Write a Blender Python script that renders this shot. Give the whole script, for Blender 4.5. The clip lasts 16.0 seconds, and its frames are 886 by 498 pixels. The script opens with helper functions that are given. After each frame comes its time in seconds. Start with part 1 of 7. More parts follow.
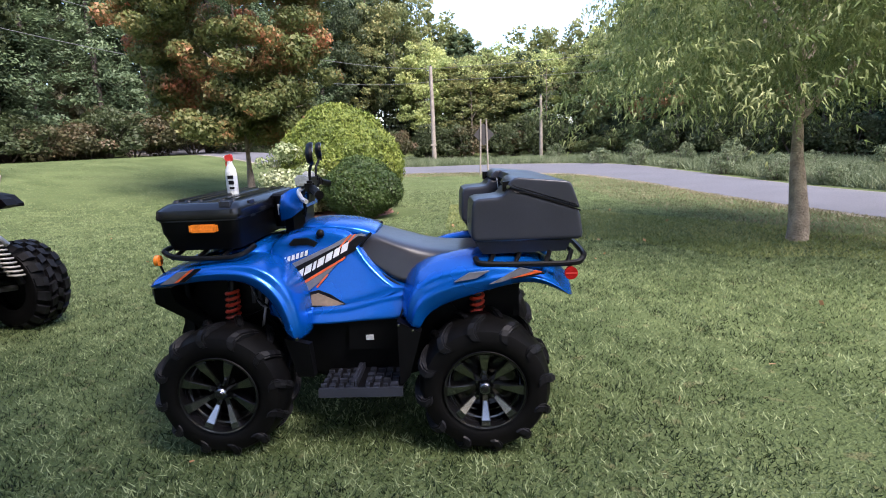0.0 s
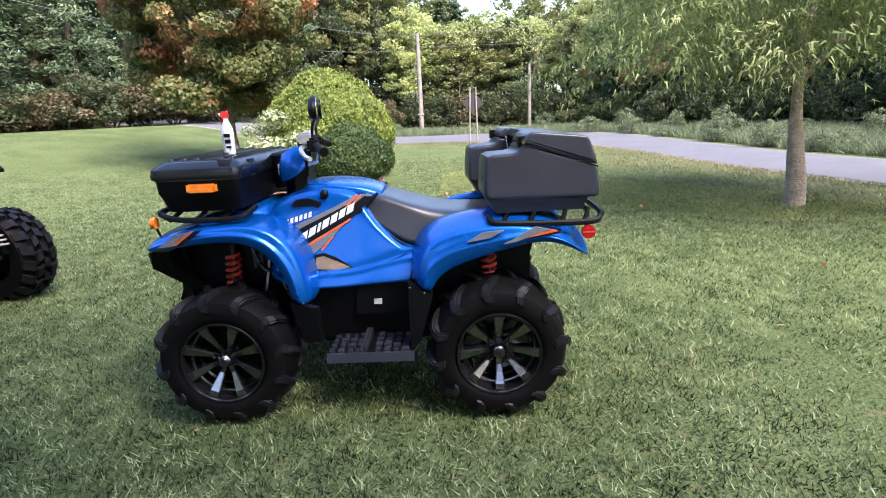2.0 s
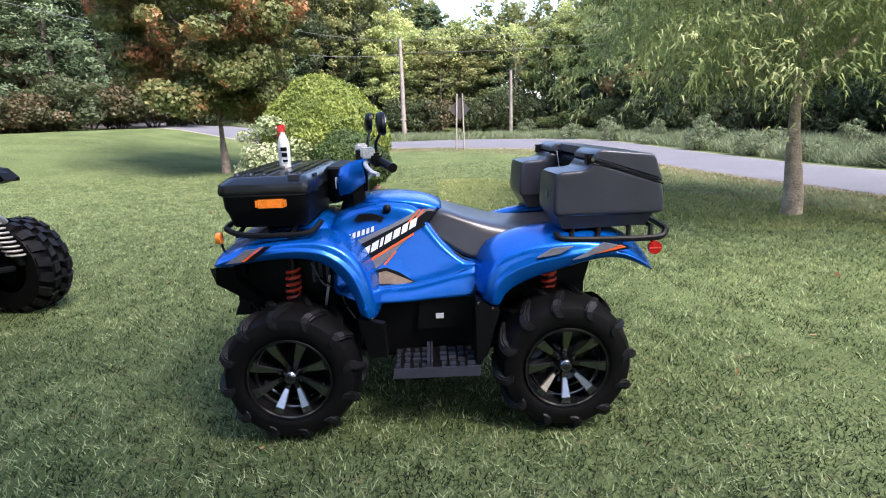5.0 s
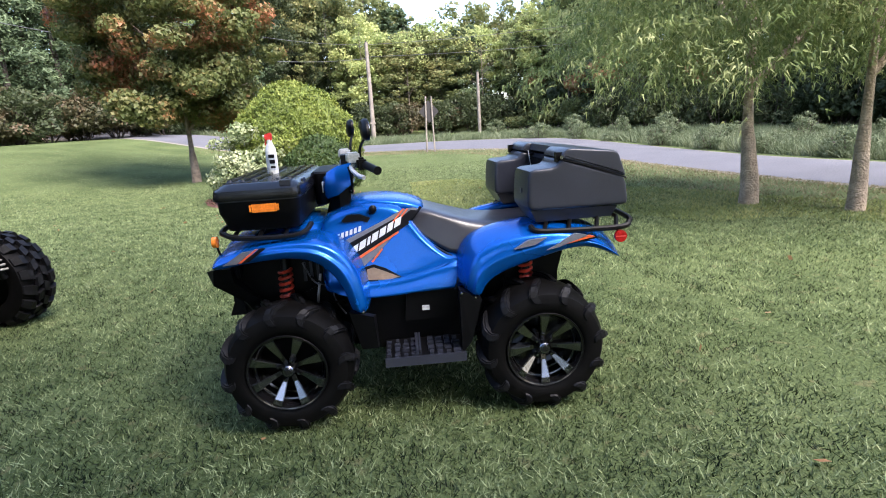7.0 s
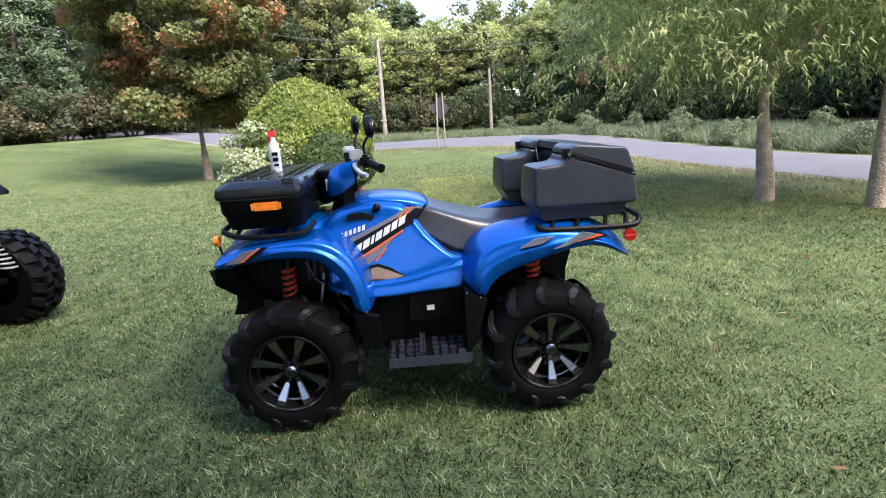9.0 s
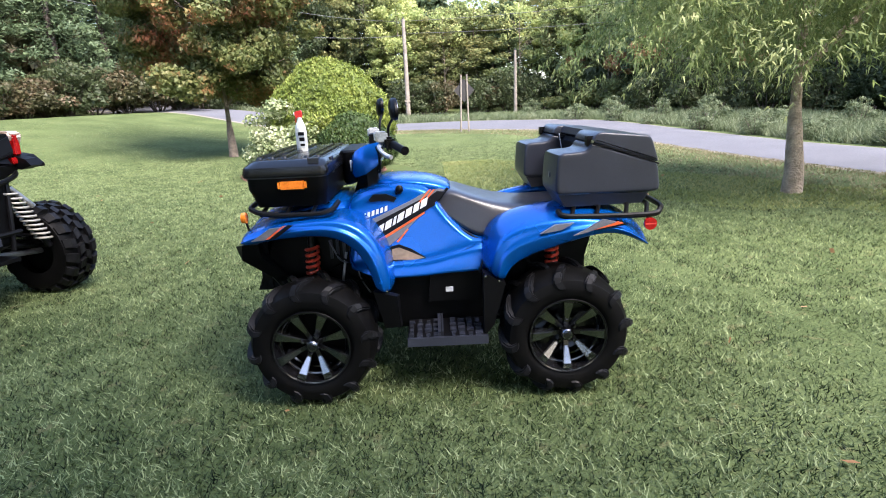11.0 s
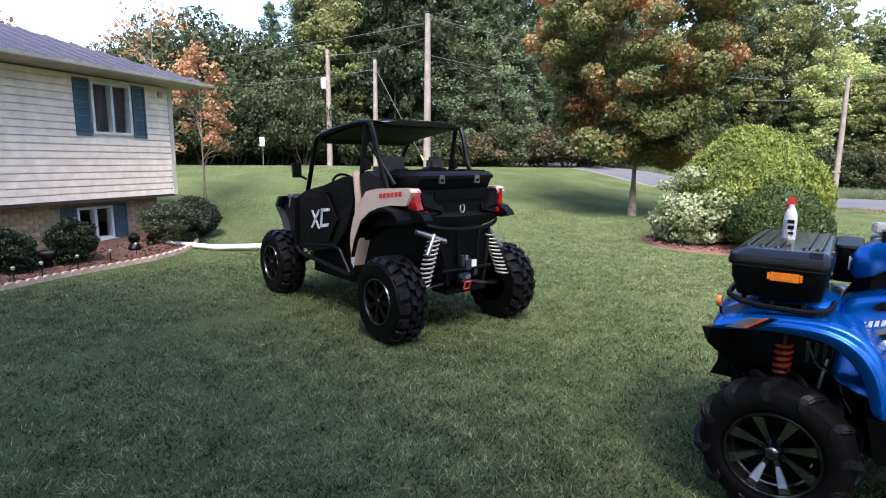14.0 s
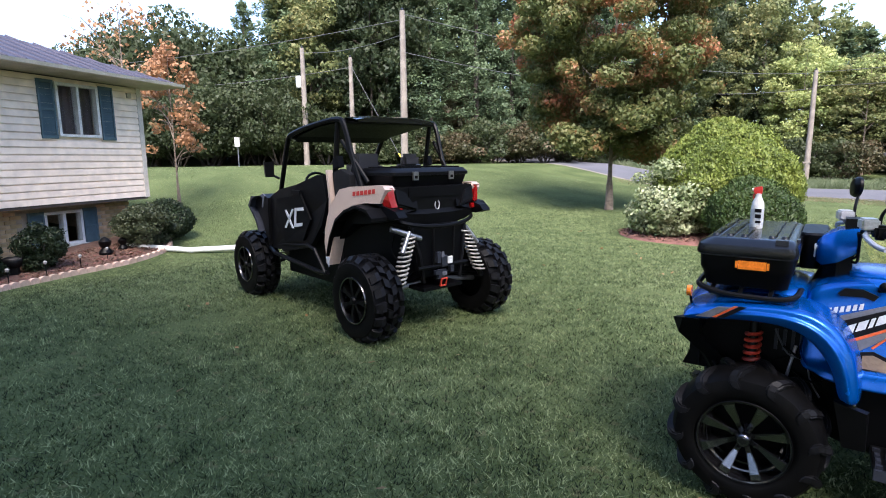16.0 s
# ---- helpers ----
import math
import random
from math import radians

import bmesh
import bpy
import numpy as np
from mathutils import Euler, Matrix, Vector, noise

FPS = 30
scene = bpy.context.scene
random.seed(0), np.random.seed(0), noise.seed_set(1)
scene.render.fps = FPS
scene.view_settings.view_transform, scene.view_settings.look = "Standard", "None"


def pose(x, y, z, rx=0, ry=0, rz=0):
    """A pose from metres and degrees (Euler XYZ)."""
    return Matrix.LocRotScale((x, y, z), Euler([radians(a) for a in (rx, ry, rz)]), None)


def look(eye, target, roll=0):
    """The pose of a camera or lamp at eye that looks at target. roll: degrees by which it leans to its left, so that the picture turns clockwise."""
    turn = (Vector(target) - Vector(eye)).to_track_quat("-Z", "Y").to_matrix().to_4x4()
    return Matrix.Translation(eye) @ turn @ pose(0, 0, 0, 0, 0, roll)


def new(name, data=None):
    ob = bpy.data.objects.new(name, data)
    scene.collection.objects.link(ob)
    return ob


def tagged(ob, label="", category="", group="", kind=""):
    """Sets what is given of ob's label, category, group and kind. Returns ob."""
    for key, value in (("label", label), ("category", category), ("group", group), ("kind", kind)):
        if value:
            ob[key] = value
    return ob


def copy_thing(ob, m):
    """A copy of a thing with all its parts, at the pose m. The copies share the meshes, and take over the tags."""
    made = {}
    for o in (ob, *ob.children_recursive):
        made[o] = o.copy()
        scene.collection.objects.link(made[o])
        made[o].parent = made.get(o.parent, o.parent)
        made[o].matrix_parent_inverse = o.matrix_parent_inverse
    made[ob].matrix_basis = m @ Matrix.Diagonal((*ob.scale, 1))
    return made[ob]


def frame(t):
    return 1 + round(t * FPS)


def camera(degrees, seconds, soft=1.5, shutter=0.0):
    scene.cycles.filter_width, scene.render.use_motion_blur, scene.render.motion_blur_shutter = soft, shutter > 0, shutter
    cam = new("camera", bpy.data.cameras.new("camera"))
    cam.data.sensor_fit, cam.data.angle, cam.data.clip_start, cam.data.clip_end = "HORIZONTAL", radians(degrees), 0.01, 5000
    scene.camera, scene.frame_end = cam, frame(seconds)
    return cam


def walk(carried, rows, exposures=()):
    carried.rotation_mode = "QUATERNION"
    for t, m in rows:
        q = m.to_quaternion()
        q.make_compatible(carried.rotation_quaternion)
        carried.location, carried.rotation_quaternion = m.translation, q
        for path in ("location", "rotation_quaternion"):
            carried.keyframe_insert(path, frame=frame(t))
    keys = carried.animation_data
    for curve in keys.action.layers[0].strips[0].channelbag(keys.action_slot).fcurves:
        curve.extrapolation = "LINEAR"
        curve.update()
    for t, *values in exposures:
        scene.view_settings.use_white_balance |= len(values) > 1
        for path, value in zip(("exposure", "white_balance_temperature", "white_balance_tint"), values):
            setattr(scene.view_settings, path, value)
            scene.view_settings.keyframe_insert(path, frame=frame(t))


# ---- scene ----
cam = camera(78.0, 16.0, soft=1.0)
ROWS = [
    (0.0, 0.569, -2.337, 1.450, 78.753, 2.352, 2.233),
    (0.5, 0.525, -2.302, 1.403, 76.700, 1.012, 2.030),
    (1.0, 0.487, -2.281, 1.377, 74.587, 1.005, 0.158),
    (1.5, 0.468, -2.279, 1.389, 75.425, 1.993, -0.105),
    (2.0, 0.450, -2.252, 1.380, 75.746, 2.509, 0.797),
    (2.5, 0.454, -2.203, 1.398, 76.002, 2.165, 1.568),
    (3.0, 0.472, -2.151, 1.402, 76.380, 2.240, 2.441),
    (3.5, 0.385, -2.091, 1.389, 76.170, 2.454, 2.255),
    (4.0, 0.250, -2.101, 1.420, 76.042, 1.795, 1.227),
    (6.5, -0.085, -2.478, 1.459, 76.212, 3.482, -4.615),
    (7.0, -0.021, -2.442, 1.465, 76.166, 3.355, -4.850),
    (7.5, 0.046, -2.434, 1.472, 76.785, 3.908, -4.804),
    (8.0, 0.044, -2.399, 1.458, 76.771, 4.164, -4.592),
    (8.5, 0.028, -2.402, 1.464, 76.559, 4.077, -4.040),
    (9.0, 0.017, -2.394, 1.460, 75.936, 3.632, -3.642),
    (11.5, 0.008, -2.476, 1.482, 74.214, 1.449, 1.031),
    (12.0, -0.065, -2.572, 1.527, 76.645, 1.997, 13.142),
    (12.5, -0.344, -2.521, 1.552, 78.994, 1.484, 29.351),
    (13.0, -0.456, -2.647, 1.581, 79.976, 0.704, 35.665),
    (13.5, -0.451, -2.672, 1.586, 80.362, 0.046, 36.906),
    (14.0, -0.437, -2.670, 1.590, 80.752, -0.611, 37.184),
    (14.5, -0.445, -2.705, 1.594, 80.867, -1.000, 37.867),
    (15.0, -0.442, -2.742, 1.599, 80.829, -1.118, 38.795),
    (15.5, -0.433, -2.750, 1.597, 80.882, -0.946, 39.073),
    (16.0, -0.411, -2.618, 1.578, 80.513, 0.365, 35.045),
]
EXPOSURES = [(0.0, 2.06, 6150, 18), (1.0, 2.43, 6150, 18), (2.0, 2.5, 6150, 18), (3.5, 2.44, 6150, 18), (7.0, 2.32, 6150, 16), (9.0, 2.32, 6150, 16), (12.0, 2.66, 6200, 14), (12.5, 2.68, 6200, 14), (13.0, 2.28, 6100, 16), (14.5, 2.05, 6000, 16), (16.0, 2.06, 6000, 16)]
walk(cam, [(t, pose(x, y, z, rx, ry, rz)) for t, x, y, z, rx, ry, rz in ROWS], EXPOSURES)


# ---- light: a veiled sun behind the camera, hazy sky ----
SUN_ELEVATION, SUN_AZIMUTH = 52.0, 142.0
world = bpy.data.worlds.new("world")
scene.world = world
world.use_nodes = True
sky = world.node_tree.nodes.new("ShaderNodeTexSky")
sky.sky_type, sky.sun_disc = "NISHITA", False
sky.sun_elevation, sky.sun_rotation = radians(SUN_ELEVATION), radians(SUN_AZIMUTH)
sky.air_density, sky.dust_density, sky.ozone_density = 1.0, 2.0, 1.0
world.node_tree.links.new(sky.outputs[0], world.node_tree.nodes["Background"].inputs[0])
world.node_tree.nodes["Background"].inputs[1].default_value = 0.14
sun = new("sun", bpy.data.lights.new("sun", "SUN"))
sun.data.energy, sun.data.angle, sun.data.color = 3.0, radians(32.0), (1.0, 0.90, 0.78)
_a, _e = radians(SUN_AZIMUTH), radians(SUN_ELEVATION)
sun.matrix_world = look((0, 0, 30), Vector((0, 0, 30)) - Vector((math.sin(_a) * math.cos(_e), math.cos(_a) * math.cos(_e), math.sin(_e))))


# ---- materials ----
def material(name, color, rough=0.6, metal=0.0, dark=None, scale=8.0, fine=60.0, bump=0.2, dist=0.01, coat=0.0, sheen=0.0, spec=0.5, island=0.0, per_object=0.0, fleck=None):
    """Two-scale varied surface: color to dark over noise, fine grain in colour and relief."""
    m = bpy.data.materials.new(name)
    m.use_nodes = True
    nt = m.node_tree
    n, l = nt.nodes, nt.links
    b = n["Principled BSDF"]
    tc = n.new("ShaderNodeTexCoord")
    big, small = n.new("ShaderNodeTexNoise"), n.new("ShaderNodeTexNoise")
    big.inputs["Scale"].default_value, big.inputs["Detail"].default_value = scale, 4
    small.inputs["Scale"].default_value, small.inputs["Detail"].default_value = fine, 3
    for t in (big, small):
        l.new(tc.outputs["Object"], t.inputs["Vector"])
    dark = dark or tuple(c * 0.75 for c in color)
    ramp = n.new("ShaderNodeMix")
    ramp.data_type = "RGBA"
    ramp.inputs[6].default_value, ramp.inputs[7].default_value = (*dark, 1), (*color, 1)
    edge = n.new("ShaderNodeMapRange")
    edge.inputs[1].default_value, edge.inputs[2].default_value = 0.35, 0.65
    l.new(big.outputs[0], edge.inputs[0])
    l.new(edge.outputs[0], ramp.inputs[0])
    out = ramp.outputs[2]
    grain = n.new("ShaderNodeHueSaturation")
    l.new(out, grain.inputs["Color"])
    val = n.new("ShaderNodeMapRange")
    val.inputs[1].default_value, val.inputs[2].default_value = 0.3, 0.7
    val.inputs[3].default_value, val.inputs[4].default_value = 0.86, 1.14
    l.new(small.outputs[0], val.inputs[0])
    l.new(val.outputs[0], grain.inputs["Value"])
    out = grain.outputs[0]
    if island or per_object:
        info = n.new("ShaderNodeNewGeometry") if island else n.new("ShaderNodeObjectInfo")
        rnd = info.outputs["Random Per Island"] if island else info.outputs["Random"]
        hs = n.new("ShaderNodeHueSaturation")
        v = n.new("ShaderNodeMapRange")
        k = island or per_object
        v.inputs[3].default_value, v.inputs[4].default_value = 1 - k, 1 + k
        l.new(rnd, v.inputs[0])
        l.new(v.outputs[0], hs.inputs["Value"])
        h = n.new("ShaderNodeMapRange")
        h.inputs[3].default_value, h.inputs[4].default_value = 0.5 + 0.06 * k, 0.5 - 0.05 * k
        l.new(rnd, h.inputs[0])
        l.new(h.outputs[0], hs.inputs["Hue"])
        l.new(out, hs.inputs["Color"])
        out = hs.outputs[0]
    if fleck:
        mixer = n.new("ShaderNodeMix")
        mixer.data_type = "RGBA"
        spots = n.new("ShaderNodeTexNoise")
        spots.inputs["Scale"].default_value, spots.inputs["Detail"].default_value = fleck[1], 2
        l.new(tc.outputs["Object"], spots.inputs["Vector"])
        lim = n.new("ShaderNodeMapRange")
        lim.inputs[1].default_value, lim.inputs[2].default_value = fleck[2], fleck[2] + 0.08
        l.new(spots.outputs[0], lim.inputs[0])
        l.new(lim.outputs[0], mixer.inputs[0])
        l.new(out, mixer.inputs[6])
        mixer.inputs[7].default_value = (*fleck[0], 1)
        out = mixer.outputs[2]
    l.new(out, b.inputs["Base Color"])
    rr = n.new("ShaderNodeMapRange")
    rr.inputs[3].default_value, rr.inputs[4].default_value = max(0.02, rough - 0.08), min(1, rough + 0.08)
    l.new(big.outputs[0], rr.inputs[0])
    l.new(rr.outputs[0], b.inputs["Roughness"])
    b.inputs["Metallic"].default_value = metal
    b.inputs["Coat Weight"].default_value = coat
    b.inputs["Coat Roughness"].default_value = 0.08
    b.inputs["Specular IOR Level"].default_value = spec
    if bump:
        bp = n.new("ShaderNodeBump")
        bp.inputs["Strength"].default_value, bp.inputs["Distance"].default_value = bump, dist
        l.new(small.outputs[0], bp.inputs["Height"])
        l.new(bp.outputs[0], b.inputs["Normal"])
    return m


def leaf_material(name, colors, thin=0.35, patch=1.2, rough=0.55, single=0.55, swing=0.6):
    """Leaves: every leaf its own tone between two or three colours, patches over the crown, some light shining through."""
    m = bpy.data.materials.new(name)
    m.use_nodes = True
    nt = m.node_tree
    n, l = nt.nodes, nt.links
    b = n["Principled BSDF"]
    geo, tc, no = n.new("ShaderNodeNewGeometry"), n.new("ShaderNodeTexCoord"), n.new("ShaderNodeTexNoise")
    no.inputs["Scale"].default_value, no.inputs["Detail"].default_value = patch, 3
    l.new(tc.outputs["Object"], no.inputs["Vector"])
    add = n.new("ShaderNodeMath")
    add.operation = "MULTIPLY_ADD"
    l.new(geo.outputs["Random Per Island"], add.inputs[0])
    add.inputs[1].default_value = single
    off = n.new("ShaderNodeMapRange")
    off.inputs[1].default_value, off.inputs[2].default_value = 0.3, 0.7
    off.inputs[3].default_value, off.inputs[4].default_value = -0.15, swing
    l.new(no.outputs[0], off.inputs[0])
    l.new(off.outputs[0], add.inputs[2])
    ramp = n.new("ShaderNodeValToRGB")
    while len(ramp.color_ramp.elements) < len(colors):
        ramp.color_ramp.elements.new(0.5)
    for i, c in enumerate(colors):
        ramp.color_ramp.elements[i].position = i / (len(colors) - 1)
        ramp.color_ramp.elements[i].color = (*c, 1)
    l.new(add.outputs[0], ramp.inputs[0])
    l.new(ramp.outputs[0], b.inputs["Base Color"])
    b.inputs["Roughness"].default_value = rough
    b.inputs["Specular IOR Level"].default_value = 0.3
    tr = n.new("ShaderNodeBsdfTranslucent")
    l.new(ramp.outputs[0], tr.inputs[0])
    mix = n.new("ShaderNodeMixShader")
    mix.inputs[0].default_value = thin
    l.new(b.outputs[0], mix.inputs[1])
    l.new(tr.outputs[0], mix.inputs[2])
    l.new(mix.outputs[0], n["Material Output"].inputs[0])
    return m


def glass_material(name, tint=(0.9, 0.93, 0.95), rough=0.02):
    m = bpy.data.materials.new(name)
    m.use_nodes = True
    b = m.node_tree.nodes["Principled BSDF"]
    b.inputs["Base Color"].default_value = (*tint, 1)
    b.inputs["Roughness"].default_value = rough
    b.inputs["Transmission Weight"].default_value = 1.0
    b.inputs["IOR"].default_value = 1.45
    return m


M = {}
M["lawn"] = material("lawn", (0.083, 0.107, 0.043), 0.9, dark=(0.054, 0.074, 0.028), scale=0.9, fine=45, bump=0.8, dist=0.03, spec=0.08, fleck=((0.10, 0.105, 0.048), 9.0, 0.62))
# near lawn blades: foreground shade and dark gaps put into their colour
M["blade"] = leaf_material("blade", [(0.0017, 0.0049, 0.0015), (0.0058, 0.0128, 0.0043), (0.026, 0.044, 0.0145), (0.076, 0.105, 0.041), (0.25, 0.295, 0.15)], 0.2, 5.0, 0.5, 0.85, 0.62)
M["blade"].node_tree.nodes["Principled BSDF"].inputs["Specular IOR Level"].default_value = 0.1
# dry tufts, and far lawn blades with the sunlight put into a paler tone
M["straw"] = leaf_material("straw", [(0.074, 0.112, 0.042), (0.13, 0.168, 0.074), (0.2, 0.224, 0.119)], 0.25, 0.7)
# rough yellow-green bank, its tone raised further to offset the walnuts' shade
M["bank_grass"] = leaf_material("bank_grass", [(0.115, 0.148, 0.043), (0.19, 0.218, 0.068), (0.28, 0.285, 0.11)], 0.25, 0.8)
M["dry_straw"] = leaf_material("dry_straw", [(0.10, 0.11, 0.045), (0.17, 0.15, 0.08), (0.25, 0.20, 0.13)], 0.25, 0.9)
M["asphalt"] = material("asphalt", (0.085, 0.086, 0.10), 0.85, dark=(0.066, 0.067, 0.078), scale=0.8, fine=90, bump=0.4)
M["gravel"] = material("gravel", (0.2, 0.18, 0.15), 0.95, scale=3, fine=60, bump=0.7, dist=0.03)
M["siding"] = material("siding", (0.86, 0.72, 0.585), 0.6, dark=(0.845, 0.705, 0.57), scale=1.2, fine=5, bump=0.0)
M["white_trim"] = material("white_trim", (0.72, 0.72, 0.70), 0.45, scale=3, fine=50, bump=0.05)
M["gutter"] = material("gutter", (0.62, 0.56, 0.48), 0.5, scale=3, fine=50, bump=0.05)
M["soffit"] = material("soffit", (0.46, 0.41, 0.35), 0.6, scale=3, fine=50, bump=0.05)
M["shutter"] = material("shutter", (0.07, 0.115, 0.14), 0.6, dark=(0.05, 0.09, 0.11), scale=4, fine=60, bump=0.1)
M["brick"] = material("brick", (0.50, 0.36, 0.21), 0.9, dark=(0.38, 0.26, 0.14), scale=9, fine=120, bump=0.5, per_object=0.25)
M["mortar"] = material("mortar", (0.38, 0.32, 0.25), 0.95, scale=9, fine=120, bump=0.5)
M["metal_roof"] = material("metal_roof", (0.036, 0.032, 0.05), 0.5, 0.0, scale=2, fine=30, bump=0.08)
M["dark_wood"] = material("dark_wood", (0.06, 0.045, 0.035), 0.8, scale=5, fine=60, bump=0.3)
M["interior"] = material("interior", (0.10, 0.085, 0.075), 0.8, scale=4, fine=40, bump=0)
M["curtain"] = material("curtain", (0.16, 0.13, 0.125), 0.9, scale=6, fine=60, bump=0.2)
M["glass"] = glass_material("glass")
M["mulch"] = material("mulch", (0.17, 0.085, 0.06), 0.95, dark=(0.10, 0.052, 0.04), scale=5, fine=60, bump=0.8, dist=0.04, island=0.4)
M["edging"] = material("edging", (0.50, 0.36, 0.28), 0.9, dark=(0.42, 0.29, 0.23), scale=6, fine=60, bump=0.4, per_object=0.15)
M["pole"] = material("pole", (0.22, 0.195, 0.165), 0.9, dark=(0.15, 0.13, 0.11), scale=3, fine=30, bump=0.6)
M["bark"] = material("bark", (0.20, 0.16, 0.125), 0.95, dark=(0.115, 0.09, 0.07), scale=10, fine=38, bump=1.0, dist=0.03)
M["pale_bark"] = material("pale_bark", (0.36, 0.285, 0.21), 0.95, dark=(0.21, 0.165, 0.12), scale=7, fine=38, bump=1.0, dist=0.03)
M["dark_bark"] = material("dark_bark", (0.10, 0.08, 0.065), 0.95, dark=(0.05, 0.04, 0.035), scale=8, fine=30, bump=0.8, dist=0.03)
M["maple_leaf"] = leaf_material("maple_leaf", [(0.05, 0.066, 0.02), (0.085, 0.108, 0.034), (0.12, 0.138, 0.044), (0.15, 0.142, 0.05), (0.26, 0.14, 0.06), (0.40, 0.15, 0.078)], 0.4, 0.6, 0.55, 0.42, 0.78)
M["walnut_leaf"] = leaf_material("walnut_leaf", [(0.081, 0.121, 0.0391), (0.1688, 0.2167, 0.0757), (0.3105, 0.3339, 0.1501)], 0.5, 0.8)
M["thuja_leaf"] = leaf_material("thuja_leaf", [(0.056, 0.0845, 0.0144), (0.119, 0.1586, 0.0252), (0.21, 0.2405, 0.0504)], 0.25, 1.5)
M["yew_leaf"] = leaf_material("yew_leaf", [(0.014, 0.03, 0.007), (0.028, 0.052, 0.010), (0.055, 0.088, 0.02)], 0.2, 2)
M["dark_shrub_leaf"] = leaf_material("dark_shrub_leaf", [(0.006, 0.013, 0.005), (0.012, 0.023, 0.008), (0.024, 0.038, 0.014)], 0.2, 2)
M["dusty_leaf"] = leaf_material("dusty_leaf", [(0.022, 0.03, 0.014), (0.045, 0.058, 0.028), (0.10, 0.115, 0.06)], 0.25, 2)
M["variegated_leaf"] = leaf_material("variegated_leaf", [(0.077, 0.121, 0.0385), (0.209, 0.2475, 0.121), (0.44, 0.462, 0.297)], 0.3, 2)
M["forest_leaf"] = leaf_material("forest_leaf", [(0.0305, 0.043, 0.0179), (0.0503, 0.0673, 0.0278), (0.0789, 0.0951, 0.0413)], 0.45, 0.35)
M["light_forest_leaf"] = leaf_material("light_forest_leaf", [(0.1725, 0.2329, 0.0776), (0.3277, 0.3795, 0.138), (0.5347, 0.5434, 0.2242)], 0.45, 0.35)
M["deep_forest_leaf"] = leaf_material("deep_forest_leaf", [(0.0218, 0.0343, 0.0156), (0.039, 0.0562, 0.025), (0.0663, 0.0842, 0.0374)], 0.45, 0.35)
M["olive_leaf"] = leaf_material("olive_leaf", [(0.0805, 0.1035, 0.0368), (0.1495, 0.1725, 0.0633), (0.253, 0.23, 0.092)], 0.4, 0.3)
M["conifer_leaf"] = leaf_material("conifer_leaf", [(0.0546, 0.082, 0.0422), (0.087, 0.1267, 0.062), (0.1366, 0.1838, 0.087)], 0.35, 0.5)
M["autumn_leaf"] = leaf_material("autumn_leaf", [(0.16, 0.119, 0.06), (0.336, 0.17, 0.08), (0.416, 0.255, 0.15)], 0.35, 0.6)
M["rust_leaf"] = leaf_material("rust_leaf", [(0.0382, 0.0425, 0.0187), (0.068, 0.0646, 0.0298), (0.1105, 0.0723, 0.0425)], 0.3, 0.5)
M["weed_leaf"] = leaf_material("weed_leaf", [(0.0607, 0.0864, 0.0405), (0.108, 0.1377, 0.0702), (0.189, 0.2093, 0.1283)], 0.3, 0.8)
# vehicles
M["blue_paint"] = material("blue_paint", (0.002, 0.092, 0.41), 0.26, 0.55, dark=(0.0015, 0.078, 0.36), scale=3, fine=200, bump=0.02, coat=0.25, spec=0.3)
M["black_plastic"] = material("black_plastic", (0.0018, 0.0019, 0.0025), 0.5, dark=(0.0012, 0.0012, 0.0016), scale=6, fine=200, bump=0.15, dist=0.002, spec=0.12)
M["satin_black"] = material("satin_black", (0.003, 0.003, 0.0036), 0.42, scale=6, fine=150, bump=0.05, dist=0.002, spec=0.14)
M["grey_plastic"] = material("grey_plastic", (0.021, 0.0235, 0.034), 0.33, dark=(0.017, 0.019, 0.027), scale=5, fine=260, bump=0.2, dist=0.002, spec=0.38)
M["lid_plastic"] = material("lid_plastic", (0.004, 0.0043, 0.006), 0.24, scale=5, fine=160, bump=0.12, dist=0.002, spec=0.36)
M["seat_vinyl"] = material("seat_vinyl", (0.024, 0.024, 0.030), 0.32, scale=7, fine=220, bump=0.15, dist=0.002, spec=0.62)
M["rubber"] = material("rubber", (0.0022, 0.0022, 0.0025), 0.5, dark=(0.004, 0.0038, 0.0037), scale=9, fine=90, bump=0.2, dist=0.003, spec=0.07)
M["lug_rubber"] = material("lug_rubber", (0.009, 0.009, 0.0105), 0.45, dark=(0.0035, 0.0035, 0.004), scale=9, fine=90, bump=0.2, dist=0.003, spec=0.12)
M["gloss_black"] = material("gloss_black", (0.006, 0.006, 0.007), 0.15, scale=5, fine=90, bump=0, coat=0.5)
M["machined"] = material("machined", (0.22, 0.225, 0.245), 0.17, 1.0, scale=20, fine=200, bump=0.05, dist=0.001)
M["silver"] = material("silver", (0.62, 0.62, 0.64), 0.35, 0.5, scale=12, fine=120, bump=0.05, dist=0.001)
M["steel"] = material("steel", (0.35, 0.35, 0.36), 0.4, 0.9, scale=12, fine=120, bump=0.1, dist=0.001)
M["orange_spring"] = material("orange_spring", (0.48, 0.045, 0.022), 0.4, scale=12, fine=90, bump=0.05)
M["white_spring"] = material("white_spring", (0.30, 0.28, 0.245), 0.4, scale=12, fine=90, bump=0.05)
M["amber"] = material("amber", (0.85, 0.22, 0.015), 0.25, scale=30, fine=150, bump=0.3, dist=0.002, coat=0.5)
M["red_lens"] = material("red_lens", (0.28, 0.006, 0.006), 0.2, scale=30, fine=150, bump=0.2, dist=0.002, coat=0.5)
M["decal_white"] = material("decal_white", (0.55, 0.57, 0.6), 0.4, scale=9, fine=90, bump=0)
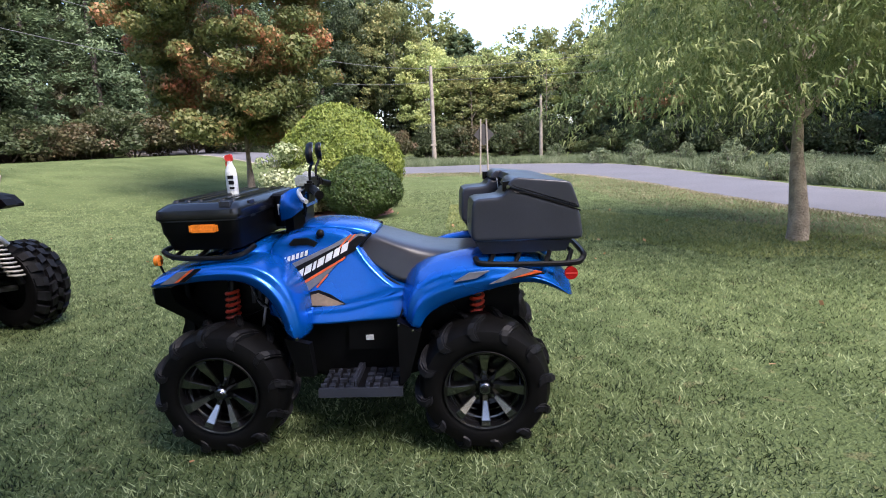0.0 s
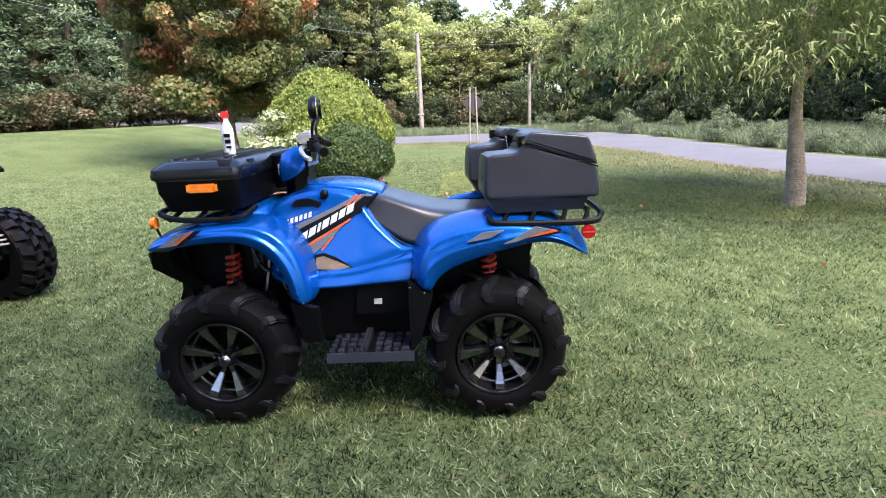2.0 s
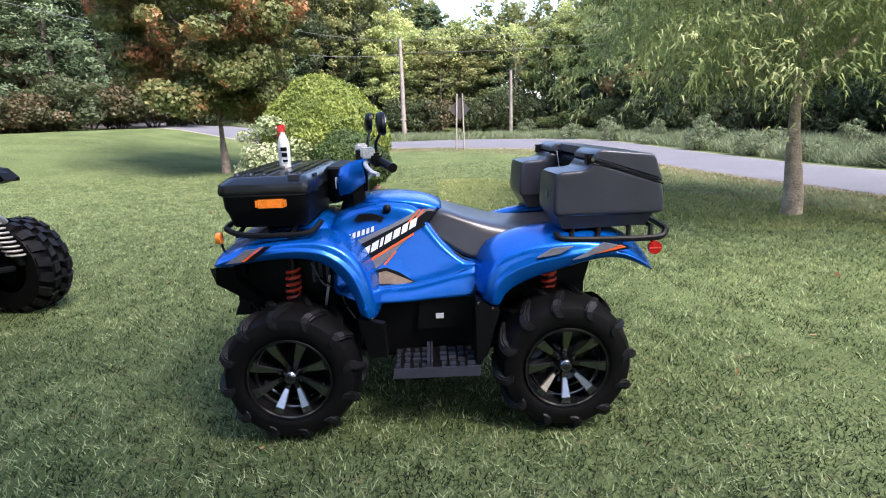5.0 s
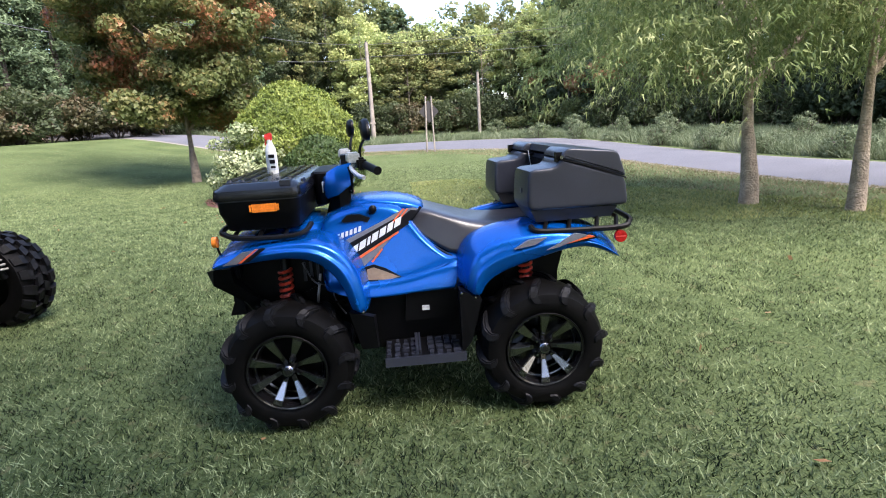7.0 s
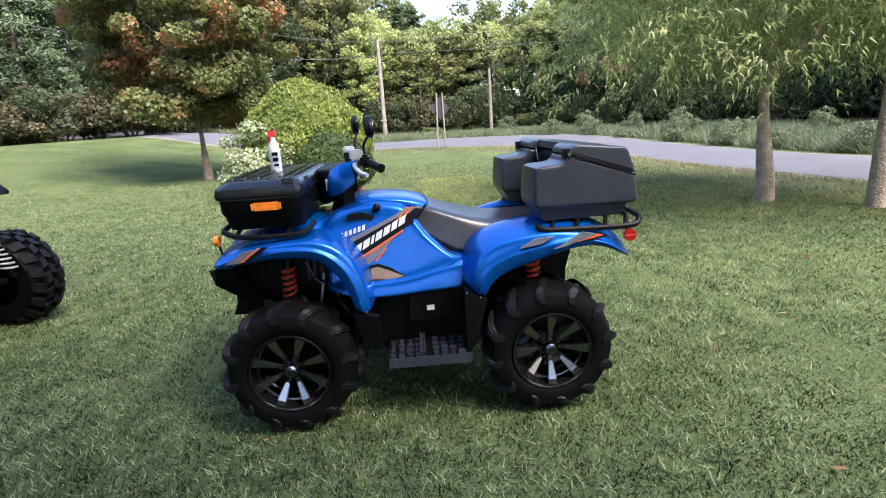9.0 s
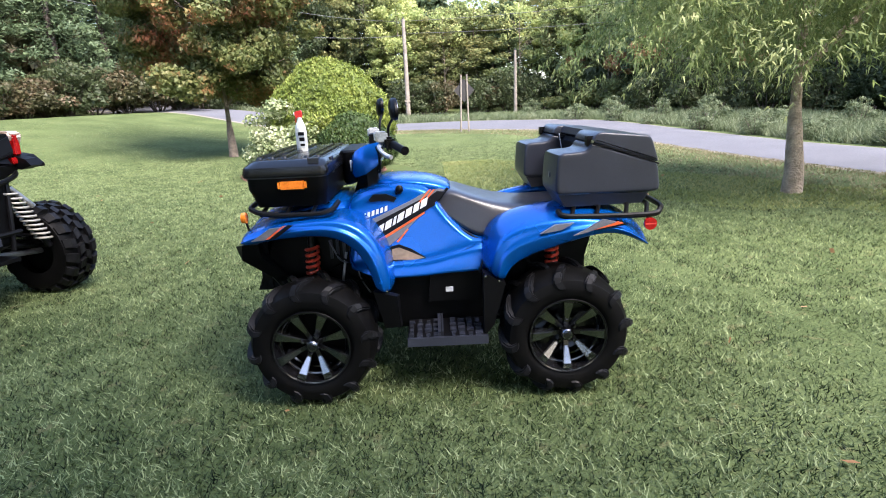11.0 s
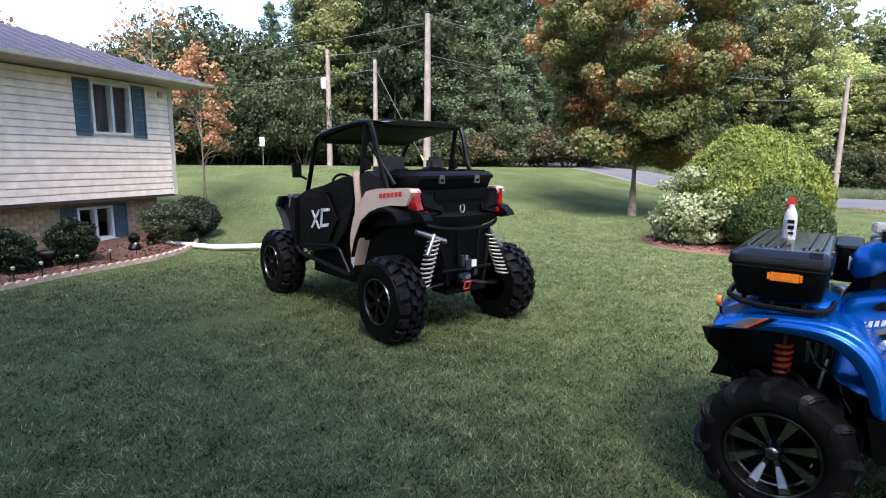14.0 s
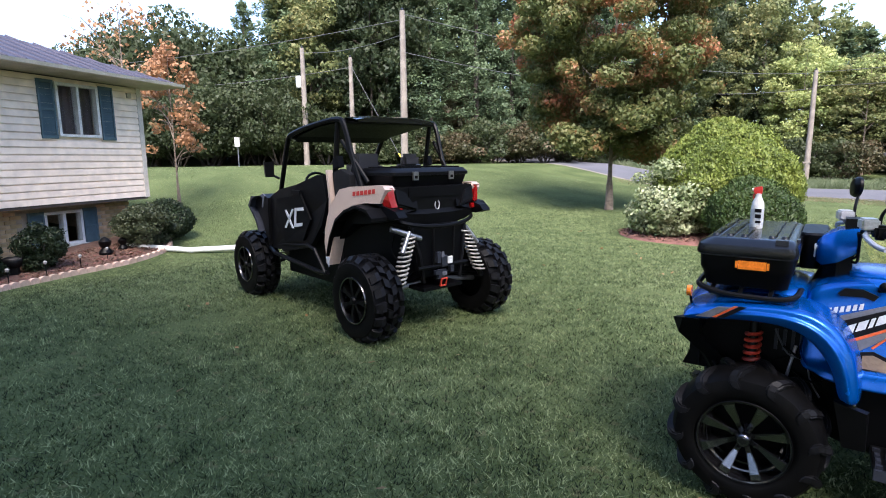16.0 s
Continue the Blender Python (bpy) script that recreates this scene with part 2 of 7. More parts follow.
M["decal_grey"] = material("decal_grey", (0.12, 0.125, 0.15), 0.4, scale=9, fine=90, bump=0)
M["decal_orange"] = material("decal_orange", (0.62, 0.10, 0.02), 0.4, scale=9, fine=90, bump=0)
M["decal_black"] = material("decal_black", (0.004, 0.004, 0.006), 0.45, scale=9, fine=90, bump=0, spec=0.12)
M["decal_red"] = material("decal_red", (0.5, 0.03, 0.025), 0.4, scale=9, fine=90, bump=0)
M["tan_paint"] = material("tan_paint", (0.50, 0.385, 0.32), 0.42, dark=(0.45, 0.345, 0.285), scale=3, fine=160, bump=0.02, coat=0.3)
M["tan_heat_shield"] = material("tan_heat_shield", (0.20, 0.145, 0.10), 0.7, scale=12, fine=60, bump=0.4)
M["white_plastic"] = material("white_plastic", (0.75, 0.75, 0.73), 0.35, scale=9, fine=90, bump=0.02)
M["red_plastic"] = material("red_plastic", (0.6, 0.03, 0.025), 0.35, scale=9, fine=90, bump=0.02)
M["grey_mesh"] = material("grey_mesh", (0.008, 0.008, 0.009), 0.7, scale=30, fine=200, bump=0.4, spec=0.2)
M["sign_back"] = material("sign_back", (0.012, 0.010, 0.010), 0.6, scale=6, fine=60, bump=0.1)
M["sign_red"] = material("sign_red", (0.5, 0.06, 0.05), 0.5, scale=6, fine=60, bump=0)
M["wire"] = material("wire", (0.10, 0.10, 0.10), 0.6, scale=6, fine=60, bump=0)
M["yellow_guard"] = material("yellow_guard", (0.7, 0.5, 0.05), 0.5, scale=6, fine=60, bump=0)
M["stone"] = material("stone", (0.36, 0.35, 0.34), 0.85, scale=12, fine=90, bump=0.4)
M["mirror"] = material("mirror", (0.8, 0.8, 0.8), 0.05, 1.0, scale=6, fine=60, bump=0)


# ---- mesh tools ----
def part(name, bm, mat, parent=None, label="", smooth=False, bevel=0.0, segs=2, subsurf=0):
    """Links a bmesh as one mesh object, under a thing or a part if one is given."""
    me = bpy.data.meshes.new(name)
    if bevel:
        bmesh.ops.bevel(bm, geom=[e for e in bm.edges if len(e.link_faces) == 2 and e.calc_face_angle(0) > 0.45], offset=bevel, segments=segs, affect="EDGES", clamp_overlap=True)
    bmesh.ops.recalc_face_normals(bm, faces=bm.faces)
    bm.to_mesh(me)
    bm.free()
    if smooth:
        me.polygons.foreach_set("use_smooth", [True] * len(me.polygons))
        if not subsurf:
            me.set_sharp_from_angle(angle=radians(40))
    me.materials.append(M[mat])
    ob = new(name, me)
    if subsurf:
        mod = ob.modifiers.new("smooth", "SUBSURF")
        mod.levels = mod.render_levels = subsurf
    if parent:
        ob.parent = parent
    if label:
        ob["label"] = label
    return ob


def thing(name, label, category, m=None, group="", kind=""):
    """An Empty that parents the parts of one thing."""
    ob = new(name)
    ob.empty_display_size = 0.1
    ob.matrix_world = m or Matrix()
    return tagged(ob, label, category, group, kind)


def box(x0, x1, y0, y1, z0, z1, bm=None):
    bm = bm or bmesh.new()
    v = [bm.verts.new(p) for p in ((x0, y0, z0), (x1, y0, z0), (x1, y1, z0), (x0, y1, z0), (x0, y0, z1), (x1, y0, z1), (x1, y1, z1), (x0, y1, z1))]
    for f in ((0, 3, 2, 1), (4, 5, 6, 7), (0, 1, 5, 4), (1, 2, 6, 5), (2, 3, 7, 6), (3, 0, 4, 7)):
        bm.faces.new([v[i] for i in f])
    return bm


def loft(rings, caps=True, bm=None, closed=True):
    """Skin over rings of equally many points."""
    bm = bm or bmesh.new()
    vs = [[bm.verts.new(p) for p in r] for r in rings]
    k = len(rings[0])
    for a, b in zip(vs, vs[1:]):
        for i in range(k if closed else k - 1):
            bm.faces.new((a[i], a[(i + 1) % k], b[(i + 1) % k], b[i]))
    if caps and closed:
        bm.faces.new(list(reversed(vs[0])))
        bm.faces.new(vs[-1])
    return bm


def plate(outline, y0, y1, bm=None):
    """A shape drawn in x and z, made thick along y."""
    return loft([[(x, y0, z) for x, z in outline], [(x, y1, z) for x, z in outline]], bm=bm)


def tube(points, radius, sides=8, bm=None, closed=False, taper=None):
    """A round bar along points; taper: a radius for every point."""
    pts = [Vector(p) for p in points]
    rings = []
    last = None
    for i, p in enumerate(pts):
        d = (pts[min(i + 1, len(pts) - 1)] - pts[max(i - 1, 0)]).normalized()
        side = last if last is not None else (Vector((0, 0, 1)) if abs(d.z) < 0.9 else Vector((1, 0, 0)))
        u = (side - d * side.dot(d)).normalized()
        w = d.cross(u)
        last = u
        r = taper[i] if taper else radius
        rings.append([p + (u * math.cos(a) + w * math.sin(a)) * r for a in [2 * math.pi * j / sides for j in range(sides)]])
    return loft(rings, bm=bm)


def curve(points, steps=6):
    """A smooth line through points."""
    p = [Vector(q) for q in points]
    p = [p[0] * 2 - p[1]] + p + [p[-1] * 2 - p[-2]]
    out = []
    for i in range(1, len(p) - 2):
        for s in range(steps):
            t = s / steps
            out.append(0.5 * (2 * p[i] + (p[i + 1] - p[i - 1]) * t + (2 * p[i - 1] - 5 * p[i] + 4 * p[i + 1] - p[i + 2]) * t * t + (3 * p[i] - p[i - 1] - 3 * p[i + 1] + p[i + 2]) * t ** 3))
    return out + [p[-2]]


def lathe(profile, sides=48, bm=None):
    """Turns (radius, y) about the y axis."""
    rings = [[(r * math.cos(a), y, r * math.sin(a)) for r, y in profile] for a in [2 * math.pi * j / sides for j in range(sides)]]
    return loft(rings + [rings[0]], caps=False, bm=bm, closed=False)


def weld(bm):
    bmesh.ops.remove_doubles(bm, verts=bm.verts, dist=1e-5)
    return bm


def smoothstep(a, b, x):
    t = min(1, max(0, (x - a) / (b - a)))
    return t * t * (3 - 2 * t)


def leaf_mesh(name, centres, normals, size, aspect=1.0, mat="forest_leaf", droop=0.0, seed=1, along=None, corners=4):
    """Many small leaves of four corners, bent along the middle, or of three, as one mesh."""
    rng = np.random.default_rng(seed)
    c = np.asarray(centres, float)
    n = np.asarray(normals, float) + rng.normal(0, 0.55, c.shape)
    n /= np.linalg.norm(n, axis=1)[:, None] + 1e-9
    a = rng.normal(0, 1, c.shape)
    a[:, 2] -= droop
    if along is not None:
        a = a * 0.25 + along
    u = a - (a * n).sum(1)[:, None] * n
    u /= np.linalg.norm(u, axis=1)[:, None] + 1e-9
    w = np.cross(n, u)
    s = size * rng.uniform(0.6, 1.3, len(c))[:, None]
    fold = n * s * rng.uniform(0.05, 0.3, len(c))[:, None]
    if corners == 3:
        v = np.stack([c - u * s * 0.7 + w * s / aspect, c - u * s * 0.7 - w * s / aspect, c + u * s - fold], 1).reshape(-1, 3)
    else:
        v = np.stack([c - u * s, c + w * s / aspect - fold * 0.3, c + u * s - fold, c - w * s / aspect - fold * 0.3], 1).reshape(-1, 3)
    me = bpy.data.meshes.new(name)
    k = len(c)
    me.vertices.add(corners * k)
    me.vertices.foreach_set("co", v.ravel())
    me.loops.add(corners * k)
    me.loops.foreach_set("vertex_index", np.arange(corners * k))
    me.polygons.add(k)
    me.polygons.foreach_set("loop_start", np.arange(0, corners * k, corners))
    me.update(calc_edges=True)
    me.validate()
    me.materials.append(M[mat])
    return me


# ---- ground, road ----
def wood_edge(az):
    """Distance of the wood's edge in a direction in degrees from the y axis."""
    return float(np.interp(az, [-66, -45, -25, -12, 12, 22, 58], [31, 31, 35, 47, 50, 37, 26]))


def height(x, y):
    s = -0.906 * x + 0.423 * y
    h = 1.25 * smoothstep(9.0, 23.0, s) * smoothstep(1.0, 14.0, -x)
    h -= 0.25 * smoothstep(7.2, 10.2, -x) * smoothstep(7.5, 4.0, y)
    d = math.hypot(x, y + 2.1)
    if d > 22 and y > -8:
        edge = wood_edge(math.degrees(math.atan2(x, y + 2.1)))
        h += 2.6 * smoothstep(edge - 1.5, edge + 9, d)
    return h + 0.03 * noise.noise((x * 0.12, y * 0.12, 3.0)) * smoothstep(3, 9, math.hypot(x, y)) + 0.012 * noise.noise((x * 0.7, y * 0.7, 1.0)) - (0.012 if math.hypot(x + 1.5, y) < 4 else 0.0)


def grid_axis(inner, outer, near, far):
    a, p = [0.0], near
    while a[-1] < outer:
        a.append(a[-1] + p)
        if a[-1] > inner:
            p = min(far, p * 1.25)
    return [-v for v in reversed(a[1:])] + a


def build_ground():
    xs, ys = grid_axis(14, 900, 0.5, 120), grid_axis(16, 900, 0.5, 120)
    bm = bmesh.new()
    v = [[bm.verts.new((x, y + 6, height(x, y + 6))) for x in xs] for y in ys]
    for a, b in zip(v, v[1:]):
        for i in range(len(xs) - 1):
            bm.faces.new((a[i], a[i + 1], b[i + 1], b[i]))
    return tagged(part("ground", bm, "lawn", smooth=True), "mown green lawn rising gently towards the road", "lawn", kind="structure")


build_ground()
ROAD = [((-60, 43), (-62, 50)), ((-30, 31.5), (-31, 38.5)), ((-16, 26.5), (-16, 33.5)), ((-8.6, 24.0), (-8.2, 31.5)), ((-2.8, 22.8), (-3, 31)), ((0.8, 21.8), (3.5, 30.5)), ((4.5, 18.5), (8.2, 26.5)), ((5.7, 14.2), (9.0, 20)), ((6.1, 11.0), (9.3, 15)), ((6.5, 8.0), (9.7, 11)), ((7.3, 5.2), (10.6, 7.6)), ((8.8, 2.0), (12.4, 4)), ((11.5, -3), (15.5, -1.5)), ((17, -14), (21.5, -13)), ((26, -34), (31, -33))]
ROAD = [(a, (a[0] + 0.78 * (b[0] - a[0]), a[1] + 0.78 * (b[1] - a[1]))) for a, b in ROAD]


def build_road():
    near = curve([(*a, 0) for a, b in ROAD], 8)
    far = curve([(*b, 0) for a, b in ROAD], 8)
    for name, lab, mat, lo, hi, lift in (("road", "grey worn asphalt road curving past the lawn", "asphalt", 0.0, 1.0, 0.018), ("road_shoulder", "narrow gravel shoulder along the asphalt road", "gravel", -0.05, 1.05, 0.008)):
        bm = bmesh.new()
        rows = []
        for a, b in zip(near, far):
            rows.append([bm.verts.new((*(a + (b - a) * (lo + (hi - lo) * k / 8))[:2], height(*(a + (b - a) * (lo + (hi - lo) * k / 8))[:2]) + lift + 0.04 * math.sin(math.pi * k / 8))) for k in range(9)])
        for p, q in zip(rows, rows[1:]):
            for i in range(8):
                bm.faces.new((p[i], p[i + 1], q[i + 1], q[i]))
        tagged(part(name, bm, mat, smooth=True), lab, "road", kind="structure")


build_road()


# ---- trees and shrubs ----
def clump_points(clumps, count, rng, shell=0.55):
    """Points and outward directions in and on a set of ellipsoids (centre, radii)."""
    w = np.array([r[0] * r[1] + r[1] * r[2] + r[0] * r[2] for c, r in clumps])
    pick = rng.choice(len(clumps), count, p=w / w.sum())
    d = rng.normal(0, 1, (count, 3))
    d /= np.linalg.norm(d, axis=1)[:, None]
    rad = (shell + (1 - shell) * rng.random(count) ** 0.5)[:, None] * rng.normal(1, 0.07, count)[:, None]
    c, r = np.array([k[0] for k in clumps], float)[pick], np.array([k[1] for k in clumps], float)[pick]
    return c + d * r * rad, d


def crown_clumps(rng, centre, radii, count, size, bottom=-1.0):
    """Clumps spread over an uneven ellipsoid."""
    out = []
    while len(out) < count:
        d = rng.normal(0, 1, 3)
        d /= np.linalg.norm(d)
        if d[2] < bottom:
            continue
        k = rng.uniform(0.45, 1.0) ** 0.6
        s = size * rng.uniform(0.7, 1.35)
        out.append((np.array(centre) + d * np.array(radii) * k * rng.uniform(0.85, 1.08), np.array((s, s, s * rng.uniform(0.55, 0.8)))))
    return out


def trunk_mesh(rng, base_r, fork_z, top_z, spread, limbs, lean=(0, 0), stout=0.5):
    bm = tube(curve([(0, 0, -0.15), (0.01, 0, 0.25), (lean[0] * 0.5, lean[1] * 0.5, fork_z * 0.5), (lean[0], lean[1], fork_z), (lean[0] * 1.6, lean[1] * 1.6, top_z)], 5), 0, 12, taper=None or [base_r * (1.35 if i == 0 else 1.0) * (1 - 0.88 * (i / 20) ** 1.4) for i in range(21)])
    for k in range(limbs):
        a = 2 * math.pi * (k + rng.uniform(-0.3, 0.3)) / limbs
        z0 = fork_z + (top_z - fork_z) * 0.65 * (k / limbs)
        r = base_r * stout * (1 - 0.5 * k / limbs)
        far = spread * rng.uniform(0.7, 1.0)
        x0, y0 = lean[0] * z0 / fork_z if fork_z else 0, lean[1] * z0 / fork_z if fork_z else 0
        pts = curve([(x0, y0, z0 - 0.1), (x0 + math.cos(a) * far * 0.3, y0 + math.sin(a) * far * 0.3, z0 + 0.45 * far * 0.6), (x0 + math.cos(a) * far * 0.65, y0 + math.sin(a) * far * 0.65, z0 + far * 0.6), (x0 + math.cos(a + 0.2) * far, y0 + math.sin(a + 0.2) * far, z0 + far * 0.75)], 4)
        tube(pts, 0, 7, bm=bm, taper=[max(0.012, r * (1 - 0.85 * i / (len(pts) - 1))) for i in range(len(pts))])
        for j in range(2):
            q = pts[5 + 3 * j]
            b = a + rng.uniform(-1.2, 1.2)
            p2 = [q, q + Vector((math.cos(b), math.sin(b), 0.4)) * far * 0.3, q + Vector((math.cos(b), math.sin(b), 0.35)) * far * 0.55]
            tube(p2, 0, 5, bm=bm, taper=[r * 0.4, r * 0.25, 0.01])
    return bm


def tree(name, label, at, seed, base_r, fork_z, top_z, centre, radii, clumps, size, leaves, leaf, mat, aspect=1.3, bark="bark", droop=0.3, spread=None, limbs=6, bottom=-0.7, lean=(0, 0), group="", stout=0.5, extra=(), corners=4, frond=0):
    """Trunk and limbs under a crown of clumps; frond: leaflets on each hanging leaf stalk."""
    rng = np.random.default_rng(seed)
    ob = thing(name, label, "tree", Matrix.Translation(at), group)
    part("trunk", trunk_mesh(rng, base_r, fork_z, top_z, spread or radii[0] * 0.8, limbs, lean, stout), bark, ob, smooth=True)
    groups = crown_clumps(rng, centre, radii, clumps, size, bottom) + list(extra)
    if frond:
        pts, d = clump_points(groups, leaves // frond, rng, 0.35)
        axis = d * np.array((0.8, 0.8, 0.3)) + rng.normal(0, 0.25, d.shape) + np.array((0, 0, -0.12))
        axis /= np.linalg.norm(axis, axis=1)[:, None]
        side = np.cross(axis, rng.normal(0, 1, d.shape))
        side /= np.linalg.norm(side, axis=1)[:, None]
        nor = np.cross(axis, side)
        long = rng.uniform(0.22, 0.42, len(pts))[:, None]
        P, N, A = [], [], []
        for j in range(frond):
            f, sg = (j // 2 + 1) / (frond // 2), (-1) ** j
            u = axis * 0.4 + side * sg * 0.42 + np.array((0, 0, -0.8))
            P.append(pts + axis * long * f + np.array((0, 0, -0.35)) * long * f * f + u * leaf * 0.8)
            N.append(nor)
            A.append(u)
        me = leaf_mesh("crown", np.concatenate(P), np.concatenate(N), leaf, aspect, mat, droop, seed, np.concatenate(A), corners)
    else:
        pts, d = clump_points(groups, leaves, rng)
        me = leaf_mesh("crown", pts, d, leaf, aspect, mat, droop, seed, None, corners)
    new("crown", me).parent = ob
    return ob


def skirt(seed, centre, ring, z, count, size):
    """Low clumps between two radii round a crown's foot."""
    rng = np.random.default_rng(seed)
    out = []
    for k in range(count):
        a, r = 2.4 * k, rng.uniform(*ring)
        s = size * rng.uniform(0.7, 1.2)
        out.append((np.array((centre[0] + r * math.cos(a), centre[1] + r * math.sin(a), rng.uniform(*z))), np.array((s, s, s * 0.75))))
    return out


def conifer(name, label, at, seed, h, r, leaves, leaf, mat="conifer_leaf", group="", base=0.1, tiers=1.25):
    """Tiers of feathery boughs round a straight trunk."""
    rng = np.random.default_rng(seed)
    ob = thing(name, label, "tree", Matrix.Translation(at), group)
    part("trunk", tube([(0, 0, -0.2), (0, 0, h * 0.5), (0, 0, h)], 0, 8, taper=[h * 0.018, h * 0.011, 0.02]), "dark_bark", ob, smooth=True)
    n = leaves
    layers = int(h * tiers)
    lay = np.minimum(np.floor(rng.random(n) ** 1.15 * layers), layers - 1)
    boughs = rng.integers(0, 6, n)
    key = np.sin(boughs * 5.3 + lay * 2.1)
    ang = boughs * 2 * np.pi / 6 + lay * 1.3 + 0.35 * np.sin(lay * 7.7 + boughs * 3.1)
    t = lay / layers
    long = r * ((1 - t) ** 0.7 * 0.95 + 0.08) * (0.72 + 0.38 * key) * np.where(t < 0.12, 0.7, 1)
    u = rng.random(n) ** 0.62
    far = u * long
    ang = ang + rng.normal(0, 0.20, n) * (1.1 - 0.5 * u)
    z = h * (base + (1 - base) * (t + 0.5 / layers)) + far * 0.05 * key + 0.10 * far * u - 0.12 * far + rng.normal(0, 0.2, n) * (1 - 0.4 * u)
    pts = np.stack([np.cos(ang) * far, np.sin(ang) * far, z], 1)
    nor = np.stack([np.cos(ang) * 0.2, np.sin(ang) * 0.2, np.full(n, 0.8)], 1)
    along = np.stack([np.cos(ang), np.sin(ang), np.full(n, 0.15)], 1) + rng.normal(0, 0.35, (n, 3))
    new("crown", leaf_mesh("crown", pts, nor, leaf, 2.8, mat, 0.2, seed, along, 3)).parent = ob
    return ob


def shrub(name, label, at, seed, radii, leaves, leaf, mat, aspect=1.6, clumps=26, size=0.32, flat=False, group="", inner=0.75, corners=4):
    """A bush: crown of small leaves over a few stems; flat: clipped to a smooth dome."""
    rng = np.random.default_rng(seed)
    ob = thing(name, label, "bush", Matrix.Translation(at), group)
    bm = bmesh.new()
    for k in range(7):
        a = k * 0.9
        tube([(0.05 * math.cos(a), 0.05 * math.sin(a), -0.05), (radii[0] * 0.35 * math.cos(a), radii[1] * 0.35 * math.sin(a), radii[2] * 0.6), (radii[0] * 0.6 * math.cos(a), radii[1] * 0.6 * math.sin(a), radii[2] * 1.2)], 0, 5, bm=bm, taper=[0.03, 0.02, 0.006])
    part("stem", bm, "dark_bark", ob, smooth=True)
    along = None
    if flat:
        d = rng.normal(0, 1, (leaves, 3))
        d /= np.linalg.norm(d, axis=1)[:, None]
        wob = np.array([1 + 0.09 * noise.noise(Vector(q) * 2.6) + 0.05 * noise.noise(Vector(q) * 6.0) + 0.07 * noise.noise(Vector(q) * 15.0) for q in d])
        k = (inner + (1 - inner) * rng.random(leaves) ** 0.5) * wob
        belly = np.abs(d[:, 2]) ** 2
        side = 1 + 0.10 * (1 - belly) - 0.14 * np.maximum(0, d[:, 2])
        pts = d * np.array(radii) * k[:, None] * np.stack([side, side, 1 + 0 * belly], 1)
        pts[:, 2] = np.where(pts[:, 2] < 0, pts[:, 2] * 0.85, pts[:, 2]) + radii[2] * 0.86
        # sprays stand out of the surface, tips up
        nor = np.cross(d, rng.normal(0, 1, d.shape)) + 0.5 * d
        along = 0.6 * d + np.array([0, 0, 0.7])
    else:
        pts, nor = clump_points(crown_clumps(rng, (0, 0, radii[2] * 0.85), np.array(radii) * 0.8, clumps, size, -0.9), leaves, rng)
        keep = pts[:, 2] > 0.02
        pts, nor = pts[keep], nor[keep]
    new("crown", leaf_mesh("crown", pts, nor, leaf, aspect, mat, -0.2, seed, along, corners)).parent = ob
    return ob


def put(x, y, dz=0.0):
    return (x, y, height(x, y) + dz)


tree("maple_tree", "broad maple with green leaves turning orange-red", put(-5.75, 13.6), 11, 0.14, 1.5, 7.0, (0, 0, 4.9), (2.9, 2.9, 3.4), 230, 0.42, 125000, 0.054, "maple_leaf", 1.15, "bark", 0.6, bottom=-0.95, stout=0.3, extra=skirt(3, (0, 0), (0.3, 1.9), (1.75, 3.2), 60, 0.48), corners=3)
tree("walnut_tree", "shade tree with drooping feathery green leaves", put(4.78, 4.75), 12, 0.135, 1.62, 5.3, (0.05, 0.1, 3.35), (2.65, 2.6, 1.6), 100, 0.42, 76000, 0.046, "walnut_leaf", 4.6, "pale_bark", 0.8, bottom=-0.9, limbs=7, lean=(-0.10, 0.0), group="lawn trees", stout=0.42, extra=skirt(4, (-0.3, 0), (0.5, 2.8), (1.75, 2.6), 74, 0.32), corners=3, frond=10)
tree("walnut_tree", "shade tree with drooping feathery green leaves", put(5.6, 3.86), 13, 0.115, 1.7, 5.3, (0.6, 0, 3.4), (2.5, 2.5, 1.6), 84, 0.42, 50000, 0.046, "walnut_leaf", 4.6, "pale_bark", 0.8, bottom=-0.9, limbs=7, group="lawn trees", stout=0.42, extra=skirt(5, (0.6, 0), (0.5, 2.5), (2.0, 2.8), 46, 0.32), corners=3, frond=10)
shrub("thuja_bush", "large golden-green globe cedar in a mulch bed", put(-2.15, 9.6), 21, (1.24, 1.2, 1.24), 60000, 0.034, "thuja_leaf", 2.2, flat=True, inner=0.86, corners=3)
shrub("yew_bush", "rounded clipped dark green yew in front of a cedar", put(-1.5, 8.4), 22, (0.74, 0.68, 0.66), 22000, 0.029, "yew_leaf", 2.4, flat=True, inner=0.86, corners=3)
shrub("variegated_bush", "loose shrub with cream-edged pale green leaves", put(-2.95, 8.75), 23, (0.95, 0.9, 0.82), 14000, 0.036, "variegated_leaf", 1.5, clumps=40, size=0.27)


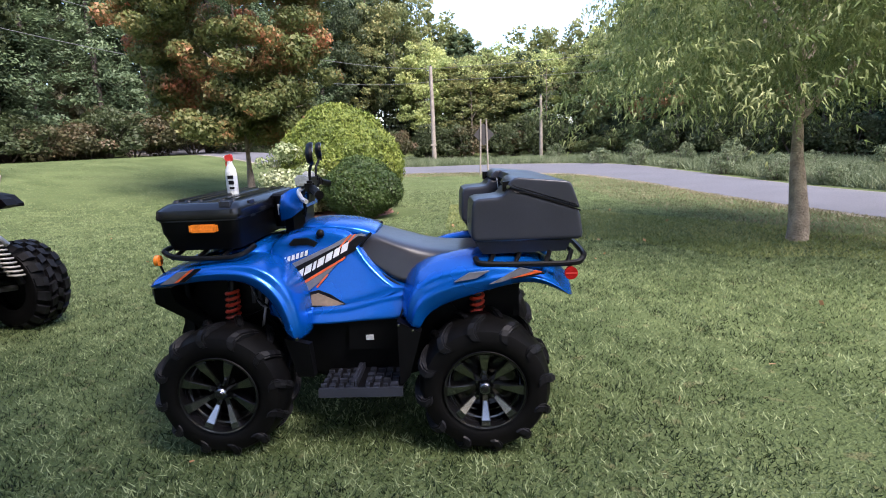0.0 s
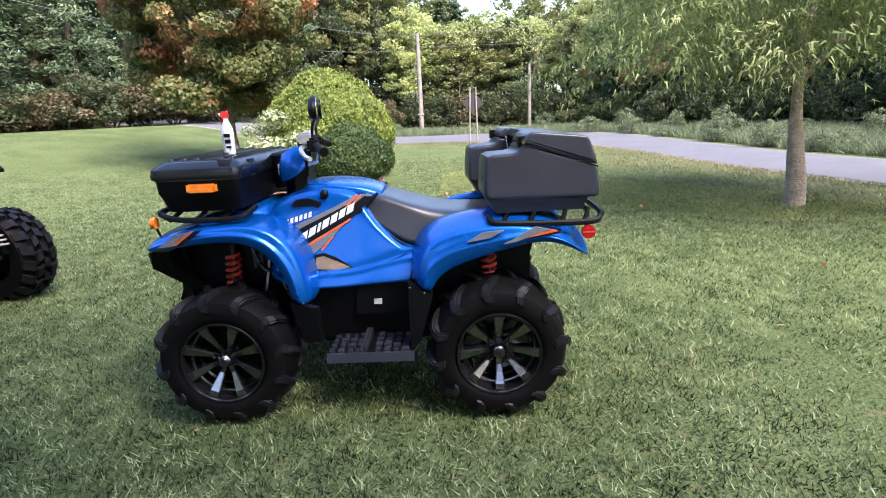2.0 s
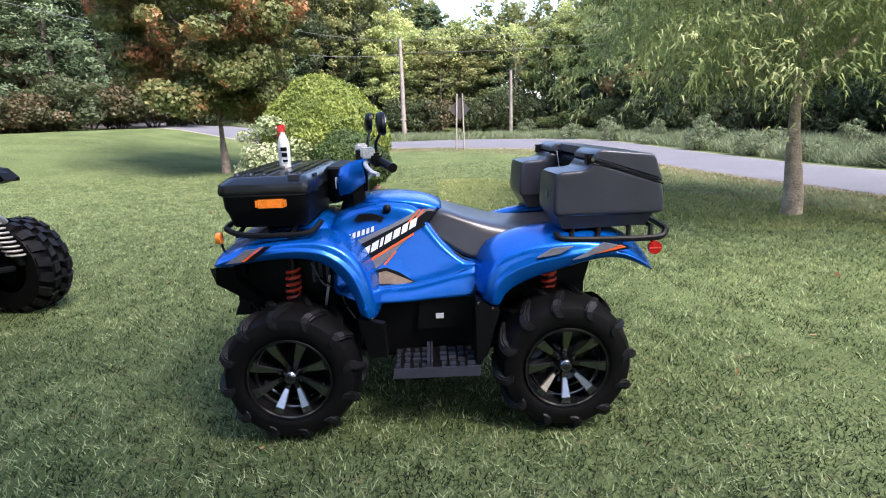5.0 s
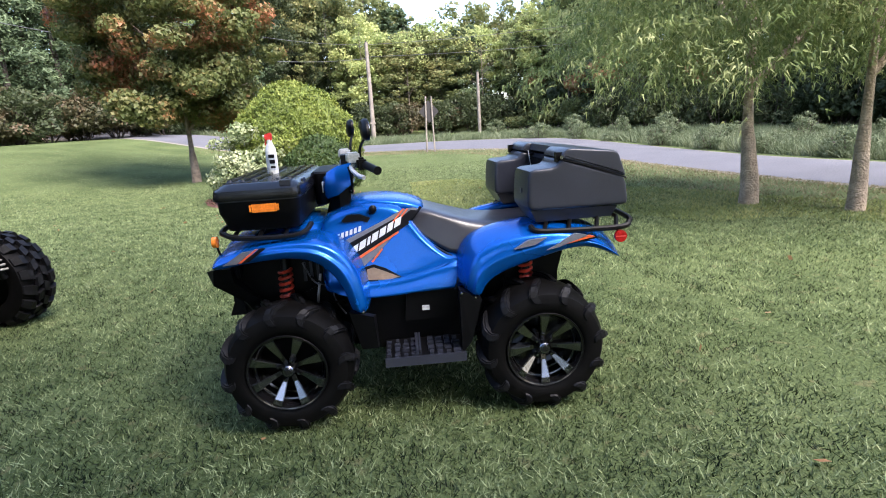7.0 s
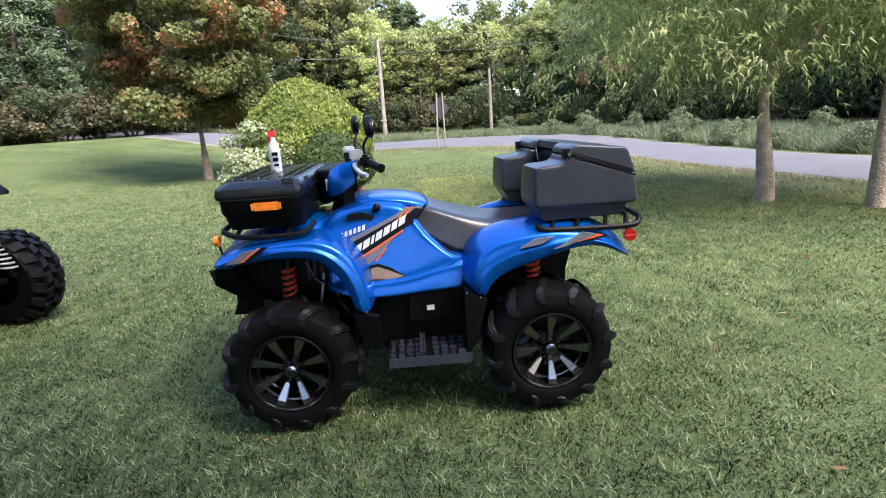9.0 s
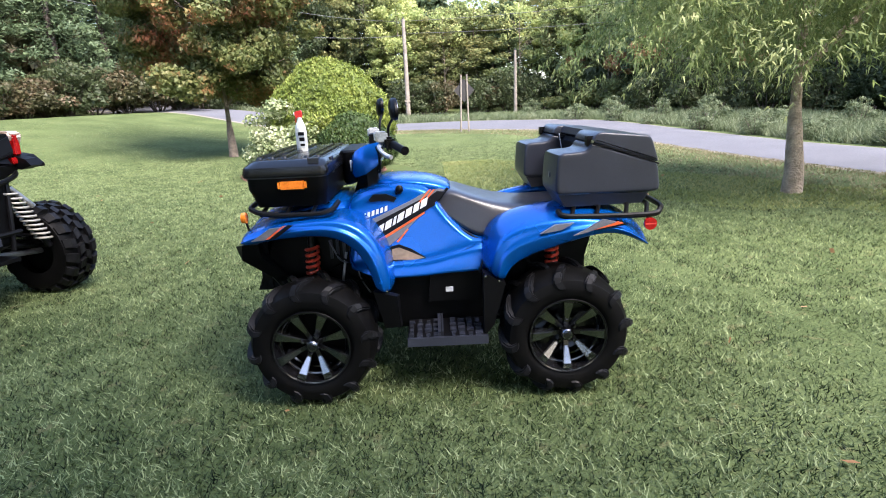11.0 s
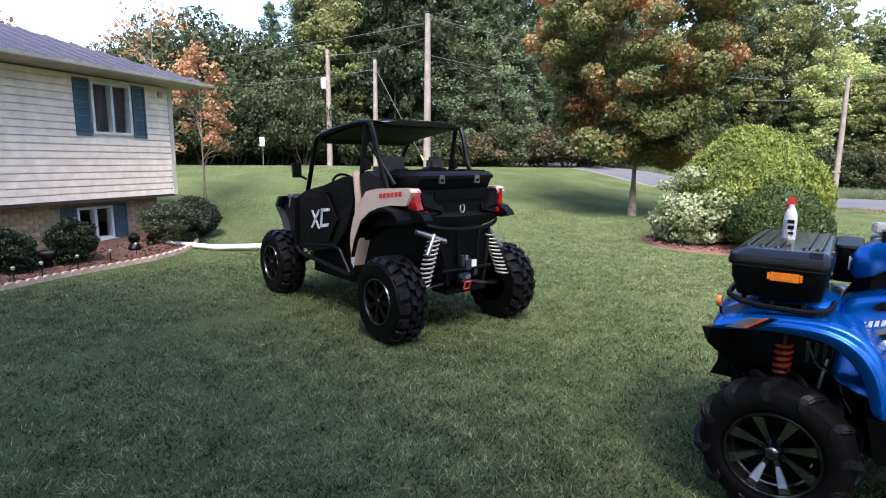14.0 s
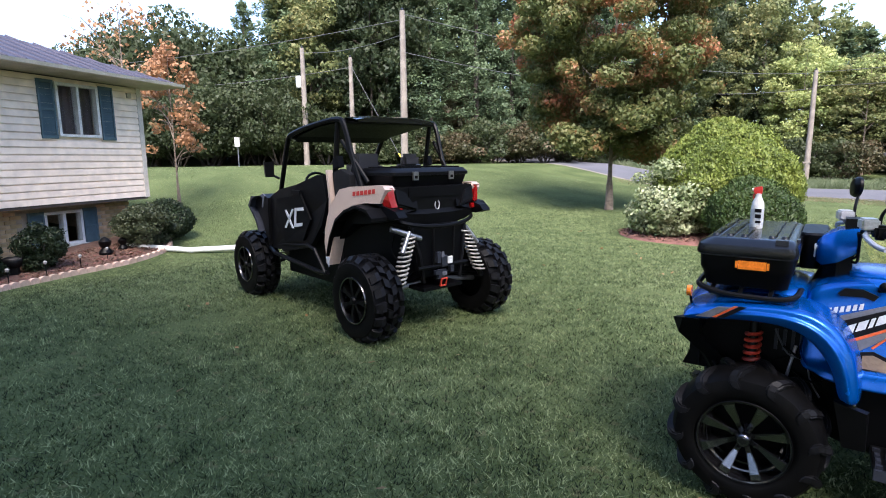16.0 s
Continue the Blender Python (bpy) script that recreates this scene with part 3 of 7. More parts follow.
def build_forest():
    rng = np.random.default_rng(5)
    hues = ("forest_leaf", "light_forest_leaf", "olive_leaf", "deep_forest_leaf")
    tall = "tall green deciduous tree at the wood's edge"
    leafy = [tree("forest_tree", tall, (0, 0, 0), 40 + k, 0.14, 3.0, 9.0, (0, 0, 6.0), (2.5, 2.5, 5.2), 130, 0.52, 12500, 0.098, hues[k], 1.15, "dark_bark", 0.4, group="wood", limbs=5, corners=3, stout=0.35) for k in range(4)]
    deep = [tree("forest_tree", "green tree standing deeper in the wood", (0, 0, 0), 50 + k, 0.14, 3.0, 9.0, (0, 0, 6.0), (2.7, 2.7, 5.2), 80, 0.7, 3600, 0.19, hues[k], 1.2, "dark_bark", 0.4, group="wood", limbs=5, corners=3, stout=0.35) for k in range(4)]
    firs = [conifer("pine_tree", "dark green feathery pine at the wood's edge", (0, 0, 0), 60 + k, 12.0, 3.0, 14000, 0.125, group="wood", tiers=1.7) for k in range(3)]
    deep_firs = [conifer("pine_tree", "dark green pine standing deeper in the wood", (0, 0, 0), 65 + k, 12.0, 3.0, 3000, 0.3, group="wood") for k in range(2)]
    bushy = (1.8, 1.6, 1.3)
    rust = [shrub("roadside_bush", "tangled rusty green bush at the wood's edge", (0, 0, 0), 70 + k, bushy, (3200, 1400)[k], (0.085, 0.14)[k], "rust_leaf", 1.4, clumps=34, size=0.42, group="undergrowth", corners=3) for k in range(2)]
    green = [shrub("roadside_bush", "leafy dark green bush at the wood's edge", (0, 0, 0), 72 + k, bushy, (3200, 1400)[k], (0.085, 0.14)[k], "forest_leaf", 1.4, clumps=34, size=0.42, group="undergrowth", corners=3) for k in range(2)]
    pale = [shrub("roadside_bush", "tangled pale green bush at the wood's edge", (0, 0, 0), 76 + k, bushy, (3200, 1400)[k], (0.085, 0.14)[k], "olive_leaf", 1.4, clumps=34, size=0.42, group="undergrowth", corners=3) for k in range(2)]
    dense = shrub("roadside_bush", "dense dark green thicket at the wood's edge", (0, 0, 0), 78, bushy, 8000, 0.05, "forest_leaf", 1.4, clumps=60, size=0.36, group="undergrowth", corners=3)
    first = set()

    def place(ob, x, y, s, sz):
        m = pose(x, y, height(x, y) - 0.12, 0, 0, rng.uniform(0, 360))
        if ob in first:
            c = copy_thing(ob, m)
        else:
            first.add(ob)
            ob.matrix_world = m
            c = ob
        c.scale = (s, s, sz)

    def at(az, r):
        a = radians(az)
        return math.sin(a) * r, -2.1 + math.cos(a) * r

    for az in [*np.arange(-65, -16, 2.6), *np.arange(-14, 16, 2.1), *np.arange(18, 58, 2.6)]:
        for row in range(1 if az < -52 else 3 if round(az * 5) % 2 else 2):
            a, r = az + rng.uniform(-1.2, 1.2), wood_edge(az) + row * 4.0 + rng.uniform(-1.2, 1.2)
            gap = np.interp(az, [-66, -62, -58, -54, -50, -6, 0, 5, 14, 20, 26, 58], [0.3, 0.35, 0.42, 0.68, 1.05, 1.15, 0.8, 0.7, 0.85, 1.0, 1.2, 1.2])
            h = gap * (0.8 + 0.3 * rng.random() + row * 0.04)
            pine = rng.random() < np.interp(az, [-66, -50, -40, -20, 10, 58], [1.0, 0.9, 0.75, 0.45, 0.15, 0.45])
            conifers, broad = (firs, leafy) if row == 0 or az < -42 else (deep_firs, deep)
            # sunlight put into the leaf tone: paler trees ahead, darker to the left
            ob = conifers[rng.integers(len(conifers))] if pine else broad[(0, 2, 3, 3)[rng.integers(4)] if az < -6 else (1, 2)[rng.integers(2)] if az < 24 else (0, 1, 3)[rng.integers(3)]]
            x, y = at(a, r)
            place(ob, x, y, (0.9 + 0.3 * rng.random()) * (0.75 if az < -52 else 1), h * (1.0 if pine else 1.05))
    for az in [a + b for b in (0, 0.4) for a in np.arange(-66, 58, 2.0)]:
        back = (az * 10) % 20 > 3
        r0 = np.interp(az, [-66, -45, -25, -12, 12, 22, 58], [28.5, 28.5, 32, 43, 45.5, 34, 23]) + (4.5 if back else 0)
        x, y = at(az + rng.uniform(-1, 1), r0 + rng.uniform(-0.8, 0.8))
        s = rng.uniform(0.85, 1.3) * (1.5 if back else 1.0) * (1.45 if az < -50 else 1.0)
        kind = rust if rng.random() < np.interp(az, [-66, -40, -38, -22, -20, 58], [0.1, 0.1, 0.7, 0.7, 0.12, 0.08]) else green
        if 8 < az < 24 and rng.random() < 0.5:
            kind = pale
        place(dense if az < -48 else kind[1 if back and az > -44 else 0], x, y, s, s * rng.uniform(0.8, 1.2))

    # added trees behind the garden, out of view: they close it and darken reflections
    for az in np.arange(66, 252, 9.5):
        low = 0.35 if az > 255 else 1.0
        x, y = at(az + rng.uniform(-3, 3), 30 + rng.uniform(-2, 4) + (8 if az > 245 else 0))
        place(deep[rng.integers(4)] if rng.random() < 0.7 else deep_firs[rng.integers(2)], x, y, 1.3, rng.uniform(0.75, 0.95) * low)

    # added trees behind the camera, out of view, to shade the near lawn
    for x, y, s, h in ((-3.8, -7.4, 1.5, 1.35), (-1.2, -7.2, 1.5, 1.4), (1.3, -7.3, 1.5, 1.4), (3.6, -8.4, 1.45, 1.35)):
        place(leafy[rng.integers(4)], x, y, s, h)

    # thin pale stems, and a few reddening saplings before the dark wood
    stem = tree("bare_tree", "thin pale half-bare tree at the wood's edge", (0, 0, 0), 81, 0.09, 3.2, 8.5, (0, 0, 6.4), (1.6, 1.6, 2.2), 40, 0.4, 900, 0.09, "light_forest_leaf", 1.3, "bark", 0.3, group="wood", limbs=9, stout=0.3, corners=3)
    for az, k, h in ((1.5, 2.5, 1.0), (4.5, 1.0, 1.15), (9.0, 2.0, 1.05), (13.5, 1.5, 1.1), (17.5, 2.5, 0.95), (20.0, 1.5, 0.9), (-3.0, 2.0, 1.0), (-19.0, 1.2, 0.9)):
        x, y = at(az, wood_edge(az) - k)
        place(stem, x, y, h, h)
    sapling = tree("autumn_sapling", "small roadside sapling with orange-red leaves", (0, 0, 0), 82, 0.04, 1.2, 3.4, (0, 0, 3.0), (0.9, 0.9, 1.0), 24, 0.28, 1500, 0.075, "autumn_leaf", 1.2, "bark", 0.3, group="wood", limbs=6, stout=0.3, corners=3)
    for az, k, h in ((14.5, 2.5, 1.15), (18.5, 3.0, 1.0), (21.5, 2.0, 1.25), (30.0, 2.0, 1.0)):
        x, y = at(az, wood_edge(az) - k)
        place(sapling, x, y, h, h)

    weed = shrub("weed_clump", "grey-green tangled weed clump on the road's verge", (0, 0, 0), 75, (0.9, 0.9, 0.7), 2600, 0.05, "weed_leaf", 2.2, clumps=40, size=0.2, group="verge weeds", corners=3)
    for x, y in ((8.6, 19.5), (9.0, 16.0), (9.3, 13.4), (9.6, 11.6), (10.2, 9.4), (11.2, 7.0), (8.2, 22.6), (7.2, 25.6), (10.5, 18.5), (10.9, 15.5), (11.3, 13.0), (11.9, 10.8), (12.8, 8.6), (10.2, 22.5), (9.2, 25.8), (13.5, 12.2), (14.5, 10.2), (12.5, 17.2), (12.2, 20.6), (6.0, 31.5), (2.0, 33.0), (-3.0, 33.5), (13.2, 14.6), (15.0, 8.2), (8.0, 29.0)):
        s = rng.uniform(0.5, 0.95)
        place(weed, x, y, s, s * rng.uniform(0.8, 1.3))


build_forest()


# ---- house: local x along the front from the far corner, y outwards ----
def build_house():
    m = pose(-12.54, 3.45, -0.27, 0, 0, -72.4)
    house = thing("house", "beige-sided raised house with blue-grey shutters and a metal roof", "house", m)
    length, depth, z0, z1 = 13.0, 8.0, 1.06, 3.32
    wins = [(0.99, 1.85, 2.27, 3.24), (4.05, 4.95, 2.27, 3.24), (8.2, 9.1, 2.27, 3.24)]
    # upper wall with window openings, as separate slabs round them
    bm = bmesh.new()
    x = 0.0
    for a, b, lo, hi in wins:
        box(x, a, -0.16, -0.02, z0, z1, bm)
        box(a, b, -0.16, -0.02, z0, lo, bm)
        box(a, b, -0.16, -0.02, hi, z1, bm)
        x = b
    box(x, length, -0.16, -0.02, z0, z1, bm)
    box(0, 0.14, -depth, -0.16, z0, z1, bm)
    box(length - 0.14, length, -depth, -0.16, z0, z1, bm)
    box(0.14, length - 0.14, -depth, -depth + 0.14, z0, z1, bm)
    box(0.14, length - 0.14, -depth + 0.14, -0.16, z0, z0 + 0.12, bm)
    wall = part("wall", bm, "siding", house)
    # lapped boards on the front and the far end
    course = 0.127
    n = int((z1 - z0) / course)
    for i in range(n + 1):
        lo, hi = z0 + i * course, min(z1, z0 + (i + 1) * course + 0.012)
        spans, x = [], 0.0
        for a, b, wl, wh in wins:
            if lo < wh and hi > wl:
                spans.append((x, a - 0.03))
                x = b + 0.03
        spans.append((x, length))
        bm = bmesh.new()
        for a, b in spans:
            loft([[(e, -0.018, lo), (e, 0.024, lo), (e, 0.026, lo + 0.004), (e, 0.021, hi - 0.030), (e, -0.006, hi - 0.027), (e, -0.010, hi)] for e in (a, b)], bm=bm)
        part("siding_board", bm, "siding", wall)
    part("corner_trim", box(-0.05, 0.06, -0.09, 0.035, z0 - 0.01, z1), "gutter", house, bevel=0.006)
    # dark brown colour here paints the shadow band beneath the overhang
    part("bottom_trim", box(-0.02, length, -0.35, 0.012, z0 - 0.05, z0 - 0.001), "dark_wood", house, "dark slab under the overhang, painting its shadow band")
    # windows
    for a, b, lo, hi in wins:
        f = bmesh.new()
        for q in ((a, a + 0.05, lo, hi), (b - 0.05, b, lo, hi), (a + 0.05, b - 0.05, lo, lo + 0.05), (a + 0.05, b - 0.05, hi - 0.05, hi), ((a + b) / 2 - 0.025, (a + b) / 2 + 0.025, lo + 0.05, hi - 0.05)):
            box(q[0], q[1], -0.08, 0.05, q[2], q[3], f)
        w = part("window", f, "white_trim", house, "white framed sliding window", bevel=0.006)
        for k in range(2):
            c = (a + b) / 2
            p = part("pane", box((a + 0.05, c + 0.025)[k], (c - 0.025, b - 0.05)[k], -0.045, -0.038, lo + 0.05, hi - 0.05), "glass", w)
            p.visible_shadow = False
        bm = bmesh.new()
        for k in range(13):
            xx = a + 0.03 * (b - a) + k * 0.07 * (b - a)
            loft([[(xx, -0.14 - 0.02 * (k % 2), lo - 0.05), (xx + 0.06, -0.14 - 0.02 * ((k + 1) % 2), lo - 0.05)], [(xx, -0.14 - 0.02 * (k % 2), hi), (xx + 0.06, -0.14 - 0.02 * ((k + 1) % 2), hi)]], bm=bm, caps=False, closed=False)
        part("curtain", bm, "curtain", house, "pale curtain drawn over half the window")
        for s in (a - 0.33, b + 0.03):
            shutter(house, s, s + 0.3, 0.02, lo - 0.04, hi + 0.02)
    # roof: low hip with standing seams, soffit, fascia and gutter
    o, rz = 0.6, z1 + 1.75
    e = [(-o, o, z1 + 0.13), (length + o, o, z1 + 0.13), (length + o, -depth - o, z1 + 0.13), (-o, -depth - o, z1 + 0.13)]
    r0, r1 = (depth / 2, -depth / 2, rz), (length - depth / 2, -depth / 2, rz)
    bm = bmesh.new()
    low = [bm.verts.new(p) for p in e]
    under = [bm.verts.new((p[0], p[1], p[2] - 0.03)) for p in e]
    a, b = bm.verts.new(r0), bm.verts.new(r1)
    for f in ((low[0], low[1], b, a), (low[1], low[2], b), (low[2], low[3], a, b), (low[3], low[0], a), tuple(reversed(under))):
        bm.faces.new(f)
    for i in range(4):
        bm.faces.new((low[i], under[i], under[(i + 1) % 4], low[(i + 1) % 4]))
    roof = part("roof", bm, "metal_roof", house, "dark ribbed metal hip roof")
    bm = bmesh.new()
    for i in range(46):
        x = -o + 0.3 + i * 0.3
        run = min(x + o, length + o - x, depth / 2 + o)
        if run > 0.1:
            k = run / (depth / 2 + o)
            zz = z1 + 0.13 + k * (rz - z1 - 0.13)
            loft([[(x - 0.018, o, z1 + 0.132), (x, o, z1 + 0.16), (x + 0.018, o, z1 + 0.132)], [(x - 0.018, o - run, zz + 0.002), (x, o - run, zz + 0.03), (x + 0.018, o - run, zz + 0.002)]], bm=bm)
    part("roof_rib", bm, "metal_roof", roof)
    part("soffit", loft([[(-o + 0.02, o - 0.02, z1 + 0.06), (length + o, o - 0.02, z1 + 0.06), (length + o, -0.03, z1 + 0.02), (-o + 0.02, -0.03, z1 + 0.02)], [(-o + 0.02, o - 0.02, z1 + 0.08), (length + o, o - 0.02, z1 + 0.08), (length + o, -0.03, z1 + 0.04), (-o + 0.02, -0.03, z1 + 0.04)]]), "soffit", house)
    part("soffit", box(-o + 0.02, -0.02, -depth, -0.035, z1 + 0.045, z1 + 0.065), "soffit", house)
    part("gutter", loft([[(x, o + 0.005, z1 + 0.05), (x, o + 0.08, z1 + 0.06), (x, o + 0.10, z1 + 0.12), (x, o + 0.005, z1 + 0.12)] for x in (-o - 0.02, length + o)]), "gutter", house, "beige eaves gutter", bevel=0.008)
    part("fascia", box(-o - 0.025, -o - 0.001, -depth - o, o, z1 + 0.05, z1 + 0.125), "gutter", house)
    vent = part("vent_pipe", tube([(3.1, -1.3, z1 + 0.6), (3.1, -1.3, z1 + 1.25)], 0.05, 10), "stone", house, "grey roof vent pipe", smooth=True)
    part("vent_cap", tube([(3.1, -1.3, z1 + 1.25), (3.1, -1.3, z1 + 1.33)], 0.075, 10), "stone", vent, smooth=True)
    part("outlet_box", box(0.22, 0.32, 0.02, 0.06, z1 - 0.22, z1 - 0.12), "soffit", house, "small wall fixture under the eave", bevel=0.006)
    # lower storey, set back, of yellow-brown brick
    wx0, wx1, wl, wh = 1.25, 2.02, 0.22, 0.88
    yb = -0.40
    bm = bmesh.new()
    box(0.12, wx0, yb - 0.2, yb - 0.012, -0.5, z0 - 0.05, bm)
    box(wx1, length - 0.1, yb - 0.2, yb - 0.012, -0.5, z0 - 0.05, bm)
    box(wx0, wx1, yb - 0.2, yb - 0.012, -0.5, wl, bm)
    box(wx0, wx1, yb - 0.2, yb - 0.012, wh, z0 - 0.05, bm)
    box(0.12, 0.3, -depth + 0.2, yb - 0.2, -0.5, z0 - 0.05, bm)
    base = part("foundation_wall", bm, "mortar", house, "yellow-brown brick base wall")
    brick_mesh = None
    rng = random.Random(3)
    for row in range(14):
        z = -0.02 + row * 0.075
        x = 0.125 + (0.1 if row % 2 else 0.0)
        while x < 5.2:
            ln = 0.19
            if not (x + ln > wx0 - 0.32 and x < wx1 + 0.34 and z + 0.065 > wl - 0.12):
                if brick_mesh is None:
                    b = part("brick", box(0, ln, yb - 0.012, yb + 0.006, 0, 0.064), "brick", base)
                    brick_mesh = b.data
                else:
                    b = new("brick", brick_mesh)
                    b.parent = base
                b.location = (x, rng.uniform(-0.002, 0.002), z)
            x += 0.2
    f = bmesh.new()
    for q in ((wx0, wx0 + 0.05, wl, wh), (wx1 - 0.05, wx1, wl, wh), (wx0 + 0.05, wx1 - 0.05, wl, wl + 0.05), (wx0 + 0.05, wx1 - 0.05, wh - 0.05, wh), ((wx0 + wx1) / 2 - 0.03, (wx0 + wx1) / 2 + 0.03, wl + 0.05, wh - 0.05)):
        box(q[0], q[1], yb - 0.1, yb + 0.03, q[2], q[3], f)
    w = part("window", f, "white_trim", house, "white framed basement window", bevel=0.006)
    for k in range(2):
        c = (wx0 + wx1) / 2
        part("pane", box((wx0 + 0.05, c + 0.03)[k], (c - 0.03, wx1 - 0.05)[k], yb - 0.05, yb - 0.043, wl + 0.05, wh - 0.05), "glass", w).visible_shadow = False
    part("window_sill", box(wx0 - 0.06, wx1 + 0.06, yb - 0.05, yb + 0.07, wl - 0.3, wl - 0.005), "white_trim", house, bevel=0.01)
    shutter(house, wx0 - 0.31, wx0 - 0.01, yb + 0.01, wl - 0.06, wh + 0.02)
    shutter(house, wx1 + 0.01, wx1 + 0.31, yb + 0.01, wl - 0.06, wh + 0.02)
    shutter(house, 4.1, 4.4, yb + 0.01, wl - 0.06, wh + 0.02)
    part("inner_wall", box(0.4, length - 0.3, -3.2, -3.1, -0.4, z1), "interior", house)
    part("floor_slab", box(0.32, length - 0.3, -3.1, yb - 0.21, -0.45, -0.4), "interior", house)
    return house


def shutter(house, x0, x1, y, z0, z1):
    f = bmesh.new()
    for q in ((x0, x0 + 0.035, z0, z1), (x1 - 0.035, x1, z0, z1), (x0 + 0.035, x1 - 0.035, z0, z0 + 0.05), (x0 + 0.035, x1 - 0.035, z1 - 0.05, z1), (x0 + 0.035, x1 - 0.035, (z0 + z1) / 2 - 0.02, (z0 + z1) / 2 + 0.02)):
        box(q[0], q[1], y, y + 0.03, q[2], q[3], f)
    s = part("shutter", f, "shutter", house, "blue-grey louvred shutter", bevel=0.004)
    bm = bmesh.new()
    z = z0 + 0.055
    while z < z1 - 0.07:
        loft([[(x0 + 0.035, y + 0.004, z), (x0 + 0.035, y + 0.022, z - 0.012), (x0 + 0.035, y + 0.022, z - 0.006), (x0 + 0.035, y + 0.004, z + 0.026)], [(x1 - 0.035, y + 0.004, z), (x1 - 0.035, y + 0.022, z - 0.012), (x1 - 0.035, y + 0.022, z - 0.006), (x1 - 0.035, y + 0.004, z + 0.026)]], bm=bm)
        z += 0.036
    part("slat", bm, "shutter", s)
    part("backing", box(x0 + 0.036, x1 - 0.036, y + 0.001, y + 0.003, z0 + 0.05, z1 - 0.05), "shutter", s)


build_house()


# ---- flower bed along the house ----
def build_bed():
    edge = curve([(-9.08, -2.9, 0), (-9.33, -1.7, 0), (-9.58, -0.5, 0), (-9.95, 0.25, 0), (-10.2, 1.15, 0), (-10.45, 2.15, 0), (-11.0, 3.0, 0), (-12.05, 3.63, 0)], 10)
    n = Vector((-0.954, -0.30, 0))
    rows = []
    bm = bmesh.new()
    for p in edge:
        r = []
        k = max(0.05, (Vector((-12.54, 3.45, 0)) - p).dot(n) + 0.3)
        for j in range(7):
            q = p + n * k * j / 6
            r.append(bm.verts.new((q.x, q.y, height(q.x, q.y) + 0.035 + 0.03 * math.sin(math.pi * j / 6) + 0.012 * noise.noise(q * 9))))
        rows.append(r)
    for a, b in zip(rows, rows[1:]):
        for j in range(6):
            bm.faces.new((a[j], a[j + 1], b[j + 1], b[j]))
    bed = tagged(part("mulch_bed", bm, "mulch", smooth=True), "red-brown wood mulch flower bed along the house", "flower bed", kind="structure")
    mesh = None
    total = sum((b - a).length for a, b in zip(edge, edge[1:]))
    step, acc, nxt = 0.15, 0.0, 0.0
    for a, b in zip(edge, edge[1:]):
        d = b - a
        while nxt < acc + d.length:
            p = a + d * ((nxt - acc) / d.length)
            if mesh is None:
                outline = [(0.07 * math.cos(t), 0.055 + 0.035 * math.sin(t)) for t in [math.pi * i / 6 for i in range(7)]] + [(-0.07, -0.04), (0.07, -0.04)]
                o = part("edging_block", plate(outline, -0.03, 0.03), "edging", bed, bevel=0.008, segs=1)
                mesh = o.data
            else:
                o = new("edging_block", mesh)
                o.parent = bed
            o.matrix_basis = Matrix.Translation((p.x, p.y, height(p.x, p.y))) @ Euler((0, 0, math.atan2(d.y, d.x))).to_matrix().to_4x4()
            nxt += step
        acc += d.length


build_bed()


def mulch_chips(name, spots, count, seed, label):
    """Loose bark chips strewn over a bed."""
    rng = np.random.default_rng(seed)
    pts = []
    while len(pts) < count:
        x, y = spots(rng)
        pts.append((x, y, height(x, y) + 0.05 + rng.uniform(0, 0.03)))
    ob = new(name, leaf_mesh(name, pts, [(0, 0, 1)] * count, 0.035, 2.2, "mulch", 0, seed))
    return tagged(ob, label, "mulch", kind="stuff")


def bed_spot(rng):
    t, k = rng.random(), rng.random()
    return -9.68 - 1.3 * t - 1.5 * k * (1 - 0.4 * t), -0.52 + 3.4 * t - 0.4 * k


def ring_spot(rng):
    a, k = rng.random() * 2 * math.pi, rng.random() ** 0.5
    return -2.5 + 1.5 * k * math.cos(a), 9.05 + 1.15 * k * math.sin(a)


mulch_chips("bark_chips", bed_spot, 2500, 4, "loose red-brown bark chips on a flower bed")


def build_island():
    bm = bmesh.new()
    c = bm.verts.new((-2.3, 9.0, height(-2.25, 9) + 0.09))
    ring = [[bm.verts.new((-2.5 + 1.55 * k * math.cos(a) * (1 + 0.05 * math.sin(3 * a)), 9.05 + 1.2 * k * math.sin(a), height(-2.5 + 1.55 * k * math.cos(a), 9.05 + 1.2 * k * math.sin(a)) + (0.075, 0.03, -0.03)[i])) for a in [2 * math.pi * j / 40 for j in range(40)]] for i, k in enumerate((0.5, 0.93, 1.0))]
    for j in range(40):
        bm.faces.new((c, ring[0][j], ring[0][(j + 1) % 40]))
        for i in range(2):
            bm.faces.new((ring[i][j], ring[i + 1][j], ring[i + 1][(j + 1) % 40], ring[i][(j + 1) % 40]))
    tagged(part("mulch_island", bm, "mulch", smooth=True), "round red mulch bed under the cedar", "flower bed", kind="structure")


build_island()
mulch_chips("bark_chips", ring_spot, 2500, 5, "loose red bark chips under the cedar")

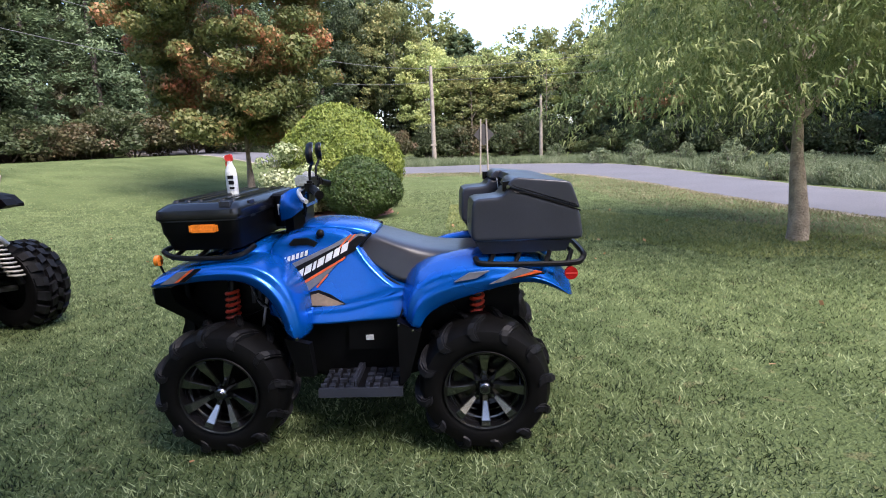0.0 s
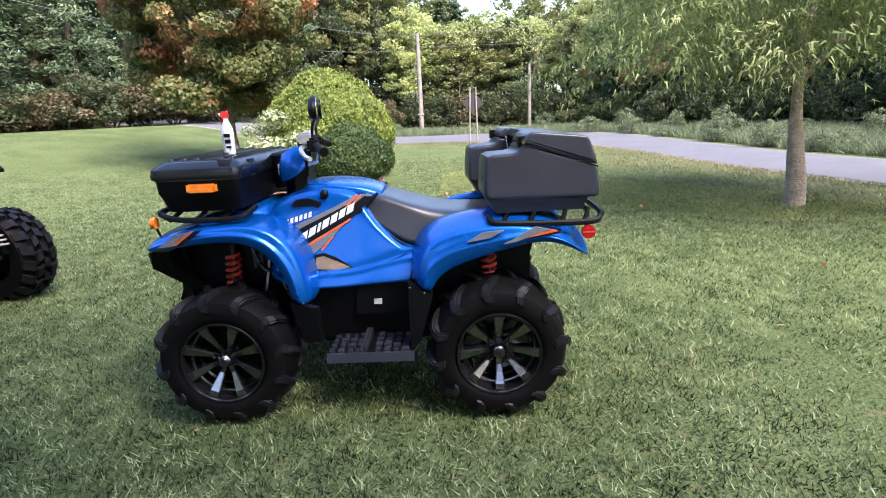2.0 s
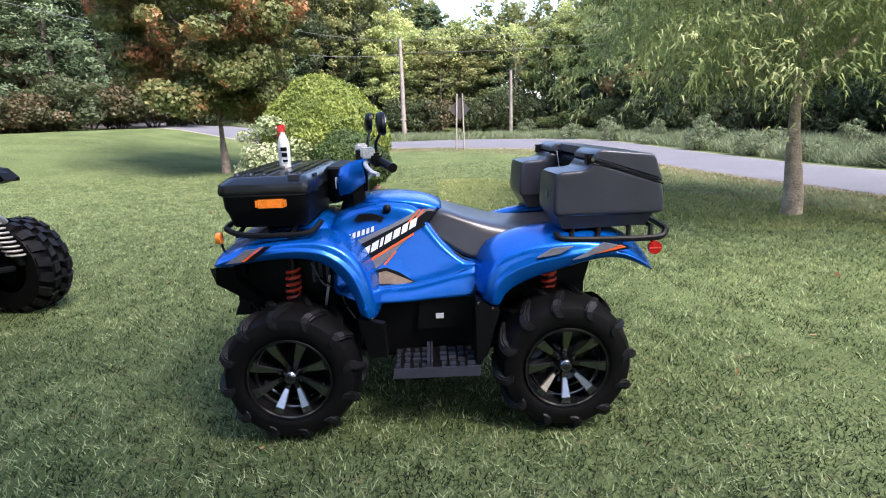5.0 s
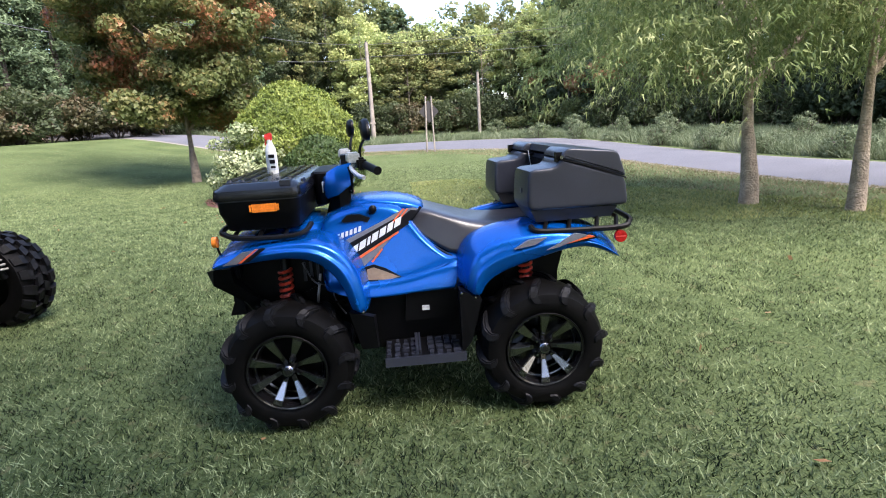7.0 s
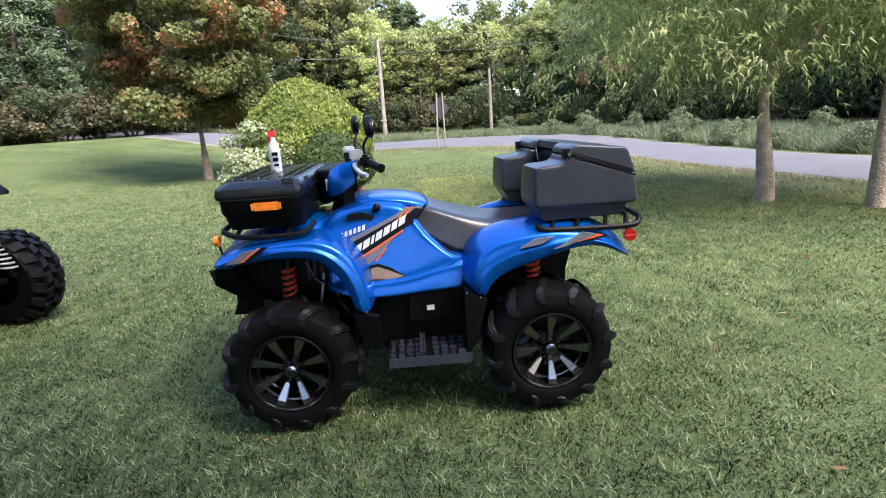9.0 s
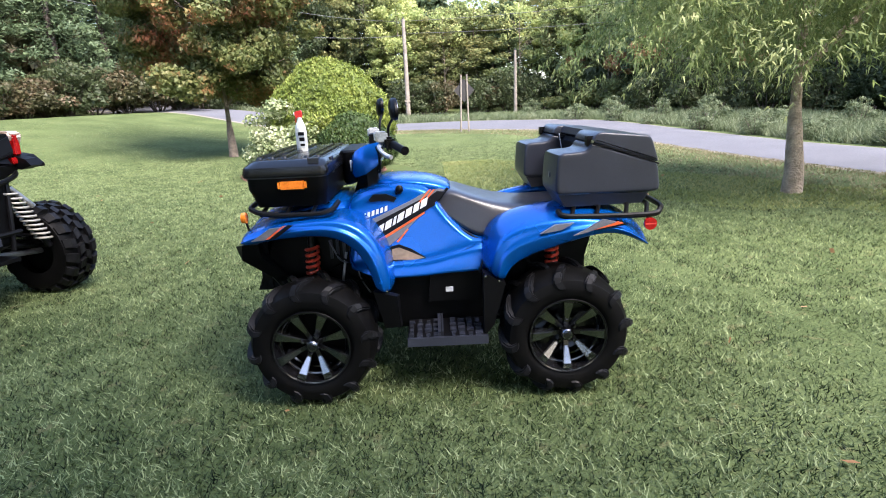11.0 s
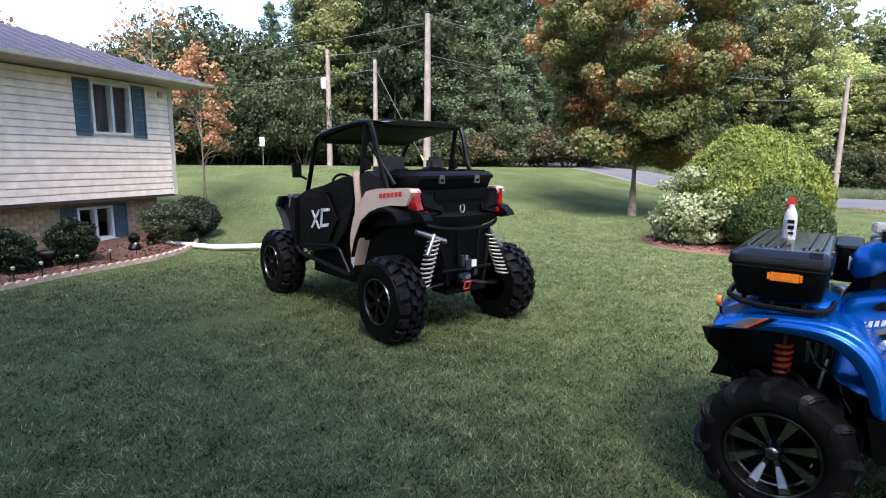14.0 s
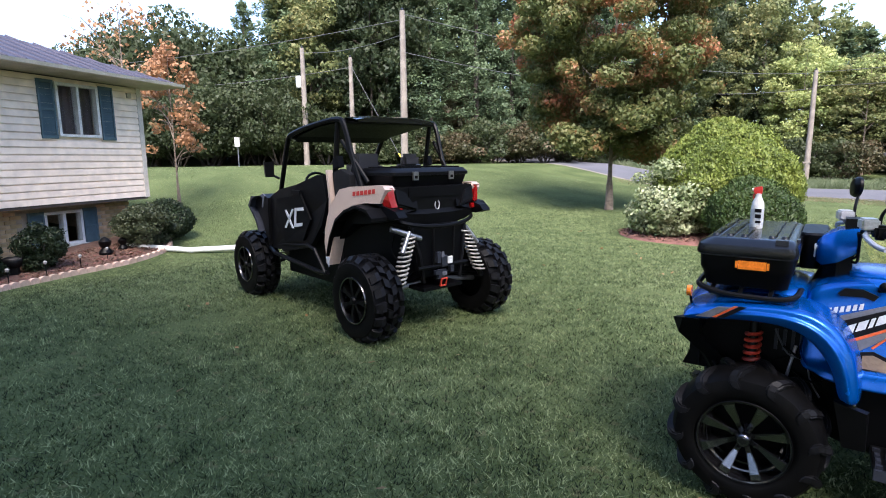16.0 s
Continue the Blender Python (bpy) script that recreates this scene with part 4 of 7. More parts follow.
shrub("yew_bush", "dark bristly upright yew in the house bed", put(-10.68, -0.06), 31, (0.36, 0.36, 0.42), 9000, 0.03, "dark_shrub_leaf", 2.6, clumps=46, size=0.13, group="house bushes")
shrub("yew_bush", "dark bristly upright yew in the house bed", put(-10.84, 0.80), 32, (0.38, 0.38, 0.5), 10000, 0.03, "dark_shrub_leaf", 2.6, clumps=50, size=0.14, group="house bushes")
shrub("leafy_bush", "loose dusty green shrub at the house corner", put(-11.45, 2.83), 33, (0.78, 0.72, 0.54), 11000, 0.03, "dusty_leaf", 2.0, clumps=60, size=0.16, group="house bushes")
shrub("boxwood_bush", "clipped dark green round shrub beside the house corner", put(-11.85, 3.48), 34, (0.5, 0.5, 0.46), 9000, 0.026, "dark_shrub_leaf", 1.8, flat=True, inner=0.75, group="house bushes")
tree("young_maple", "slender young tree with sparse orange autumn leaves", put(-14.4, 5.2), 35, 0.05, 1.0, 4.0, (0, 0, 2.55), (0.75, 0.75, 1.75), 60, 0.2, 2000, 0.055, "autumn_leaf", 1.3, "bark", 0.3, spread=0.7, limbs=7, stout=0.35)
tree("bare_tree", "thin tall half-bare tree behind the house", put(-21.5, 7.5), 36, 0.08, 2.2, 5.6, (0, 0, 4.3), (1.9, 1.9, 1.7), 60, 0.3, 420, 0.07, "autumn_leaf", 1.3, "bark", 0.3, limbs=12, stout=0.3)
tree("bare_tree", "thin tall half-bare tree behind the house", put(-23.5, 2.6), 37, 0.07, 2.2, 6.0, (0, 0, 4.8), (1.3, 1.3, 1.5), 40, 0.3, 260, 0.07, "autumn_leaf", 1.3, "bark", 0.3, limbs=10, stout=0.3)


def goose():
    rings = []
    for x, z, r in ((-0.2, 0.2, 0.01), (-0.16, 0.2, 0.06), (-0.05, 0.19, 0.11), (0.06, 0.19, 0.105), (0.13, 0.22, 0.06), (0.15, 0.3, 0.035), (0.145, 0.40, 0.03), (0.17, 0.47, 0.035), (0.22, 0.47, 0.02), (0.26, 0.455, 0.006)):
        rings.append([(x + 0.3 * r * math.cos(a) * 0, 0.8 * r * math.cos(a), z + r * math.sin(a)) for a in [2 * math.pi * i / 10 for i in range(10)]])
    bm = loft(rings)
    box(-0.08, 0.08, -0.06, 0.06, -0.05, 0.12, bm)
    ob = part("goose_statue", bm, "satin_black", smooth=True)
    ob.matrix_world = pose(*put(-10.74, 0.38, 0.05), 0, 0, 60)
    tagged(ob, "dark garden statue of a goose in the mulch", "statue")


def figurine(x, y, s, name, label):
    bm = lathe([(0.001, 0), (0.09, 0), (0.10, 0.05), (0.05, 0.12), (0.085, 0.17), (0.09, 0.22), (0.04, 0.27), (0.001, 0.29)], 14)
    bmesh.ops.rotate(bm, verts=bm.verts, cent=(0, 0, 0), matrix=Euler((radians(90), 0, 0)).to_matrix())
    ob = part(name, weld(bm), "satin_black", smooth=True)
    ob.matrix_world = pose(*put(x, y, 0.04), 0, 0, 0) @ Matrix.Scale(s, 4)
    tagged(ob, label, "statue")


def stake_light(x, y, first=[]):
    if first:
        copy_thing(first[0], pose(*put(x, y, 0.02)))
        return
    ob = thing("stake_light", "small solar stake light in the mulch", "garden light", pose(*put(x, y, 0.02)), "stake lights")
    part("stake", tube([(0, 0, -0.05), (0, 0, 0.2)], 0.008, 6), "satin_black", ob)
    bm = lathe([(0.001, 0.20), (0.02, 0.205), (0.028, 0.235), (0.03, 0.24), (0.012, 0.255), (0.001, 0.258)], 10)
    bmesh.ops.rotate(bm, verts=bm.verts, cent=(0, 0, 0), matrix=Euler((radians(90), 0, 0)).to_matrix())
    part("lamp_head", weld(bm), "stone", ob, smooth=True)
    first.append(ob)


goose()
figurine(-11.18, 1.93, 1.2, "gnome_statue", "dark garden figurine by the basement window")
figurine(-11.38, 2.33, 0.9, "gnome_statue", "small dark garden figurine in the mulch")
for q in ((-9.93, -0.27), (-10.13, 0.13), (-10.33, 0.68), (-10.48, 1.23), (-10.78, 1.78), (-9.88, -0.72), (-10.18, -0.52)):
    stake_light(*q)
part_pipe = part("downspout_pipe", tube([put(-11.6, 2.5, 0.06), put(-10.4, 3.1, 0.06), put(-8.9, 4.25, 0.06)], 0.055, 12), "white_trim", smooth=True)
tagged(part_pipe, "white downspout pipe lying on the grass", "pipe")


# ---- poles, wires and signs ----
def pole(name, label, x, y, top, r=0.13, arm=False, box_at=None, step=False):
    ob = thing(name, label, "utility pole", Matrix.Translation(put(x, y)), "utility poles")
    h = top - height(x, y)
    part("shaft", tube([(0, 0, -0.3), (0.01, 0, h * 0.5), (0, 0, h)], 0, 12, taper=[r * 1.1, r * 0.95, r * 0.75]), "pole", ob, smooth=True)
    part("insulator", lathe_up([(0.001, 0), (0.04, 0), (0.06, 0.05), (0.03, 0.08), (0.001, 0.12)], (0, 0, h)), "grey_plastic", ob, smooth=True)
    if box_at:
        part("transformer", lathe_up([(0.001, 0), (0.15, 0), (0.17, 0.03), (0.17, 0.45), (0.1, 0.52), (0.001, 0.53)], (-0.32, 0.05, box_at)), "white_trim", ob, "grey can transformer", smooth=True)
    if step:
        part("meter_board", box(-0.2, 0.2, -0.16, -0.1, 1.1, 1.2), "pole", ob, bevel=0.01)
    return ob


def lathe_up(profile, at):
    bm = weld(lathe(profile, 14))
    bmesh.ops.rotate(bm, verts=bm.verts, cent=(0, 0, 0), matrix=Euler((radians(90), 0, 0)).to_matrix())
    bmesh.ops.translate(bm, verts=bm.verts, vec=at)
    return bm


def wire(a, b, sag, label, r=0.012):
    a, b = Vector(a), Vector(b)
    pts = [a.lerp(b, t / 14) - Vector((0, 0, sag * 4 * (t / 14) * (1 - t / 14))) for t in range(15)]
    tagged(part("overhead_wire", tube(pts, r, 4), "wire"), label, "wire", "overhead wires")


P1, P2, P3, P4, P5 = (-13.3, 13.3), (-20.9, 15.3), (-19.4, 16.9), (-1.6, 36.5), (6.1, 38.5)
pole("utility_pole", "tall pale wooden utility pole on the lawn's edge", *P1, 6.7, 0.13)
pole("utility_pole", "grey wooden utility pole with a can transformer", *P2, 6.6, 0.13, box_at=3.6)
pole("utility_pole", "grey wooden utility pole at the wood's edge", *P3, 6.25, 0.12)
pole("utility_pole", "pale wooden utility pole beyond the road", *P4, 6.4, 0.15, step=True)
pole("utility_pole", "short pale wooden pole beyond the road", *P5, 4.3, 0.12)
wire((*P1, 6.6), (*P4, 6.25), 0.7, "thin overhead wire between utility poles")
wire((*P1, 6.4), (-40, 8.0, 6.5), 0.5, "thin overhead wire between utility poles")
wire((*P2, 6.4), (*P1, 5.9), 0.2, "thin overhead wire between utility poles")
wire((*P4, 6.25), (34, 24, 8.5), 0.9, "thin overhead wire between utility poles")
wire((*P4, 5.5), (34, 24, 7.0), 0.9, "thin overhead wire between utility poles")
wire((*P1, 5.3), (*P4, 5.4), 0.8, "thin overhead wire between utility poles")
wire((*P3, 5.8), (-32, 6, 4.8), 0.5, "thin overhead wire between utility poles")
wire((*P3, 5.9), put(-13.6, 13.9, 0.15), 0.0, "taut steel guy wire of a utility pole")
_g0, _g1 = Vector(put(-13.6, 13.9, 0.15)), Vector((*P3, 5.9))
tagged(part("guy_guard", tube([_g0, _g0.lerp(_g1, 0.14)], 0.035, 8), "yellow_guard", smooth=True), "yellow plastic guard on a guy wire", "wire guard")


def build_signs():
    ob = thing("road_sign", "back of a dark diamond road sign on two thin posts", "road sign", pose(*put(1.35, 20.2), 0, 0, 12))
    for x in (-0.17, 0.17):
        part("post", tube([(x - 0.03, 0, -0.2), (x + 0.05 if x < 0 else x - 0.06, 0.02, 2.2)], 0.035, 6), "pole", ob)
    part("panel", plate([(0, 1.15), (0.42, 1.6), (0, 2.05), (-0.42, 1.6)], 0.045, 0.06), "sign_back", ob, "dark unpainted back of the panel", bevel=0.01)
    ob = thing("stop_sign", "small red octagonal road sign on a post among weeds", "road sign", pose(*put(15.2, 29.0), 0, 0, -25))
    part("post", tube([(0, 0, -0.2), (0, 0, 1.5)], 0.03, 6), "steel", ob)
    part("panel", plate([(0.33 * math.cos(math.pi / 8 + k * math.pi / 4), 1.25 + 0.33 * math.sin(math.pi / 8 + k * math.pi / 4)) for k in range(8)], -0.05, -0.035), "sign_red", ob)
    for x, y in ((12.9, 30.2), (-21.5, 12.0)):
        ob = thing("small_sign", "small pale sign on a thin post", "road sign", pose(*put(x, y), 0, 0, 20))
        part("post", tube([(0, 0, -0.2), (0, 0, 1.2)], 0.02, 6), "steel", ob)
        part("panel", box(-0.13, 0.13, -0.04, -0.03, 0.85, 1.25), "stone", ob, bevel=0.003)


build_signs()


# ---- quad bike: x towards its rear, near side at y = 0, middle at y = CY ----
CY = 0.6


def flip(bm):
    """The same shape on the far side."""
    for v in bm.verts:
        v.co.y = 2 * CY - v.co.y
    bmesh.ops.reverse_faces(bm, faces=bm.faces)
    return bm


def mud_tread(r, width, count, reach):
    """Broad hooked mud lugs with a raised worn ridge, round a tyre that stands from y = 0 to y = width."""
    bm = bmesh.new()
    path = [(-0.02, 0.53, -0.010), (0.035, 0.36, 0.0), (0.095, 0.19, 0.0), (0.150, 0.05, -0.006), (0.185, -0.03, -0.024), (0.200, -0.065, -reach * 0.75), (0.165, -0.078, -reach - 0.012), (0.115, -0.078, -reach - 0.020)]
    for k in range(count):
        for far in (0, 1):
            a0 = 2 * math.pi * (k + 0.5 * far) / count
            for half, lift, sink in ((0.0205, -0.004, 0.026), (0.0125, 0.004, 0.02)):
                rings = []
                for i, (da, yk, dr) in enumerate(path):
                    top = r + dr + (lift if i < 5 else 0)
                    out = 0 if i < 5 else -lift
                    y = yk * width + out
                    w = half * (0.75 if i in (0, 7) else 1.0)
                    deep, yi = (top - sink, y) if i < 4 else (top - sink * 0.6, y + 0.014)
                    if far:
                        y, yi = width - y, width - yi
                    t = w / top
                    rings.append([(rr * math.cos(a0 + da + s), q, rr * math.sin(a0 + da + s)) for rr, q, s in ((top, y, -t), (top, y, t), (deep, yi, t * 1.25), (deep, yi, -t * 1.25))])
                loft(rings, bm=bm)
    return bm


def alloy_wheel(parent, m, width, r=0.325, spokes=8, turn=0.0):
    """Tyre with mud lugs on a black alloy rim with machined spoke faces."""
    w = width
    tyre = part("wheel", lathe([(0.178, 0.02), (0.19, -0.004), (0.215, -0.016), (0.25, -0.018), (0.284, -0.006), (0.303, 0.03), (0.310, 0.08), (0.312, w / 2), (0.310, w - 0.08), (0.303, w - 0.03), (0.284, w + 0.006), (0.25, w + 0.018), (0.19, w), (0.178, w - 0.02)], 56), "rubber", parent, "black mud tyre on a black alloy rim", smooth=True)
    tyre.matrix_basis = m
    part("tread", mud_tread(r + 0.002, w, 12, 0.058), "lug_rubber", tyre, "deep hooked mud lugs, dusty and worn on top", bevel=0.003, segs=1)
    part("rim", lathe([(0.192, -0.006), (0.188, -0.014), (0.182, -0.012), (0.176, 0.01), (0.172, 0.05), (0.160, 0.055), (0.158, 0.10), (0.15, 0.105), (0.148, 0.15), (0.05, 0.155), (0.001, 0.155)], 56), "gloss_black", tyre, smooth=True)
    for q in (0.168, 0.155):
        part("rim_line", weld(lathe([(q, 0.048), (q + 0.003, 0.046), (q + 0.003, 0.052), (q, 0.052)], 48)), "satin_black", tyre, smooth=True)
    part("rim_edge", weld(lathe([(0.188, -0.0150), (0.1905, -0.0165), (0.193, -0.0125), (0.190, -0.008)], 56)), "satin_black", tyre, "thin rim edge", smooth=True)
    for k in range(spokes):
        a = 2 * math.pi * k / spokes + turn
        rot = Matrix.Rotation(-a, 4, "Y")
        bm = loft([[(r0, y0, -h0), (r0, y0, h0), (r0, y1, h0), (r0, y1, -h0)] for r0, h0, y0, y1 in ((0.03, 0.011, 0.040, 0.07), (0.075, 0.012, 0.030, 0.07), (0.15, 0.021, -0.003, 0.06), (0.180, 0.025, -0.008, 0.05))])
        sp = part("spoke", bm, "gloss_black", tyre, bevel=0.002, segs=1)
        sp.matrix_basis = rot
        bm = loft([[(0.068, 0.0285, -0.007), (0.068, 0.0285, 0.007), (0.068, 0.034, 0.007), (0.068, 0.034, -0.007)], [(0.15, -0.0065, -0.0175), (0.15, -0.0065, 0.0175), (0.15, -0.001, 0.0175), (0.15, -0.001, -0.0175)], [(0.172, -0.0112, -0.021), (0.176, -0.0112, 0.019), (0.176, -0.005, 0.019), (0.172, -0.005, -0.021)]])
        part("spoke_face", bm, "machined", tyre, "bright machined spoke face").matrix_basis = rot
    part("hub_cap", weld(lathe([(0.001, -0.002), (0.017, -0.002), (0.019, 0.001), (0.024, 0.001), (0.028, 0.006), (0.034, 0.014), (0.036, 0.045)], 28)), "machined", tyre, "silver hub cap", smooth=True)
    part("hub_badge", weld(lathe([(0.001, -0.0045), (0.014, -0.0045), (0.0155, -0.0015), (0.001, -0.0015)], 20)), "gloss_black", tyre, smooth=True)
    for k in range(4):
        a = math.pi / 4 + k * math.pi / 2 + turn
        nut = part("lug_nut", weld(lathe([(0.001, 0.012), (0.006, 0.012), (0.009, 0.018), (0.009, 0.045)], 8)), "machined", tyre, smooth=True)
        nut.matrix_basis = Matrix.Translation((0.05 * math.cos(a), 0, 0.05 * math.sin(a)))
    part("back_plate", weld(lathe([(0.001, w - 0.09), (0.17, w - 0.09), (0.17, w - 0.07), (0.001, w - 0.07)], 24)), "black_plastic", tyre)
    return tyre


def fender(upper, lower, y_out, y_in, rise=0.015, lip=0.02):
    """A bent fender: the outer face between two edge lines, rolled over to a top that runs inwards."""
    rings = []
    for (xu, zu), (xl, zl) in zip(upper, lower):
        dx, dz = xu - xl, zu - zl
        n = math.hypot(dx, dz) + 1e-6
        ux, uz = dx / n, dz / n
        rings.append([(xl, y_out + 0.012, zl), (xl + dx * 0.42, y_out - 0.010, zl + dz * 0.42), (xl + dx * 0.52, y_out - 0.010, zl + dz * 0.52), (xl + dx * 0.60, y_out + 0.008, zl + dz * 0.60), (xu - ux * 0.012, y_out + 0.015, zu - uz * 0.012), (xu, y_out + 0.055, zu), (xu + ux * rise * 0.6, (y_out + y_in) / 2, zu + uz * rise * 0.6), (xu + ux * rise, y_in, zu + uz * rise),
                      (xu - ux * lip, y_in, zu - uz * lip), (xu - ux * lip * 1.3, y_out + 0.07, zu - uz * lip * 1.3), (xl + dx * 0.5, y_out + 0.03, zl + dz * 0.5), (xl, y_out + 0.03, zl)])
    return loft(rings)


def coil(x, y, z0, z1, lean, radius, wire_r, turns):
    pts = []
    for i in range(turns * 12 + 1):
        t = i / (turns * 12)
        pts.append((x + lean[0] * t + radius * math.cos(2 * math.pi * turns * t), y + lean[1] * t + radius * math.sin(2 * math.pi * turns * t), z0 + (z1 - z0) * t))
    return tube(pts, wire_r, 6)


def side(x, z, off=0.0):
    """A point on the slanted side panel of the body."""
    return (x, 0.272 + (z - 0.66) * 0.24 - off, z)


def slab(outline, off0, off1, bm=None):
    return loft([[side(x, z, off0) for x, z in outline], [side(x, z, off1) for x, z in outline]], bm=bm)


def steer(bm):
    """Turns the handlebar with all that sits on it a little about its column."""
    bmesh.ops.rotate(bm, verts=bm.verts, cent=(-0.30, CY, 0), matrix=Matrix.Rotation(radians(11), 3, "Z"))
    bmesh.ops.translate(bm, verts=bm.verts, vec=(0.025, 0, 0))
    return bm


def build_quad():
    q = thing("quad_bike", "metallic blue quad bike with black cargo boxes and mud tyres", "quad bike")
    # wheels
    for x, w, t in ((-0.625, 0.235, math.pi / 8), (0.625, 0.27, 0.0)):
        alloy_wheel(q, Matrix.Translation((x, 0.012, 0.315)), w, turn=t)
        alloy_wheel(q, Matrix.Translation((x, 2 * CY - 0.012, 0.315)) @ Matrix.Rotation(math.pi, 4, "Z"), w, turn=t)
    # frame, engine and running gear
    part("engine", loft([[(x, CY - hw, z0), (x, CY + hw, z0), (x, CY + hw, z1), (x, CY - hw, z1)] for x, hw, z0, z1 in ((-0.80, 0.12, 0.42, 0.72), (-0.45, 0.2, 0.30, 0.80), (-0.2, 0.26, 0.26, 0.62), (0.25, 0.26, 0.26, 0.64), (0.6, 0.2, 0.32, 0.74), (0.72, 0.16, 0.5, 0.76))]), "black_plastic", q, bevel=0.02)
    for x in (-0.625, 0.625):
        for s in (0, 1):
            f = (lambda b: b) if not s else flip
            for dx, z0, z1 in ((-0.13, 0.30, 0.34), (0.13, 0.30, 0.34), (-0.08, 0.36, 0.50), (0.08, 0.36, 0.50)):
                part("control_arm", f(tube([(x + dx * 0.3, 0.18, z0), (x + dx, 0.48, z1)], 0.014, 8)), "satin_black", q, smooth=True)
            part("axle", f(tube([(x, 0.1, 0.315), (x, 0.5, 0.36)], 0.018, 8)), "steel", q, smooth=True)
            part("shock_spring", f(coil(x - 0.02, 0.27, 0.44, 0.74, (0.0, 0.06), 0.031, 0.0095, 10)), "orange_spring", q, "red-orange coil spring", smooth=True)
            part("shock_body", f(tube([(x - 0.02, 0.26, 0.38), (x - 0.02, 0.34, 0.8)], 0.022, 10)), "satin_black", q, smooth=True)
            part("inner_fender", f(loft([[(x - 0.34, 0.37, 0.5), (x - 0.34, 0.40, 0.5), (x - 0.2, 0.40, 0.84), (x - 0.2, 0.37, 0.84)], [(x + 0.30 - (x > 0) * 0.16, 0.37, 0.5), (x + 0.30 - (x > 0) * 0.16, 0.40, 0.5), (x + 0.22, 0.40, 0.80), (x + 0.22, 0.37, 0.80)]])), "black_plastic", q)
    # knuckle, steering rods, caliper and hoses in the wheel wells
    for f in ((lambda b: b), flip):
        part("knuckle", f(loft([[(-0.665, 0.25, 0.26), (-0.585, 0.25, 0.26), (-0.585, 0.29, 0.26), (-0.665, 0.29, 0.26)], [(-0.65, 0.26, 0.44), (-0.60, 0.26, 0.44), (-0.60, 0.30, 0.44), (-0.65, 0.30, 0.44)]])), "grey_plastic", q, bevel=0.01)
        part("tie_rod", f(tube([(-0.54, 0.24, 0.42), (-0.46, 0.50, 0.50)], 0.009, 8)), "steel", q, smooth=True)
        part("sway_link", f(tube([(-0.505, 0.30, 0.50), (-0.47, 0.33, 0.70)], 0.007, 8)), "steel", q, "dull steel link", smooth=True)
        part("coolant_hose", f(tube(curve([(-0.44, 0.355, 0.78), (-0.39, 0.34, 0.70), (-0.42, 0.335, 0.60), (-0.36, 0.34, 0.52)], 5), 0.012, 8)), "rubber", q, smooth=True)
        part("brake_line", f(tube(curve([(-0.56, 0.355, 0.76), (-0.50, 0.32, 0.66), (-0.43, 0.32, 0.64), (-0.40, 0.33, 0.54), (-0.36, 0.33, 0.47)], 5), 0.0045, 6)), "decal_grey", q, smooth=True)
        for k in range(5):
            part("radiator_fin", f(box(-0.56 + 0.034 * k, -0.546 + 0.034 * k, 0.355, 0.372, 0.66, 0.76)), "grey_plastic", q)
        part("lower_guard", f(tube([(-0.86, 0.30, 0.62), (-0.74, 0.28, 0.50), (-0.70, 0.30, 0.40)], 0.012, 8)), "satin_black", q, smooth=True)
        # ridge in lighter grey than the black panel, painting its highlight line
        part("panel_ridge", f(tube(curve([(-0.28, 0.262, 0.592), (-0.12, 0.258, 0.598), (-0.055, 0.25, 0.598), (0.02, 0.246, 0.597), (0.10, 0.246, 0.596), (0.225, 0.246, 0.597)], 4), 0.0055, 6)), "grey_plastic", q, "moulded ridge, its highlight put into a lighter grey", smooth=True)
        part("rear_hose", f(tube(curve([(0.44, 0.355, 0.66), (0.50, 0.33, 0.58), (0.47, 0.33, 0.48)], 5), 0.009, 8)), "rubber", q, smooth=True)
    for z, x0 in ((0.66, -0.70), (0.60, -0.5), (0.69, -0.52)):
        part("hose", tube(curve([(x0, 0.33, z), (x0 + 0.1, 0.30, z - 0.05), (x0 + 0.2, 0.33, z - 0.02)], 5), 0.006, 6), "satin_black", q, smooth=True)
    # body
    st = ((-0.47, 0.965, 0.70), (-0.40, 1.0, 0.60), (-0.30, 1.035, 0.57), (-0.18, 1.05, 0.565), (-0.06, 1.035, 0.57), (-0.005, 1.0, 0.575), (0.05, 0.90, 0.578), (0.13, 0.82, 0.58), (0.21, 0.752, 0.58), (0.32, 0.775, 0.60))
    rings = []
    for x, zt, zb in st:
        zc = np.interp(x, [-0.22, -0.04, 0.07, 0.20, 0.3], [0.645, 0.655, 0.682, 0.71, 0.72])
        top = zt - 0.035
        levels = [(zb, 0.018), (zb + 0.012, 0.022), (zc - 0.03, 0.020), (zc - 0.008, 0.018), (zc + 0.006, 0.0), (zc + 0.03, -0.004)] + [(zc + 0.03 + (top - zc - 0.03) * k, -0.006) for k in (0.35, 0.7, 1.0)]
        half = [(CY - side(x, z)[1] + d, z) for z, d in levels]
        w = half[-1][0]
        half += [(w * 0.86, zt - 0.008), (w * 0.45, zt)]
        rings.append([(x, CY - y, z) for y, z in half] + [(x, CY + y, z) for y, z in reversed(half)])
    part("body_shell", loft(rings), "blue_paint", q, smooth=True, subsurf=2)
